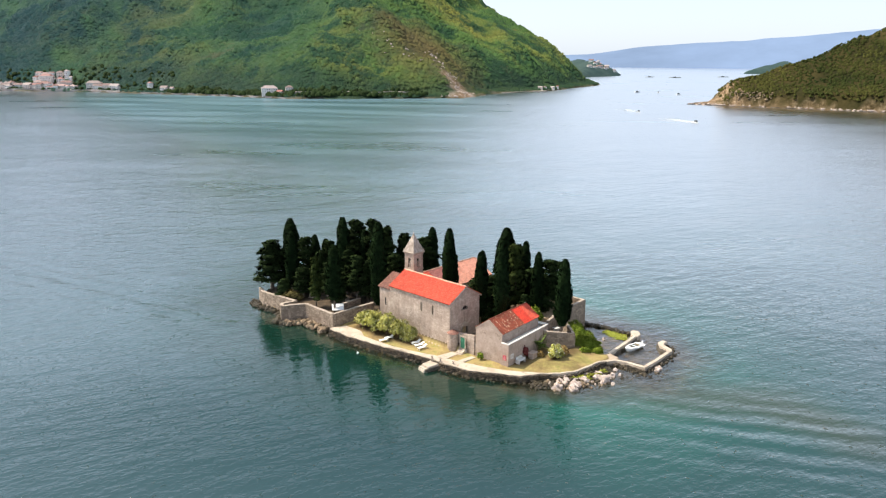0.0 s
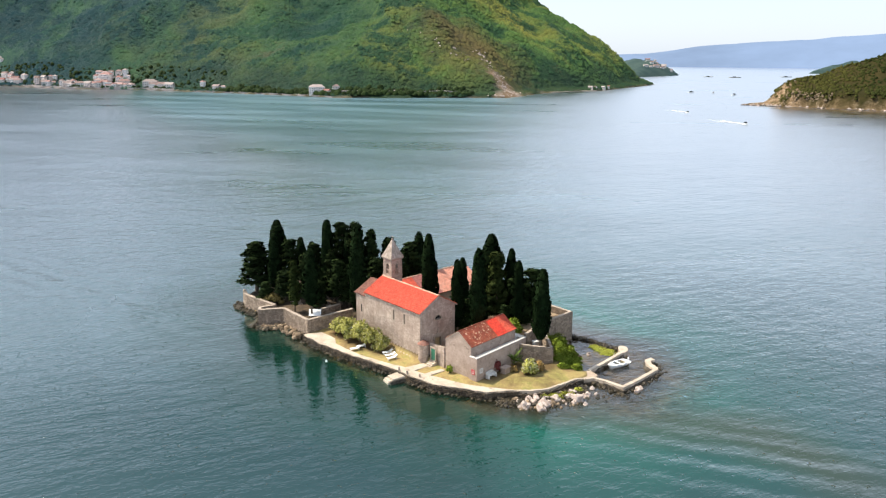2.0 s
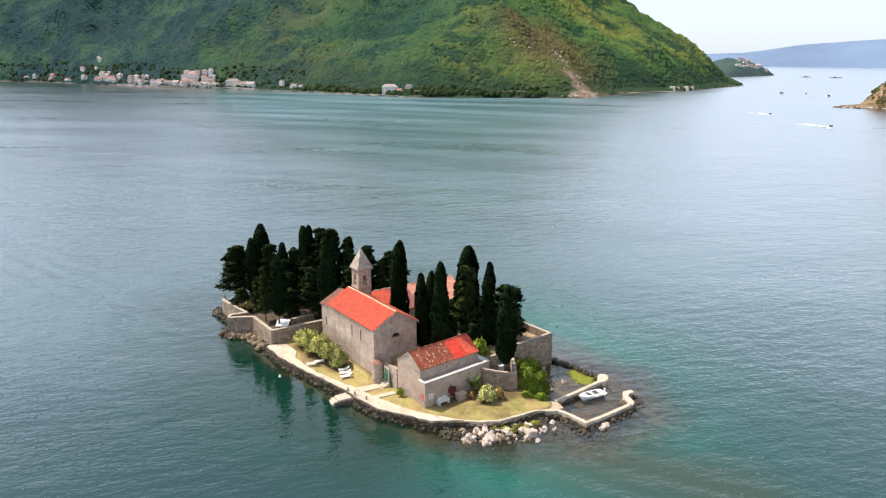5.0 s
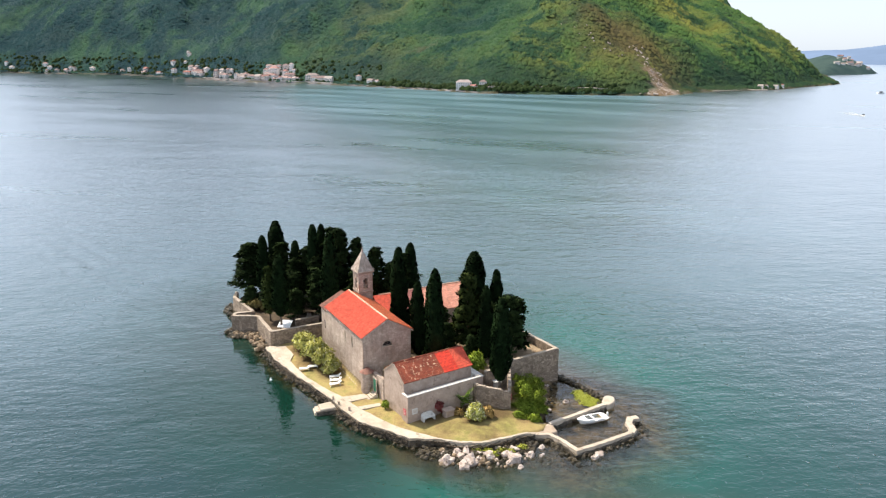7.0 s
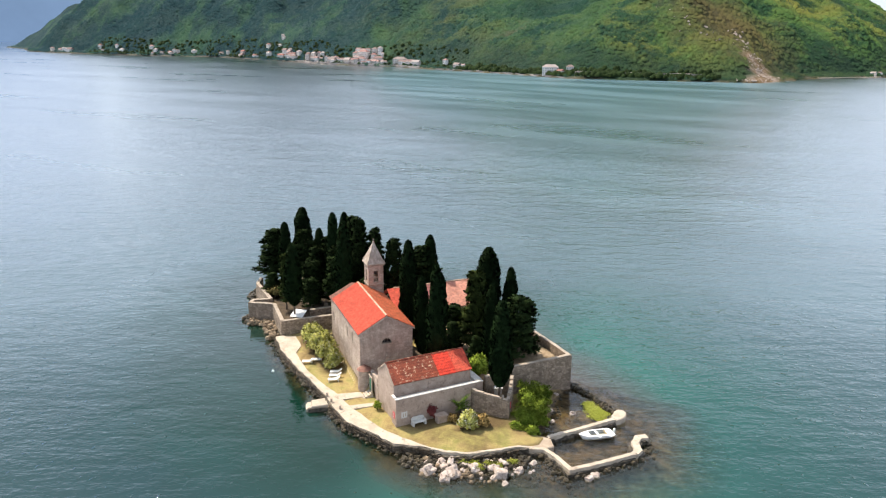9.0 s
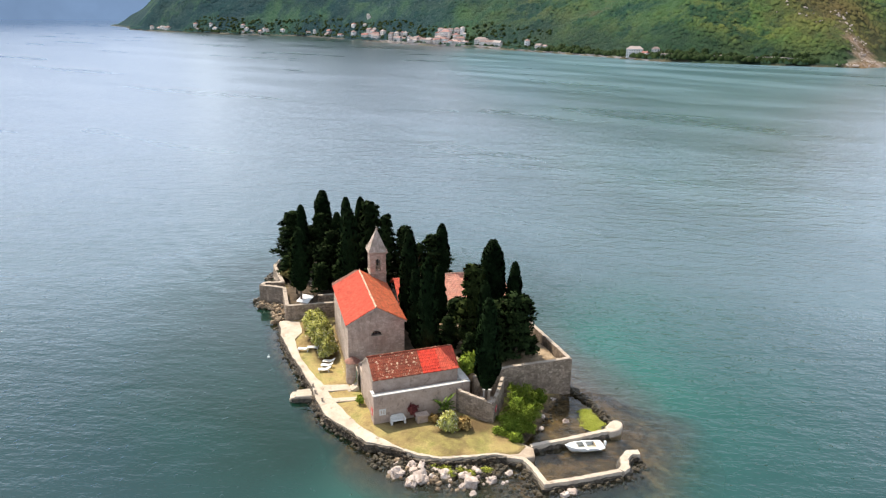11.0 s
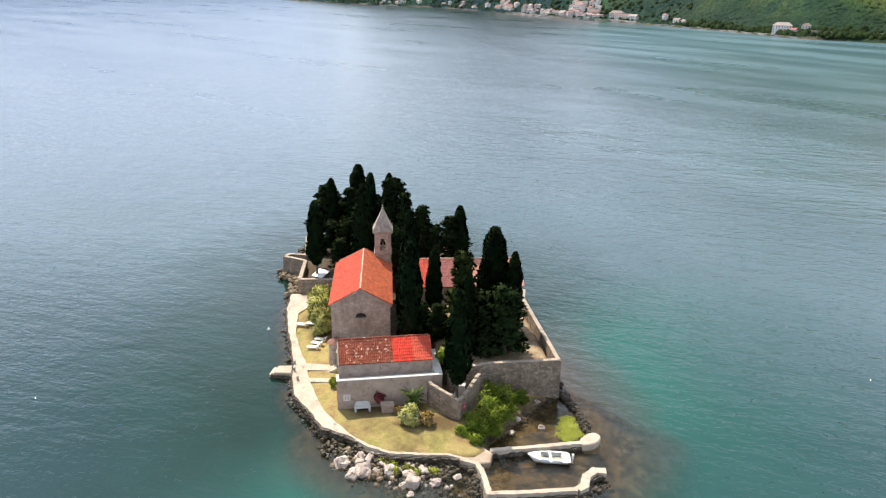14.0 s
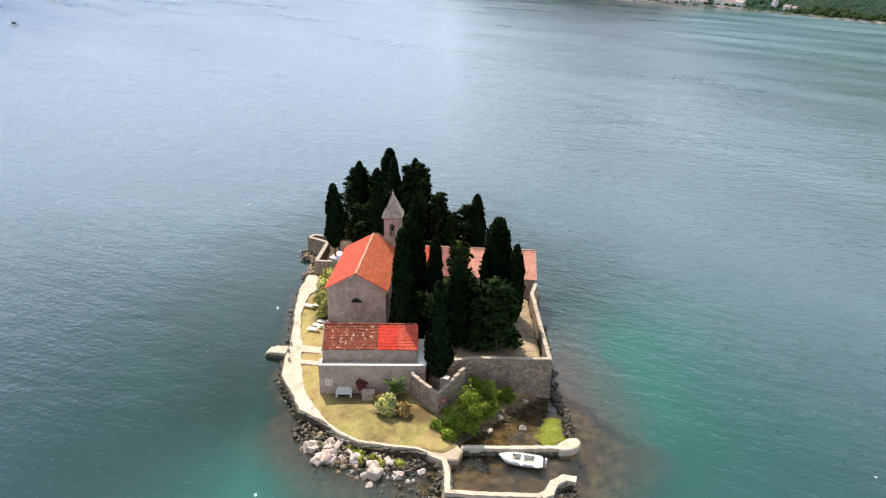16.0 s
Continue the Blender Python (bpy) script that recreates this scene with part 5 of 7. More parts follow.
part("quay_face", strip([(x + 0.12, y + 0.1) for x, y in QUAY_OUT], 0.55, -1.5, [1.1] * len(QUAY_OUT), step=0.5, jitter=0.12, seed=8), M_QUAYSIDE, quay, "dark wet stone face")
M_FACESTONE = surface("quay_face_stones", (0.014, 0.011, 0.007), (0.095, 0.068, 0.042), 1.1, 8, 0.75, relief=0.8, island=0.55)


def face_stones(owner, line, rows, seed):
    """Courses of rough stones standing proud of a quay face, one joined mesh."""
    rnd, bm = random.Random(seed), bmesh.new()
    for a, b in zip(line, line[1:]):
        a, b = Vector(a), Vector(b)
        ln, ang = (b - a).length, math.atan2(b.y - a.y, b.x - a.x)
        for z in rows:
            u = rnd.uniform(0, 0.2)
            while u < ln - 0.15:
                w = min(rnd.uniform(0.3, 0.75), ln - u)
                p = a.lerp(b, (u + w / 2) / ln)
                d = rnd.uniform(0.18, 0.34)
                box(bm, -w / 2 + 0.03, w / 2 - 0.03, -d, 0.1, -0.13, 0.13, 0.05, Matrix.Translation((p.x, p.y, z + rnd.uniform(-0.03, 0.03))) @ Matrix.Rotation(ang + rnd.uniform(-0.08, 0.08), 4, "Z"))
                u += w
    tagged(part("face_stones", bm, M_FACESTONE, owner), kind="stuff")


face_stones(quay, [(x - 0.05, y - 0.05) for x, y in QUAY_OUT], (0.0, 0.3, 0.6, 0.9), 41)
KERB = [(13.3, 113.05), (15.3, 113.2), (18.1, 114.2), (21, 116.8), (23.2, 119.1), (24.4, 119.7)]
kerb = tagged(part("kerb", strip(KERB, 0.42, -0.8, [1.22, 1.22, 1.2, 1.15, 1.05, 0.9], step=0.45, jitter=0.055, seed=9), M_QUAY), "pale stone kerb along the lawn edge", "kerb", kind="structure")
part("kerb_face", strip([(x + 0.1, y - 0.32) for x, y in KERB], 0.4, -0.9, [0.85] * len(KERB), step=0.5, jitter=0.14, seed=10), M_QUAYSIDE, kerb)
face_stones(kerb, [(x + 0.1, y - 0.42) for x, y in KERB[:-1]], (0.1, 0.38, 0.66), 42)
# path slabs crossing the lawn
for pts, nm in (([(-6.2, 119.6), (-3.2, 121.9), (-1.9, 120.9), (-4.6, 118.4)], "path"), ([(-2.4, 117.6), (0.2, 119.9), (1.0, 119.3), (-1.4, 117.0)], "path")):
    bm = prism(bmesh.new(), pts, 0.7, 1.24, 0.03)
    tagged(part(nm, bm, M_QUAY), "pale stone path across the lawn", "path", kind="structure")
bm = prism(bmesh.new(), [(-8.6, 116.9), (-7.45, 115.35), (-5.4, 117.1), (-6.7, 119.0)], -0.8, 0.92, 0.1)
jet = tagged(part("jetty", bm, M_QUAY), "short pale concrete landing block at the quay", "jetty")
bm = prism(bmesh.new(), [(-9.1, 116.7), (-7.7, 114.9), (-5.2, 116.9), (-6.6, 119.2)], -1.0, 0.62, 0.06)
part("footing", bm, M_QUAYSIDE, jet)
for i, top in enumerate((0.66, 0.4)):
    o = 0.2 * (i + 1)
    bm = prism(bmesh.new(), [(-8.9 - o * 0.78, 116.55 - o * 0.62), (-7.85 - o * 0.78, 115.2 - o * 0.62), (-7.5, 115.5), (-8.6, 116.8)], -0.8, top, 0.04)
    part("step", bm, M_QUAY, jet)
bm = prism(bmesh.new(), [(22.6, 119.0), (22.3, 121.3), (24.6, 123.3), (26.2, 123.2), (27.2, 121.6), (26.2, 120.3), (24.2, 119.6)], -0.6, 0.72, 0.12)
tagged(part("slipway", bm, surface("worn_slab", (0.26, 0.19, 0.13), (0.42, 0.34, 0.26), 0.6, 5)), "worn stone slab between the harbour walls", "slipway", kind="structure")


def pier(name, pts, width, top, label, seed):
    ob = tagged(part(name, strip(pts, width, -1.0, [top] * len(pts), step=0.45, jitter=0.05, seed=seed), M_QUAY), label, "breakwater")
    part("footing", strip(pts, width + 0.5, -1.2, [top - 0.45] * len(pts), step=0.5, jitter=0.16, seed=seed + 1), M_QUAYSIDE, ob)
    return ob


p1 = pier("breakwater", [(25.7, 123.3), (29.0, 127.6), (32.5, 132.4)], 0.66, 0.85, "pale stone breakwater with a rounded head", 21)
bm = prism(bmesh.new(), [(31.9, 132.9), (32.3, 132.2), (32.9, 132.0), (33.4, 132.5), (33.7, 133.2), (33.8, 134.0), (33.6, 134.8), (33.2, 135.2), (32.6, 135.3), (32.2, 135.0), (32.0, 134.2)], -1, 0.88, 0.12)
part("head", bm, M_QUAY, p1)
p2 = pier("breakwater", [(24.0, 119.4), (26.4, 120.3), (28.3, 119.2), (30.7, 117.3), (33.6, 120.5), (37.1, 124.7)], 0.62, 0.85, "angled pale stone breakwater closing the boat basin", 31)
part("spur", strip([(37.1, 124.7), (37.3, 125.8), (36.5, 127.3), (36.6, 128.9), (37.6, 129.7)], 1.0, -1.0, [0.86] * 5, step=0.3, jitter=0.06, seed=35), M_QUAY, p2)
part("spur_footing", strip([(37.1, 124.7), (37.3, 125.8), (36.5, 127.3), (36.6, 128.9), (37.6, 129.7)], 1.65, -1.0, [0.4] * 5, step=0.5, jitter=0.15, seed=36), M_QUAYSIDE, p2)


# ---- rocks ----
ROCKS = [rock_bm(i + 1, 3, 0.42, 0.85) for i in range(6)]
ROCK_MESH = []
for i, b in enumerate(ROCKS):
    me = bpy.data.meshes.new("boulder")
    b.to_mesh(me)
    b.free()
    me.materials.append(M_BOULDER)
    ROCK_MESH.append(me)


def boulder(x, y, z, s, seed, flat=1.0):
    rnd = random.Random(seed)
    ob = new("boulder", ROCK_MESH[seed % 6])
    ob.matrix_world = Matrix.LocRotScale((x, y, z), Euler((rnd.uniform(-0.4, 0.4), rnd.uniform(-0.4, 0.4), rnd.uniform(0, 6.3))), (s * rnd.uniform(0.8, 1.25), s * rnd.uniform(0.8, 1.2), s * flat * rnd.uniform(0.75, 1.05)))
    return tagged(ob, "pale weathered limestone boulder at the water's edge", "boulder", "boulders along the shore")


for i, (x, y, s) in enumerate([(14.6, 109.9, 1.15), (15.3, 112.2, 0.8), (16.4, 112.8, 0.95), (15.9, 111.4, 0.75), (17.7, 110.6, 1.35), (17.2, 109.3, 0.8), (18.5, 111.6, 0.7), (19.6, 112.8, 1.05), (20.4, 113.6, 0.7),
                               (21.8, 113.9, 0.9), (23.0, 113.2, 1.15), (22.4, 115.4, 0.8), (24.8, 115.0, 0.8), (25.8, 117.6, 0.55), (24.2, 111.7, 0.45), (20.0, 115.4, 0.75), (21.1, 114.9, 0.6), (18.2, 112.9, 0.6), (13.6, 111.4, 0.55),
                               (22.6, 112.2, 0.6), (16.6, 113.4, 0.5), (33.1, 117.4, 0.65), (33.6, 118.5, 0.6), (23.3, 131.5, 0.6), (22.6, 136.6, 0.55), (26.5, 132.4, 0.5), (24.6, 128.8, 0.45)]):
    boulder(x, y, 0.1 if s > 0.7 else 0.0, s * 0.92, i)


def rubble(name, spots, mat, label, seed, smin=0.2, smax=0.55):
    """Many small angular stones in one joined mesh."""
    rnd = random.Random(seed)
    verts, faces = [], []
    for x, y, z in spots:
        b = len(verts)
        s, a = rnd.uniform(smin, smax), rnd.uniform(0, 6.3)
        ring = []
        for lev, rr in ((-0.6, 0.8), (0.1, 1.0), (0.65, 0.55)):
            for k in range(5):
                t = a + k * 1.2566 + rnd.uniform(-0.25, 0.25)
                q = s * rr * rnd.uniform(0.75, 1.2)
                verts.append((x + q * math.cos(t), y + q * math.sin(t), z + s * lev + rnd.uniform(-0.08, 0.08) * s))
        for lv in (0, 1):
            for k in range(5):
                faces.append((b + lv * 5 + k, b + lv * 5 + (k + 1) % 5, b + lv * 5 + 5 + (k + 1) % 5, b + lv * 5 + 5 + k))
        faces.append(tuple(b + 10 + k for k in range(5)))
        faces.append(tuple(b + 4 - k for k in range(5)))
    return tagged(mesh_object(name, verts, faces, mat), label, "rubble", kind="stuff")


def along(pts, n, spread, seed, z0=-0.35, z1=0.35, out=0.0):
    rnd = random.Random(seed)
    segs = [(Vector(a), Vector(b)) for a, b in zip(pts, pts[1:])]
    ln = [(b - a).length for a, b in segs]
    res = []
    for _ in range(n):
        a, b = rnd.choices(segs, ln)[0]
        d = (b - a).normalized()
        p = a.lerp(b, rnd.random()) + Vector((d.y, -d.x)) * (out + rnd.gauss(0, spread))
        res.append((p.x, p.y, rnd.uniform(z0, z1)))
    return res


rubble("quay_rubble", along(QUAY_OUT, 330, 0.3, 2, -0.5, 0.12, 0.3), M_WETROCK, "dark weedy stones at the foot of the quay", 3, 0.12, 0.42)
rubble("kerb_rubble", along(KERB, 300, 0.9, 4, -0.5, 0.12, 1.2), M_WETROCK, "dark weedy stones below the lawn kerb", 5, 0.12, 0.4)
rubble("point_stones", along([(14, 110.5), (20, 112), (25, 115), (30, 115.6), (35, 119)], 170, 1.6, 6, -0.5, 0.02, 0.3), M_WETROCK, "weedy stones on the shallow point", 7, 0.15, 0.42)
rubble("shore_rubble", along([(10, 111.6), (15, 112.0), (20, 114.4), (24, 118.2)], 330, 0.9, 71, -0.2, 0.28, 0.7), M_WETROCK, "dark brown rubble between the lawn kerb and the boulders", 72, 0.14, 0.42)
rubble("brown_stones", along([(13, 110.8), (18, 111.4), (23, 113.6)], 70, 1.2, 73, -0.1, 0.2, 0.0), M_SHORE, "tan and brown stones among the boulders", 74, 0.18, 0.5)
rubble("pale_stones", along([(13.5, 111.5), (18, 112), (23, 114), (26, 117)], 34, 0.9, 8, -0.1, 0.25), M_BOULDER, "pale loose stones among the boulders", 9, 0.15, 0.4)
rubble("pier_stones", along([(26.4, 120.3), (28.3, 119.2), (30.7, 117.3), (37.1, 124.7), (38, 129)], 190, 0.35, 10, -0.45, 0.15, 0.7), M_WETROCK, "dark stones at the foot of the breakwater", 11, 0.15, 0.4)
rubble("pond_dyke", along([(32, 135), (28.2, 138.2), (25, 140.1), (23.2, 141)], 250, 0.22, 12, -0.3, 0.35), M_WETROCK, "low rubble dyke round the tidal pool", 13, 0.18, 0.42)
rubble("pond_stones", along([(24, 126), (24.2, 132), (23.6, 139)], 34, 0.7, 14, -0.15, 0.15), M_WETROCK, "stones at the edge of the tidal pool", 15, 0.12, 0.35)
rubble("wall_foot_stones", along([(-28.2, 134.6), (-34.2, 139.4), (-39.3, 138.4), (-40, 140.4), (-37.6, 142.2), (-46, 148.4), (-48, 152)], 520, 0.45, 16, -0.4, 0.5, -0.6), M_WETROCK, "dark stones at the foot of the churchyard wall", 17, 0.2, 0.55)
rubble("shore_pale_stones", along([(-28.5, 134.0), (-34.2, 139.2), (-38, 138.2)], 170, 0.6, 18, 0.0, 0.75, -0.7), M_SHORE, "tan stones at the foot of the churchyard wall", 19, 0.2, 0.5)
rubble("garden_foot_stones", along([(23.6, 139.4), (18.6, 143.9), (8.4, 152.6)], 170, 0.5, 20, -0.4, 0.4, 0.5), M_WETROCK, "dark stones at the foot of the garden wall", 21, 0.2, 0.5)

scree = [(x, y, float(mountain_height(np.array([x]), np.array([y]))[0])) for x, y, _ in along([(-30, 968), (6, 982), (32, 990)], 110, 6.0, 61, 0, 0, -9.0) + along([(0, 1020), (-26, 1070), (-52, 1112)], 70, 8.0, 62) + along([(-46, 1050), (-100, 1075), (-160, 1115)], 26, 9.0, 63)]
rubble("scree_rocks", [q for q in scree if q[2] > 1], M_BOULDER, "pale rock outcrops and rubble on the mountain scar", 64, 0.5, 1.9)
rubble("cape_rocks", [(x, y, random.Random(int(x * 7)).uniform(-0.3, 1.2)) for x, y, _ in along([(266, 897), (302, 868), (360, 834), (435, 783), (600, 690)], 420, 1.6, 23, 0, 0, 0.0)], M_BOULDER, "pale rocks along the shore of the cape", 24, 0.6, 1.9)
# Dark stones added in place of the shadow line below the cape's shore.
rubble("cape_shadow_rocks", along([(264, 896), (302, 866.5), (360, 832), (435, 781), (600, 688)], 330, 0.7, 75, -0.4, 0.4, 0.8), M_WETROCK, "dark wet rocks added for the shadow line at the waterline of the cape", 76, 0.6, 1.5)
bluff = [(x, y, float(cape_height(np.array([x]), np.array([y]))[0]) - 0.3) for x, y, _ in along([(298, 876), (312, 866), (342, 847)], 170, 2.6, 25, 0, 0, -4.0)]
rubble("cape_bluff", [q for q in bluff if q[2] > 1], M_SHORE, "tan rock outcrops on the bluff of the cape", 26, 0.5, 1.4)


# ---- trees ----
def blades(pts, dirs, sizes, rs, slim=1.0, out=None):
    """Small folded leaf sprays: two triangles each, pointing along dirs; out gives the crown's own outward direction, by which they are shaded."""
    n = len(pts)
    side = np.cross(dirs, rs.normal(size=(n, 3)))
    side /= np.linalg.norm(side, axis=1)[:, None] + 1e-9
    up = np.cross(side, dirs)
    if out is not None:
        turned = np.where((up * out).sum(1) < 0, -1.0, 1.0)[:, None]
        side, up = side * turned, up * turned
    w = sizes[:, None] * rs.uniform(0.32, 0.55, (n, 1)) * slim
    l = sizes[:, None]
    a, b = pts - dirs * l * 0.4, pts + dirs * l * 0.75
    c, d = pts + side * w + up * w * 0.3, pts - side * w + up * w * 0.3
    co = np.stack([a, c, b, d], 1).reshape(-1, 3)
    k = 4 * np.arange(n)[:, None]
    faces = np.concatenate([k + (0, 1, 2), k + (0, 2, 3)], 1).reshape(-1, 3)
    if out is None:
        return co, faces
    nrm = out / (np.linalg.norm(out, axis=1)[:, None] + 1e-9) + 0.45 * up
    return co, faces, np.repeat(nrm / np.linalg.norm(nrm, axis=1)[:, None], 4, 0)


def merged(name, chunks, mat, parent=None):
    """Chunks of (points, faces) or (points, faces, normals) as one mesh."""
    off, vs, fs, ns = 0, [], [], []
    for v, f, *n in chunks:
        vs.append(np.asarray(v, float))
        ns.append(n[0] if n else np.zeros((len(v), 3)))
        fs += (np.asarray(f) + off).tolist() if not isinstance(f, list) else [tuple(i + off for i in q) for q in f]
        off += len(v)
    ns = np.concatenate(ns)
    ob = mesh_object(name, np.concatenate(vs).tolist(), fs, mat, parent, smooth=bool(ns.any()))
    if ns.any():
        ob.data.normals_split_custom_set_from_vertices(ns.tolist())
    return ob


def lathe(profile, seg, wob, rs):
    vs, fs = [], []
    for j, (r, z) in enumerate(profile):
        for i in range(seg):
            t = 2 * math.pi * i / seg
            k = r * (1 + wob * rs.uniform(-1, 1))
            vs.append((k * math.cos(t), k * math.sin(t), z))
    for j in range(len(profile) - 1):
        for i in range(seg):
            fs.append((j * seg + i, j * seg + (i + 1) % seg, (j + 1) * seg + (i + 1) % seg, (j + 1) * seg + i))
    fs.append(tuple(range(seg))[::-1])
    fs.append(tuple((len(profile) - 1) * seg + i for i in range(seg)))
    return vs, fs


def cypress(seed, twin=False):
    """Italian cypress, 15 m high and 3.2 m wide."""
    rs = np.random.RandomState(seed)
    root = thing("cypress_tree", "tall dark green column-shaped cypress", "tree", group="cypresses of the churchyard")
    H, R = 15.0, 1.6
    shape = lambda t: R * np.minimum(1, ((t - 0.03) / 0.2).clip(0) ** 0.6) * np.sqrt(np.clip(1 - t ** 3.4, 0, 1)) * (1 - 0.2 * t)
    mod = rs.rand(24)
    lump = lambda t, a: 1 + 0.10 * np.sin(a * 3 + 9 * t + mod[0] * 6) + 0.09 * np.sin(a * 2 - 17 * t + mod[1] * 6) + 0.07 * np.sin(31 * t + 4 * a + mod[2] * 6)
    tt = np.linspace(0.05, 0.985, 18)
    core = lathe([(max(0.05, float(shape(np.array([t]))[0]) * 0.84), t * H) for t in tt], 12, 0.07, rs)
    n = 3600
    t = 0.05 + 0.95 * rs.rand(n) ** 0.92
    a = rs.rand(n) * 6.283
    r = shape(t) * lump(t, a) * rs.uniform(0.82, 1.06, n)
    p = np.stack([r * np.cos(a), r * np.sin(a), t * H], -1)
    d = np.stack([np.cos(a) * 0.5, np.sin(a) * 0.5, np.full(n, 1.0)], -1) + rs.normal(scale=0.28, size=(n, 3))
    d /= np.linalg.norm(d, axis=1)[:, None]
    out = np.stack([np.cos(a), np.sin(a), 0.25 + 1.3 * t ** 5], -1)
    merged("crown", [core, blades(p, d, rs.uniform(0.3, 0.62, n), rs, out=out)], M_CYPRESS, root)
    merged("trunk", [lathe([(0.24, -4.2), (0.2, 0.6), (0.17, 2.5), (0.12, 6)], 8, 0.08, rs)], M_BARK, root)
    return root


def pine(seed, mat=M_PINE, round_top=0.5, name="pine_tree", label="dark green pine with layered ragged branches"):
    """Ragged conifer of clumped limbs, 12 m high and about 5 m wide."""
    rs = np.random.RandomState(seed)
    root = thing(name, label, "tree", group="conifers of the churchyard")
    H, R, chunks, limbs = 12.0, 2.35, [], []
    for i in range(52):
        t = 0.2 + 0.77 * ((i + rs.rand()) / 52) ** 0.9
        env = R * (1.02 - t) ** round_top * min(1, (t - 0.02) / 0.18)
        a = i * 2.4 + rs.rand()
        rr = env * rs.uniform(0.35, 1.02)
        c = np.array([rr * math.cos(a), rr * math.sin(a), t * H])
        s = rs.uniform(0.75, 1.2) * (0.66 + 0.5 * (1 - t))
        core = lathe([(0.15 * s, -0.28 * s), (0.55 * s, -0.16 * s), (0.6 * s, 0.06 * s), (0.2 * s, 0.3 * s)], 7, 0.2, rs)
        chunks.append(([(x + c[0], y + c[1], z + c[2]) for x, y, z in core[0]], core[1]))
        n = 95
        d = rs.normal(size=(n, 3))
        d[:, 2] = d[:, 2] * 0.6 + 0.25
        d /= np.linalg.norm(d, axis=1)[:, None]
        p = c + d * np.array([1.05 * s, 1.05 * s, 0.46 * s]) * rs.uniform(0.5, 1.12, (n, 1))
        away = d + np.array([c[0], c[1], 0.0]) / (math.hypot(c[0], c[1]) + 0.3) * 0.7 + np.array([0, 0, 0.25])
        chunks.append(blades(p, d, rs.uniform(0.22, 0.48, n), rs, out=away))
        if i % 2 == 0:
            e0, e1 = np.array([0, 0, t * H * 0.93]), c
            q = 0.05
            limbs.append(([(e0[0] - q, e0[1], e0[2]), (e0[0] + q, e0[1], e0[2]), (e0[0], e0[1], e0[2] + 1.5 * q), (e1[0], e1[1], e1[2])], [(0, 1, 3), (1, 2, 3), (2, 0, 3), (0, 2, 1)]))
    merged("crown", chunks, mat, root)
    merged("trunk", [lathe([(0.32, -0.4), (0.24, 1.5), (0.19, 6), (0.06, 11.6)], 8, 0.08, rs)] + limbs, M_BARK, root)
    return root


CY = [cypress(s) for s in (3, 14, 25)]
PI = [pine(s, M_PINE, e) for s, e in ((5, 0.62), (16, 0.32), (27, 0.45))]
OL = pine(38, M_OLIVE, 0.5, "juniper_tree", "dull olive-green juniper with ragged branches")
for o in CY + PI + [OL]:
    o["used"] = 0
TREES = [("p0", -44.7, 153.5, 14.3, 7.6), ("c", -41.5, 159.2, 17.5, 3.9), ("c", -39.5, 150.7, 16.5, 2.7), ("p1", -36.7, 153.7, 15.3, 4.4), ("c", -35.3, 156.7, 14.4, 2.6),
         ("c", -32.8, 157.0, 13.4, 2.7), ("c", -27.6, 150.7, 19.6, 2.9), ("c", -29.2, 156.5, 18.4, 2.6), ("p1", -25.5, 154.5, 19.2, 5.4), ("p2", -20.9, 149.5, 20.5, 4.6),
         ("c", -19.0, 141.4, 20.9, 3.3), ("c", -27.8, 138.1, 16.8, 3.0), ("o", -32.3, 141.5, 13.9, 2.8), ("p0", -18.1, 150.5, 18.6, 4.6), ("p2", -14.6, 151.2, 16.8, 4.6),
         ("p1", -11.6, 151.6, 13.9, 3.4), ("p1", -9.6, 154.2, 15.6, 6.0), ("c", -8.6, 154.4, 16.9, 3.0), ("c", -4.1, 138.6, 20.3, 3.2), ("c", 6.0, 128.9, 20.3, 2.9),
         ("c", 2.0, 131.8, 17.4, 2.4), ("c", 2.3, 137.3, 16.3, 2.3), ("o", 9.1, 136.4, 18.6, 5.0), ("c", 13.0, 133.0, 17.3, 2.4), ("c", 7.3, 144.6, 19.2, 4.4),
         ("c", 11.4, 144.6, 16.5, 2.5), ("p1", 16.0, 137.2, 15.3, 5.8), ("c", 17.2, 126.5, 17.7, 3.0), ("p0", -33.0, 152.0, 12.5, 4.6), ("p1", -30.0, 146.5, 11.5, 4.6), ("p2", -24.0, 146.0, 13.0, 4.6),
         ("p0", -40.5, 147.4, 7.0, 3.6), ("c", -23.0, 151.0, 17.0, 2.8), ("p1", 12.6, 138.9, 12.8, 5.2), ("p1", -36.5, 148.6, 9.5, 4.6), ("p2", -22.0, 145.6, 12.0, 4.4),
         ("p1", -16.5, 146.6, 13.5, 4.6), ("p2", -28.0, 143.6, 9.0, 4.0), ("p0", -26.0, 149.0, 14.5, 4.4), ("p2", -31.5, 155.0, 14.0, 4.6), ("p1", -41.0, 154.5, 11.5, 4.6), ("p0", 6.0, 134.5, 10.0, 4.0),
         ("p2", 13.6, 135.6, 11.5, 4.2), ("p1", 8.8, 140.5, 11.0, 4.4), ("p2", 3.4, 133.6, 9.5, 3.6), ("p0", 10.8, 133.2, 9.0, 3.6), ("p1", 1.4, 144.4, 8.6, 4.2), ("p2", 4.8, 146.4, 8.8, 4.4)]


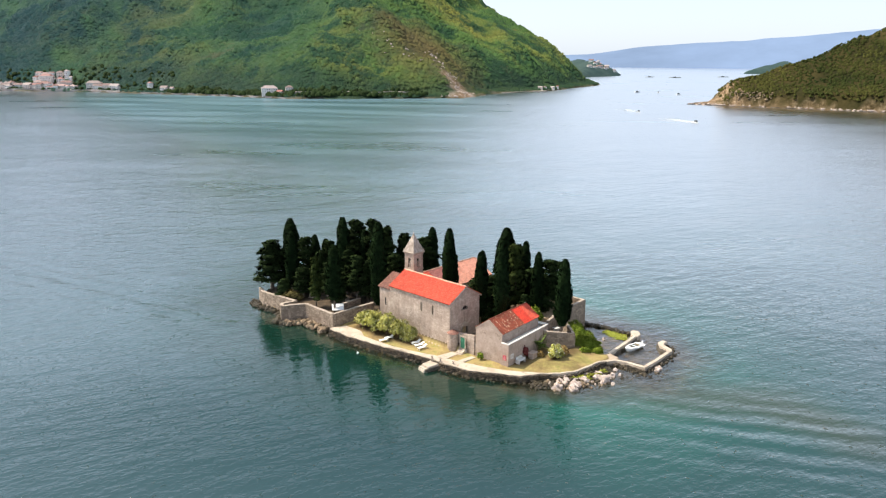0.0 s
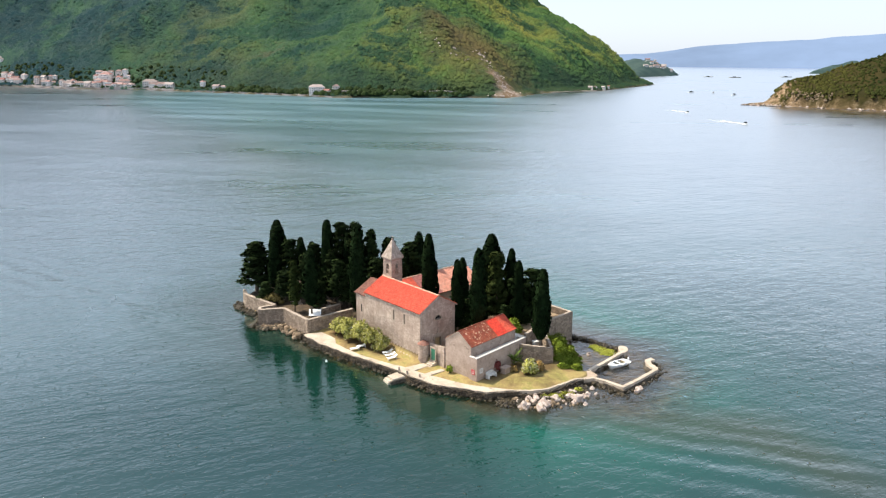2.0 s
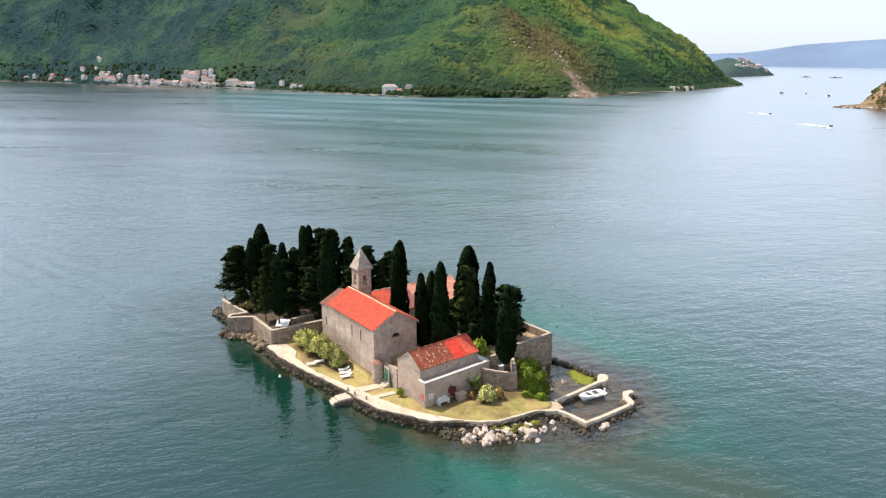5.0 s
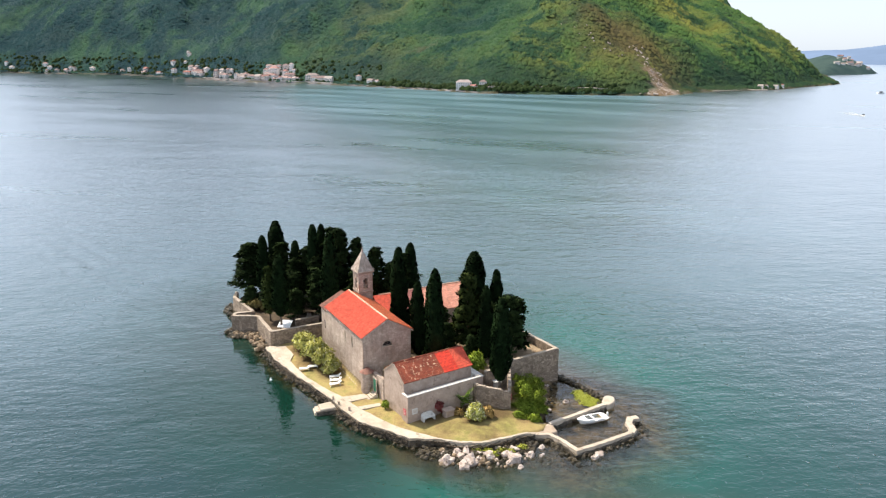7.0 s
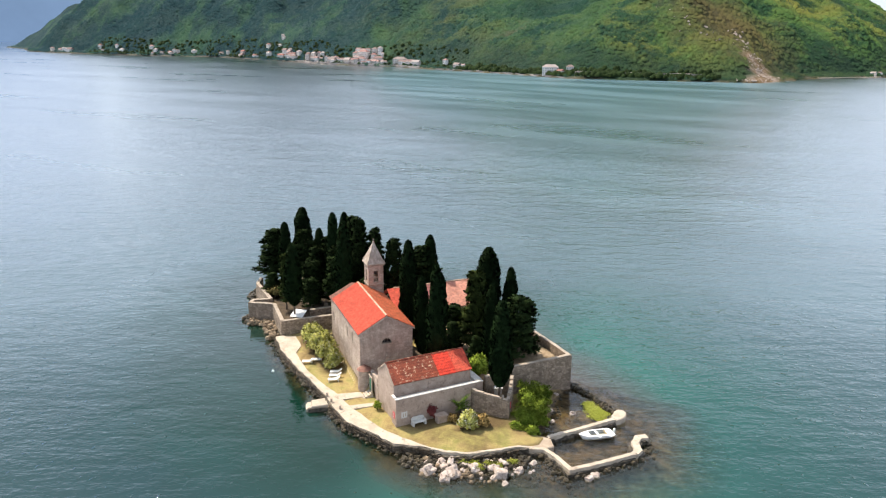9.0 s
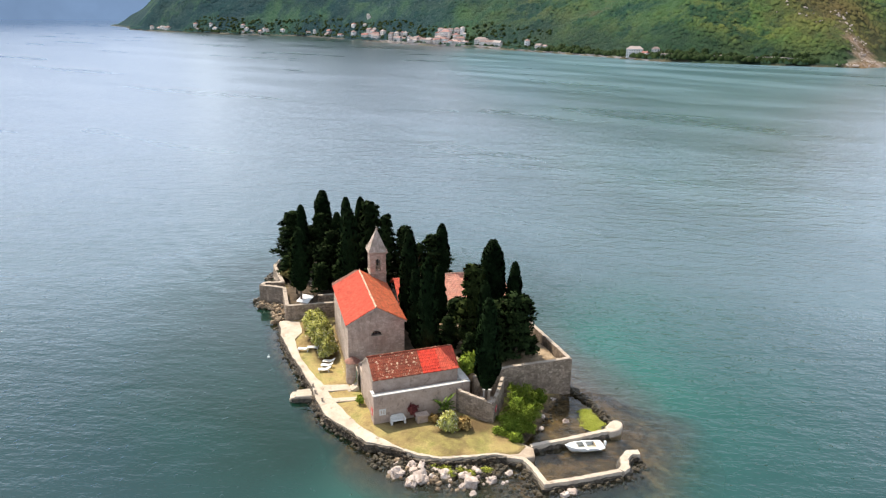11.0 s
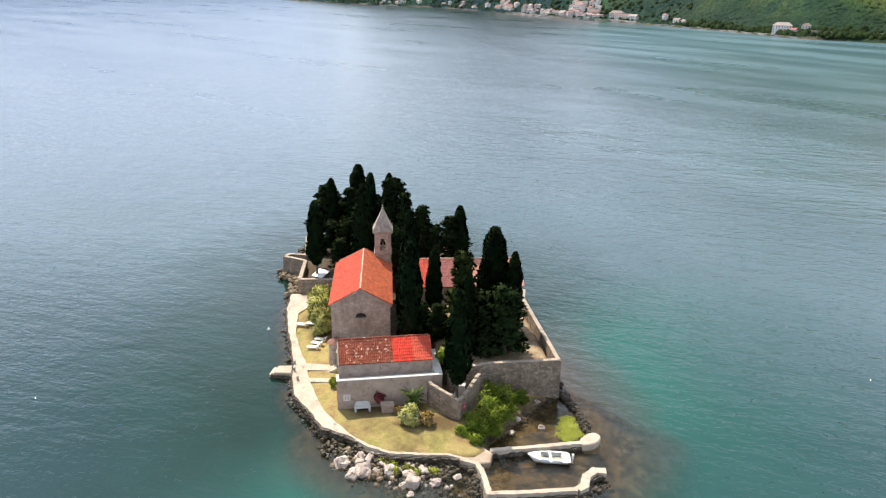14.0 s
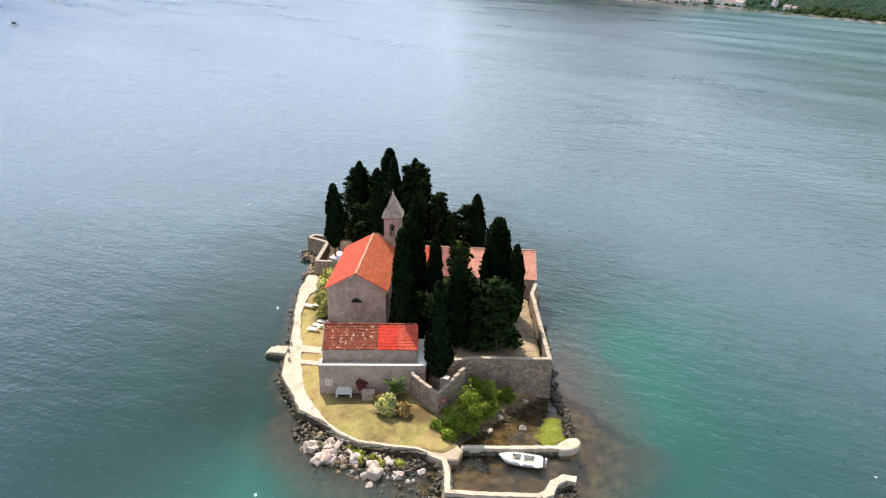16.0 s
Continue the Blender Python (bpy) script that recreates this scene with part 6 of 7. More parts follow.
def place(proto, x, y, top, width, base, seed):
    h0, w0 = (15.0, 3.1) if proto in CY else (12.3, 4.6)
    rnd = random.Random(seed)
    m = Matrix.LocRotScale((x, y, base), Euler((rnd.uniform(-0.015, 0.015), rnd.uniform(-0.015, 0.015), rnd.uniform(0, 6.28))), (width / w0, width / w0, (top - base) / h0))
    if not proto["used"]:
        proto["used"] = 1
        proto.matrix_basis = m
        return proto
    o = copy_thing(proto, m @ Matrix.Diagonal((1 / proto.scale[0], 1 / proto.scale[1], 1 / proto.scale[2], 1)))
    return o


for i, (k, x, y, top, w) in enumerate(TREES):
    proto = CY[i % 3] if k == "c" else OL if k == "o" else PI[int(k[1])]
    place(proto, x, y, top, w, ground_z(x, y) - 0.1 + (3.2 if k == "c" and x > 17 else 2.3 if k == "c" and -28 < x < -27.7 else 1.6 if k == "c" and (1 < x < 2.5 or x < -27.7) else -2.0 if k[0] in "po" and x > -5 else 0), i)
for o in CY + PI + [OL]:
    del o["used"]


def bush(name, label, at, rx, ry, rz, mat, n, seed, leaf=0.28, flowers=0, turn=0, clumps=14, rough=0.35, slim=1.0, core_size=0.8):
    """A shrub of leafy clumps over woody stems."""
    rs = np.random.RandomState(seed)
    root = thing(name, label, "shrub", at, turn)
    chunks, fl = [], []
    for i in range(clumps):
        a, q = i * 2.4, math.sqrt((i + 0.5) / clumps)
        c = np.array([rx * 0.72 * q * math.cos(a), ry * 0.72 * q * math.sin(a), rz * (0.38 + 0.42 * (1 - q * q) + rs.uniform(-rough, rough) * 0.35)])
        s = np.array([rx * 0.42, ry * 0.42, rz * 0.36]) * rs.uniform(0.75, 1.2)
        core = lathe([(0.2, -0.9), (0.75, -0.4), (0.78, 0.2), (0.25, 0.8)], 7, 0.16, rs)
        chunks.append(([(x * s[0] * core_size + c[0], y * s[1] * core_size + c[1], max(0.05, z * s[2] * core_size + c[2])) for x, y, z in core[0]], core[1]))
        k = n // clumps
        d = rs.normal(size=(k, 3))
        d[:, 2] = np.abs(d[:, 2]) * 0.9 - 0.15
        d /= np.linalg.norm(d, axis=1)[:, None]
        p = c + d * s * rs.uniform(0.7, 1.08, (k, 1))
        p[:, 2] = np.maximum(p[:, 2], 0.08)
        chunks.append(blades(p, d + rs.normal(scale=0.3, size=(k, 3)), rs.uniform(0.6, 1.2, k) * leaf, rs, slim, d + np.array([c[0] / rx, c[1] / ry, 0.5]) * 0.6))
        if flowers:
            fl.append(blades(p[: k * flowers // 100] + d[: k * flowers // 100] * 0.08, d[: k * flowers // 100], rs.uniform(0.1, 0.18, k * flowers // 100), rs))
    merged("foliage", chunks, mat, root)
    if fl:
        merged("blossom", fl, M_FLOWER, root)
    stems = []
    for i in range(5):
        a = i * 1.26
        stems.append(([(0.06, 0, -0.2), (-0.03, 0.05, -0.2), (-0.03, -0.05, -0.2), (rx * 0.4 * math.cos(a), ry * 0.4 * math.sin(a), rz * 0.6)], [(0, 1, 3), (1, 2, 3), (2, 0, 3), (0, 2, 1)]))
    merged("stem", stems, M_BARK, root)
    return root


for i, (x, y, r, h) in enumerate([(-21.0, 134.2, 2.2, 3.2), (-18.5, 131.9, 2.3, 3.6), (-16.0, 129.9, 2.2, 3.7), (-13.6, 128.1, 2.0, 3.4), (-11.5, 126.9, 1.5, 2.6)]):
    bush("oleander_bush", "rounded oleander bush with pale blossom beside the church", (x, y, 1.0), r, r, h, M_OLEANDER, 1900, 60 + i, 0.34, 30, clumps=20, rough=0.7, slim=0.7, core_size=0.6)
bush("oleander_bush", "flowering oleander bush on the dry lawn", (15.3, 119.9, 1.0), 1.35, 1.35, 2.3, M_OLEANDER, 1300, 71, 0.26, 70)
bush("red_shrub", "small red-leaved shrub against the house wall", (9.6, 120.0, 1.0), 0.95, 0.95, 2.3, M_REDLEAF, 600, 72, 0.25)
bush("dry_shrub", "dry straw-coloured shrub on the lawn", (16.9, 121.4, 1.0), 0.95, 0.95, 1.7, M_DRY, 500, 73, 0.3)
bush("dry_shrub", "dry straw-coloured shrub on the lawn", (12.6, 120.6, 1.0), 0.7, 0.7, 1.0, M_DRY, 300, 74, 0.3)
bush("dry_shrub", "dull brown-green shrub inside the churchyard wall", (-38.4, 146.0, 2.4), 2.2, 1.6, 1.9, M_BROWNED, 700, 75, 0.3)
bush("garden_shrub", "bright green leafy shrub behind the house", (12.2, 130.1, 3.2), 1.7, 1.7, 3.7, M_LEAF, 1300, 76, 0.3)
bush("garden_shrub", "bright green leafy shrub by the gate", (1.8, 118.6, 1.0), 0.6, 0.6, 1.3, M_LEAF, 250, 77, 0.22)
bush("garden_shrub", "green leafy shrub in the courtyard", (5.0, 140.5, 2.5), 1.6, 1.6, 3.2, M_PINE, 600, 78, 0.3)
for i, (x, y, r, h) in enumerate([(20.6, 126.0, 1.2, 1.1), (22.2, 125.0, 1.5, 1.1), (20.6, 128.8, 1.6, 2.0), (22.5, 127.6, 1.5, 1.3), (20.7, 131.6, 1.5, 1.9), (22.3, 130.4, 1.4, 1.1), (21.4, 134.2, 1.2, 1.0), (23.6, 123.2, 0.9, 0.7), (19.2, 131.0, 1.0, 2.2), (21.4, 123.4, 1.1, 0.7), (23.8, 126.3, 0.9, 0.6)]):
    bush("fig_bush", "bright green leafy bush below the garden wall", (x, y, 0.8), r, r, h, M_LEAF, 2700, 80 + i, 0.3, clumps=30, rough=2.1, slim=0.3, core_size=0.2)

for i, (x, y) in enumerate([(19.2, 113.6), (21.0, 114.4), (22.2, 114.6), (20.2, 113.2), (17.6, 113.4), (23.4, 116.2)]):
    bush("shore_weed", "low yellow-green weed among the shore boulders", (x, y, 0.1), 0.75, 0.6, 0.55, M_ALGAE, 260, 110 + i, 0.26, clumps=6, slim=0.4, core_size=0.4)


def palm(at):
    root = thing("palm", "low green palm with spiky spreading fronds", "palm", at)
    rs = np.random.RandomState(9)
    for i in range(32):
        a, up, L = i * 2.4, rs.uniform(0.5, 2.0), rs.uniform(1.6, 2.5)
        vs, fs = [], []
        ca, sa = math.cos(a), math.sin(a)
        rib = lambda t: (L * t * (1 - 0.15 * up), 0.7 + up * L * t - 0.62 * L * t * t)
        for j in range(14):
            t = 0.15 + 0.85 * j / 14
            r, z = rib(t)
            w = 0.42 * math.sin(math.pi * min(1, t * 0.85 + 0.12))
            for s in (-1, 1):
                k = len(vs)
                for dr, dw, dz in ((-0.05, 0, 0), (0.06, 0, 0), (0.22, 1, -0.25)):
                    rr, ww = r + dr, s * w * dw
                    vs.append((rr * ca - ww * sa, rr * sa + ww * ca, z + dz * w))
                fs.append((k, k + 1, k + 2))
        mesh_object("frond", vs, fs, M_PALM, root)
    merged("trunk", [lathe([(0.22, -0.3), (0.25, 0.3), (0.2, 0.6)], 8, 0.1, rs)], M_BARK, root)


palm((12.6, 123.2, 1.1))


# ---- boat and furniture ----
def rowing_boat(at, turn):
    root = thing("rowing_boat", "white open boat with two cockpits moored in the basin", "boat", at, turn)
    L, n = 5.0, 17
    rows = []
    for j in range(n):
        t = j / (n - 1)
        half = 0.95 * min(1, (t / 0.12 + 0.45)) ** 0.5 * (1 - max(0, (t - 0.4) / 0.6) ** 2.0) ** 0.75 if t < 1 else 0.02
        half = min(half, 0.98)
        sheer = 0.55 + 0.25 * t * t
        x = -L / 2 + L * t
        rows.append([(x - (sheer - z) * 0.75 * t ** 6, s * half * k, z) for s, k, z in ((1, 1.0, sheer), (1, 0.95, sheer * 0.45), (1, 0.55, -0.18), (-1, 0.55, -0.18), (-1, 0.95, sheer * 0.45), (-1, 1.0, sheer))])
    bm = bmesh.new()
    vv = [[bm.verts.new(p) for p in r] for r in rows]
    for a, b in zip(vv, vv[1:]):
        for k in range(5):
            bm.faces.new((a[k], a[k + 1], b[k + 1], b[k]))
    bm.faces.new(vv[0])
    bm.faces.new(vv[-1][::-1])
    part("hull", bm, M_BOAT, root, smooth=False)
    bm = bmesh.new()
    for j in range(n - 1):
        t = (j + 0.5) / (n - 1)
        a, b = rows[j], rows[j + 1]
        hole = 0.17 < t < 0.42 or 0.5 < t < 0.7
        lo = 0.72 if hole else 0.0
        for s in (0, 5):
            q = [a[s], b[s], (b[s][0], b[s][1] * lo, b[s][2] + 0.03), (a[s][0], a[s][1] * lo, a[s][2] + 0.03)]
            bm.faces.new([bm.verts.new(p) for p in q])
    bmesh.ops.remove_doubles(bm, verts=bm.verts[:], dist=1e-4)
    bmesh.ops.solidify(bm, geom=bm.faces[:], thickness=0.04)
    part("deck", bm, M_BOAT, root)
    bm = bmesh.new()
    box(bm, -1.85, 1.2, -0.62, 0.62, 0.05, 0.12)
    part("floor", bm, M_BOATIN, root, "grey-green floor boards")
    for x in (-0.32, -1.6, 0.85):
        bm = bmesh.new()
        box(bm, x - 0.14, x + 0.14, -0.74, 0.74, 0.38, 0.43, 0.01)
        part("thwart", bm, M_TIMBER, root)
    bm = bmesh.new()
    box(bm, -2.95, -2.7, -0.16, 0.16, 0.35, 0.95, 0.05)
    box(bm, -2.88, -2.78, -0.06, 0.06, -0.3, 0.35)
    part("outboard_motor", bm, M_PLASTIC, root)
    bm = strip([(r[0][0], r[0][1]) for r in rows[:-1]], 0.06, 0.47, [r[0][2] + 0.02 for r in rows[:-1]], jitter=0)
    part("rubbing_strake", bm, M_BOAT, root)


rowing_boat((31.1, 127.6, 0.0), -138.5)


def lounger(x, y, turn):
    root = thing("sun_lounger", "white plastic sun lounger on the lawn", "lounger", (x, y, 1.12), turn, group="sun loungers by the quay")
    bm = bmesh.new()
    for i in range(9):
        box(bm, -0.95 + i * 0.14, -0.83 + i * 0.14, -0.32, 0.32, 0.34, 0.39, 0.01)
    part("seat", bm, M_PLASTIC, root)
    bm = bmesh.new()
    box(bm, 0.0, 0.75, -0.32, 0.32, -0.025, 0.025, 0.01, Matrix.Translation((0.3, 0, 0.38)) @ Matrix.Rotation(radians(-32), 4, "Y"))
    part("backrest", bm, M_PLASTIC, root)
    for sx in (-0.8, 0.65):
        for sy in (-0.26, 0.26):
            bm = bmesh.new()
            box(bm, sx - 0.035, sx + 0.035, sy - 0.035, sy + 0.035, -0.1, 0.35)
            part("leg", bm, M_PLASTIC, root)
    bm = bmesh.new()
    for sy in (-0.34, 0.34):
        box(bm, -0.98, 0.72, sy - 0.03, sy + 0.03, 0.3, 0.4)
    part("frame", bm, M_PLASTIC, root)
    return root


first = lounger(-16.4, 126.6, 28)
for x, y, a in ((-15.5, 127.9, 35), (-10.2, 125.6, 30), (-9.5, 124.4, 24), (-8.9, 123.2, 36)):
    copy_thing(first, pose(x, y, 1.12, 0, 0, a))


def garden_bench(x, y, turn):
    """A white moulded bench with a rounded back and an arched underside."""
    root = thing("garden_bench", "white painted bench with rounded arms against the house wall", "bench", (x, y, 1.1), turn)
    n = 14
    back = [(0.98 * math.copysign(abs(math.cos(t)) ** 0.5, math.cos(t)), 0.62 + 0.5 * math.sin(t) ** 0.6) for t in [math.pi * i / n for i in range(n + 1)]]
    arch = [(-0.6 * math.cos(math.pi * i / 8), -0.12 + 0.48 * math.sin(math.pi * i / 8)) for i in range(9)]
    bm = bmesh.new()
    panel(bm, [back + [(-0.98, -0.12)] + arch + [(0.98, -0.12)]], lambda a, b, d: (a, 0.3 + d, b), 0.16)
    part("backrest", bm, M_WHITE, root)
    bm = bmesh.new()
    box(bm, -0.8, 0.8, -0.35, 0.32, 0.42, 0.56, 0.05)
    part("seat", bm, M_WHITE, root)
    for s in (-0.9, 0.9):
        bm = bmesh.new()
        box(bm, s - 0.13, s + 0.13, -0.42, 0.3, -0.12, 0.78, 0.07)
        part("armrest", bm, M_WHITE, root)


garden_bench(8.95, 117.75, 53)
bm = bmesh.new()
box(bm, -0.75, 0.75, -0.5, 0.5, -0.1, 1.0, 0.04)
box(bm, -0.85, 0.85, -0.6, 0.6, 1.0, 1.18, 0.03)
trough = tagged(part("stone_trough", bm, M_PLASTER), "grey stone trough by the house wall", "trough")
trough.matrix_world = pose(11.3, 119.9, 1.05, 0, 0, 53)
bm = bmesh.new()
box(bm, -0.9, 0.9, -0.7, 0.7, -0.4, 1.2, 0.05)
box(bm, -0.5, 0.5, -0.35, 0.35, 1.2, 2.6, 0.05)
box(bm, -0.62, 0.62, -0.45, 0.45, 2.6, 2.8, 0.04)
tomb = tagged(part("gravestone", bm, M_WHITE), "white marble gravestone inside the enclosure", "gravestone")
tomb.matrix_world = pose(16.4, 128.1, ground_z(16.4, 128.1) - 0.05, 0, 0, 30)
# canopy in the churchyard
can = thing("canopy", "white corrugated shelter roof on posts in the churchyard", "shelter", (-27.3, 138.8, 2.4), 12)
bm = bmesh.new()
for i in range(14):
    z = 1.3 + (0.05 if i % 2 else 0)
    box(bm, -1.2, 1.2, -1.12 + i * 0.16, -0.95 + i * 0.16, z, z + 0.04, 0, Matrix.Rotation(radians(16), 4, "X"))
part("roof", bm, M_PLASTIC, can)
for sx in (-0.75, 0.75):
    for sy in (-1.0, 0.8):
        bm = bmesh.new()
        box(bm, sx - 0.05, sx + 0.05, sy - 0.05, sy + 0.05, -0.3, 1.26 + sy * 0.27)
        part("post", bm, M_IRON, can)
for i, (x, y) in enumerate([(-24.3, 147.5), (-26.5, 146), (-33, 146.5), (-31, 149), (-35, 148)]):
    bm = bmesh.new()
    box(bm, -0.4, 0.4, -0.08, 0.08, -0.2, 0.9, 0.03)
    box(bm, -0.5, 0.5, -0.9, 0.25, -0.2, 0.2, 0.03)
    g = tagged(part("gravestone", bm, M_COPING), "pale gravestone under the cypresses", "gravestone", "gravestones")
    g.matrix_world = pose(x, y, ground_z(x, y), 0, 0, 20 * i)
for i, (x, y) in enumerate([(-7.2, 118.2), (-5.6, 117.0), (-3.3, 115.9)]):
    bm = bmesh.new()
    bmesh.ops.create_cone(bm, cap_ends=True, segments=12, radius1=0.17, radius2=0.13, depth=0.5, matrix=Matrix.Translation((0, 0, 0.25)))
    bmesh.ops.create_cone(bm, cap_ends=True, segments=12, radius1=0.22, radius2=0.2, depth=0.12, matrix=Matrix.Translation((0, 0, 0.53)))
    b = tagged(part("bollard", bm, M_COPING), "pale stone mooring bollard on the quay", "bollard", "mooring bollards")
    b.matrix_world = pose(x + 0.3, y + 0.3, 1.2)
# floating algae mat in the tidal pool
ag = np.random.RandomState(12)
pp = ag.uniform((26.0, 131.2), (32.5, 138.4), (26000, 2))
MAT = [(26.6, 135.6), (27.4, 138.2), (32.2, 134.2), (31.2, 131.6), (28.3, 132.2)]
mk = inside(MAT, pp[:, 0], pp[:, 1]) & (np.minimum(edge_distance(MAT, pp[:, 0], pp[:, 1]), 1.4) + 2.4 * (wavy(pp[:, 0], pp[:, 1], 0.8, 3, 5) - 0.5) + 0.25 * ag.normal(size=len(pp)) > 0.55)
pp = pp[mk]
alg = merged("algae", [blades(np.column_stack([pp, np.full(len(pp), 0.05)]), (lambda q: q / np.linalg.norm(q, axis=1)[:, None])(np.column_stack([ag.normal(size=(len(pp), 2)), np.full(len(pp), 0.0)])), ag.uniform(0.05, 0.13, len(pp)), ag)], M_ALGAE)
tagged(alg, "yellow-green algae mat floating in the tidal pool", "algae", kind="stuff")
buoy = tagged(part("marker_buoy", (lambda b: (bmesh.ops.create_icosphere(b, subdivisions=2, radius=0.24), box(b, -0.05, 0.05, -0.05, 0.05, 0.2, 0.4), b)[-1])(bmesh.new()), M_PLASTIC), "small white mooring buoy on the water", "buoy")
buoy.location = (-21.0, 123.3, 0.0)


# ---- far shore: town, boats ----
def town_house(w, d, h, hip, seed):
    root = thing("house", "pale stone town house with a clay tile roof", "house", group="houses of the shore town")
    bm = bmesh.new()
    box(bm, -w / 2, w / 2, -d / 2, d / 2, -4, h)
    wl = part("wall", bm, M_TOWNWALL, root)
    bm = bmesh.new()
    e, r = 0.5, h + d * 0.36
    k = d * 0.45 if hip else -e
    lo = [bm.verts.new(p) for p in ((-w / 2 - e, -d / 2 - e, h), (w / 2 + e, -d / 2 - e, h), (w / 2 + e, d / 2 + e, h), (-w / 2 - e, d / 2 + e, h))]
    a, b = bm.verts.new((-w / 2 + k, 0, r)), bm.verts.new((w / 2 - k, 0, r))
    for f in ((lo[0], lo[1], b, a), (lo[2], lo[3], a, b), (lo[1], lo[2], b), (lo[3], lo[0], a), (lo[3], lo[2], lo[1], lo[0])):
        bm.faces.new(f)
    part("roof", bm, M_TOWNROOF, root)
    for fl in range(int(h // 3)):
        for i in range(int(w // 3)):
            bm = bmesh.new()
            x = -w / 2 + (i + 0.5) * w / int(w // 3)
            box(bm, x - 0.5, x + 0.5, -d / 2 - 0.06, -d / 2 - 0.02, 0.9 + fl * 3, 2.3 + fl * 3)
            part("window", bm, M_DARK, root)
    return root


PROTO = [town_house(11, 8, 6.5, True, 1), town_house(14, 9, 6.5, False, 2), town_house(9, 8, 9.2, True, 3), town_house(18, 9, 6.2, False, 4), town_house(8, 7, 7.5, False, 5), town_house(22, 10, 9.5, True, 6), town_house(7, 7, 12.0, True, 7)]
rnd = random.Random(17)
spots = []
shore_y = lambda x: float(np.interp(x, [p[0] for p in SHORE], [p[1] for p in SHORE]))
land_z = lambda x, y: float(mountain_height(np.array([x]), np.array([y]))[0])


def settle(x0, x1, n, in0, in1, apart=9.5):
    for _ in range(n):
        for _try in range(30):
            x, off = rnd.uniform(x0, x1), in0 + (in1 - in0) * rnd.random() ** 1.5
            y = shore_y(x) + off
            if all((x - a) ** 2 + (y - b) ** 2 > apart ** 2 for a, b in spots):
                spots.append((x, y))
                break


settle(-672, -610, 30, 8, 46, 8.2)
settle(-605, -590, 3, 8, 24)
settle(-735, -690, 8, 8, 26)
settle(-800, -752, 17, 8, 34)
settle(-905, -830, 11, 8, 40)
settle(-985, -920, 4, 45, 75)
settle(-570, -520, 9, 8, 24, 8.5)
settle(-1250, -930, 11, 8, 32)
settle(-1650, -1260, 14, 8, 36)
settle(-480, -420, 3, 10, 40)
spots += [(-262, 978), (-247, 974), (-236, 980)]
for i, (x, y) in enumerate(spots):
    m = pose(x, y, land_z(x, y) - 0.3, 0, 0, rnd.uniform(-25, 25)) @ Matrix.Scale(rnd.uniform(0.6, 1.0), 4)
    if i < 7:
        PROTO[i].matrix_basis = m
    else:
        pr = PROTO[rnd.choice((0, 0, 1, 1, 2, 3, 4, 4, 4, 5, 6))]
        copy_thing(pr, m @ Matrix.Diagonal((1 / pr.scale[0], 1 / pr.scale[1], 1 / pr.scale[2], 1)))


def villa(x, y, z, size, turn):
    pr = PROTO[rnd.choice((0, 1, 3, 4))]
    copy_thing(pr, pose(x, y, z, 0, 0, turn) @ Matrix.Scale(size, 4) @ Matrix.Diagonal((1 / pr.scale[0], 1 / pr.scale[1], 1 / pr.scale[2], 1)))


for x, y in ((118, 1213), (126, 1222), (141, 1243), (152, 1268)):
    villa(x, y, land_z(x, y) - 0.5, 0.5, rnd.uniform(-40, 10))
for x, y in ((452, 2330), (440, 2380), (425, 2310), (405, 2350), (380, 2330), (446, 2300), (432, 2350), (415, 2280), (396, 2270), (376, 2240), (388, 2300), (358, 2220), (420, 2400)):
    villa(x, y, float(headland(np.array([x]), np.array([y]))[0]) - 1, rnd.uniform(0.6, 1.0), rnd.uniform(-30, 30))


# waterfront walls of the far shore
M_SEAWALL = surface("grey_sea_wall", (0.22, 0.18, 0.16), (0.42, 0.36, 0.33), 0.12, 0.8)
for nm, xs, off, z0, top, lab in (("sea_wall", (-815, -505), 2.0, -1, 3.6, "grey stone sea wall below the shore town"), ("sea_wall", (-470, -215), 2.5, -1, 2.0, "low pale sea wall along the far shore"),
                                  ("road_wall", (-225, -70), 15.0, 1.5, 8.4, "grey retaining wall of the coast road")):
    xx = np.arange(xs[0], xs[1], 14.0)
    pts = [(float(x), shore_y(x) + off) for x in xx]
    tagged(part(nm, strip(pts, 1.2, z0, [top + 0.5 * math.sin(x * 0.11) for x in xx], step=5, jitter=0.25, seed=int(-xs[0])), M_SEAWALL), lab, "wall", kind="structure")
quay_far = prism(bmesh.new(), [(52, 1131), (88, 1168), (128, 1209), (122, 1214), (82, 1174), (48, 1138)], -1, 1.7, 0.2)
tagged(part("far_landing", quay_far, M_QUAY), "low pale landing quay on the far point", "quay", kind="structure")


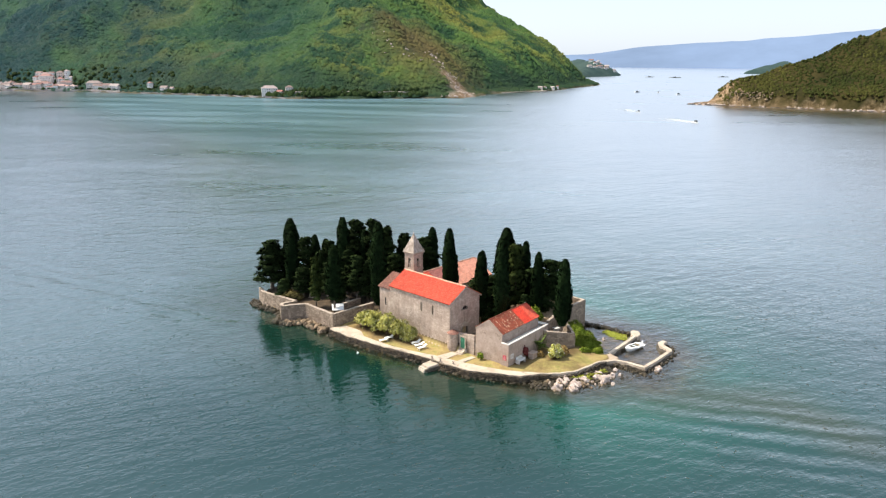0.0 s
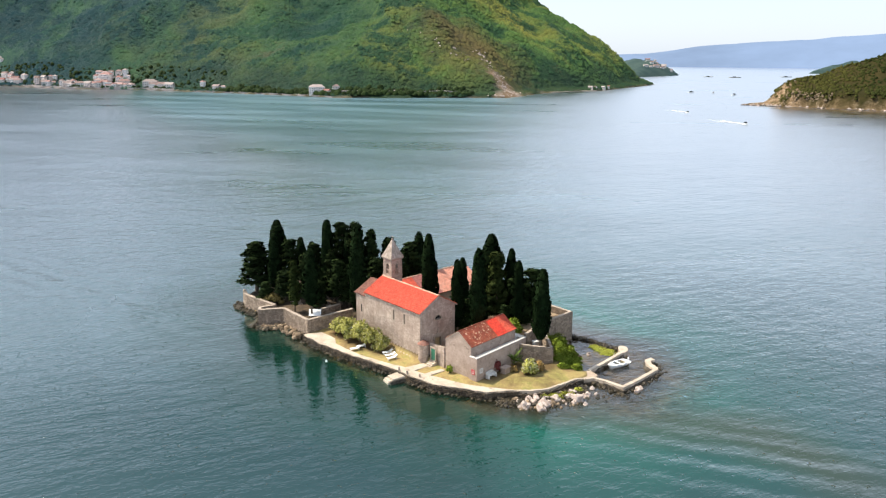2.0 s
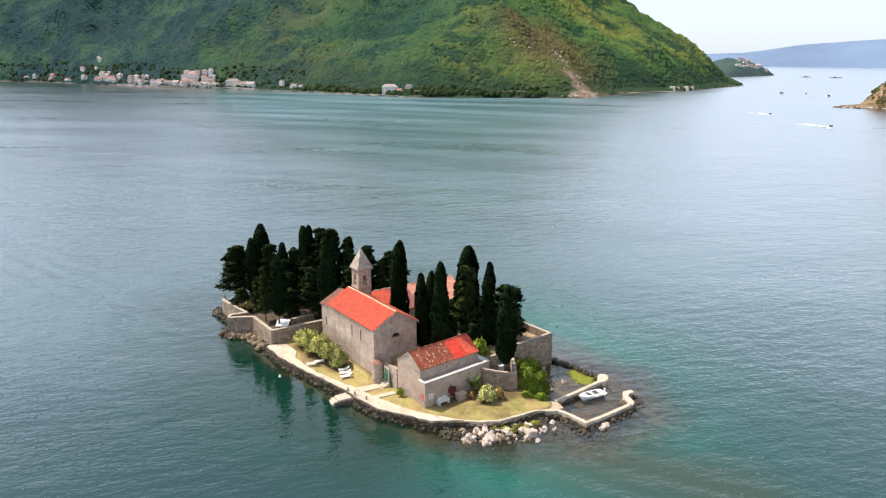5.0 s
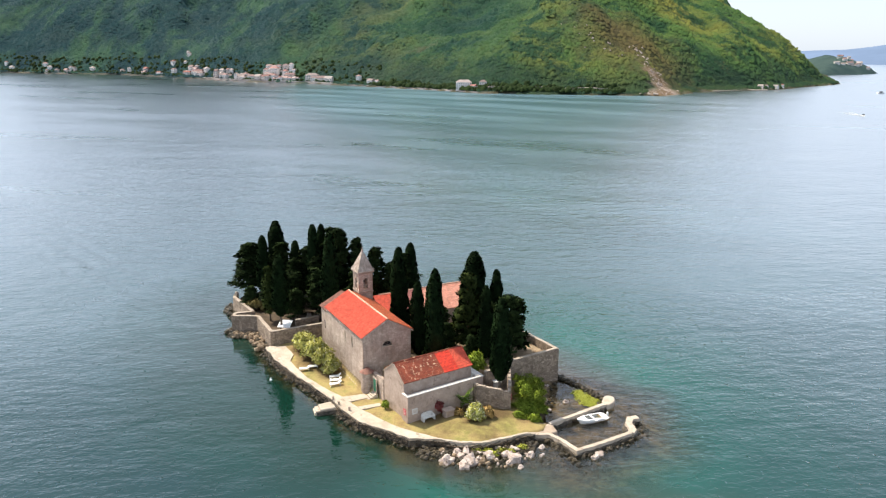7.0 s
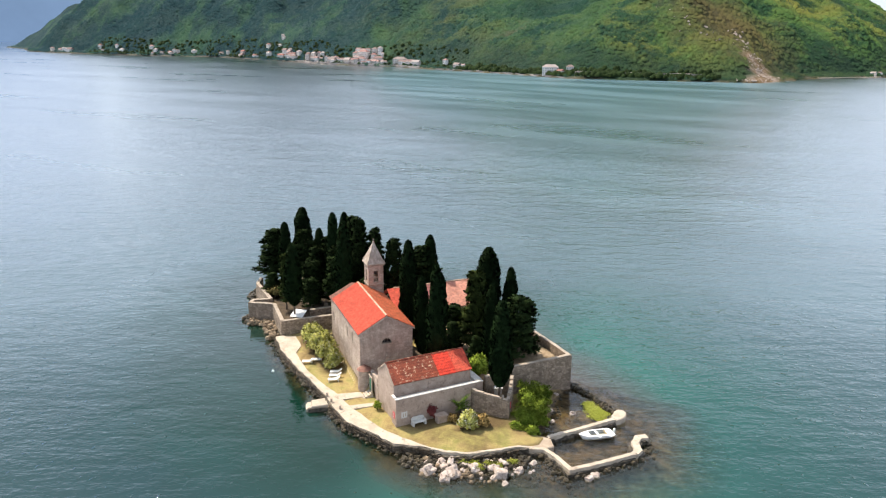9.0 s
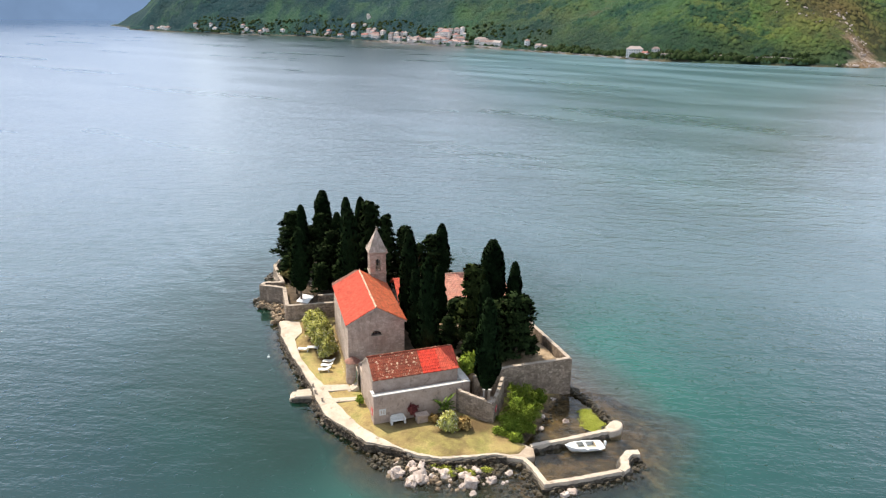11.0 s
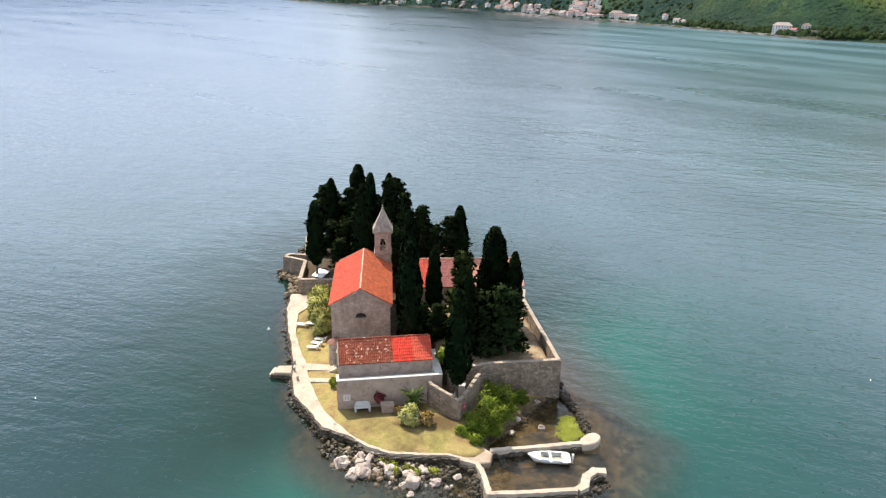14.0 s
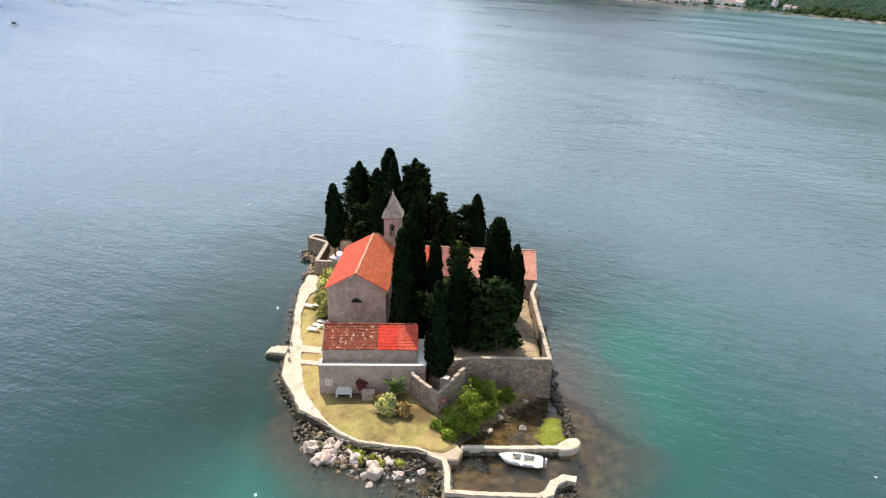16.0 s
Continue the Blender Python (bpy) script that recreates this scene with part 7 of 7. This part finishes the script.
def motorboat(x, y, turn, L, wake):
    root = thing("motorboat", "small white motorboat with a foaming wake" if wake else "small boat lying far off in the strait", "boat", (x, y, 0), turn, group="boats in the strait")
    bm = bmesh.new()
    w = L * 0.16
    low = 1.0 if L < 20 else 0.35
    lo = [bm.verts.new(p) for p in ((-L / 2, -w, 0), (L * 0.2, -w, 0), (L / 2, 0, 0.1), (L * 0.2, w, 0), (-L / 2, w, 0))]
    hi = [bm.verts.new(p) for p in ((-L / 2, -w * 1.15, L * 0.12 * low), (L * 0.2, -w * 1.15, L * 0.14 * low), (L * 0.56, 0, L * 0.18 * low), (L * 0.2, w * 1.15, L * 0.14 * low), (-L / 2, w * 1.15, L * 0.12 * low))]
    bm.faces.new(lo[::-1])
    bm.faces.new(hi)
    for i in range(5):
        bm.faces.new((lo[i], lo[(i + 1) % 5], hi[(i + 1) % 5], hi[i]))
    part("hull", bm, M_BOAT if wake or L < 20 else M_BOATIN, root)
    bm = bmesh.new()
    box(bm, -L * 0.15, L * 0.2 * low, -w * 0.8, w * 0.8, L * 0.03, L * 0.3 * low, L * 0.02)
    part("cabin", bm, M_DARK, root)
    if wake:
        rs = np.random.RandomState(int(abs(x)))
        n = 3000
        t = rs.rand(n) ** 1.9
        px = -L / 2 - t * wake
        py = rs.choice((-1, 1), n) * (0.3 + 4.2 * t) + rs.normal(size=n) * (0.45 + 1.3 * t)
        p = np.column_stack([px, py, np.full(n, 0.06)])
        d = np.column_stack([rs.normal(size=(n, 2)), np.full(n, 0.05)])
        d /= np.linalg.norm(d, axis=1)[:, None]
        f = merged("foam", [blades(p, d, rs.uniform(0.5, 1.4, n) * (1.2 - t), rs)], M_FOAM, root)
        tagged(f, "white foam trail", kind="stuff")


motorboat(195, 636, -70, 7, 44)
motorboat(174.5, 760, -75, 6, 36)
for x, y, a, L in ((518, 2147, 10, 26), (577, 2103, 0, 30), (741, 2197, 5, 30), (270, 1196, 20, 9), (300, 1181, 70, 8), (317, 1130, 30, 8), (-612, 185, 40, 8), (-972, 291, 10, 14)):
    motorboat(x, y, a, L, 0)
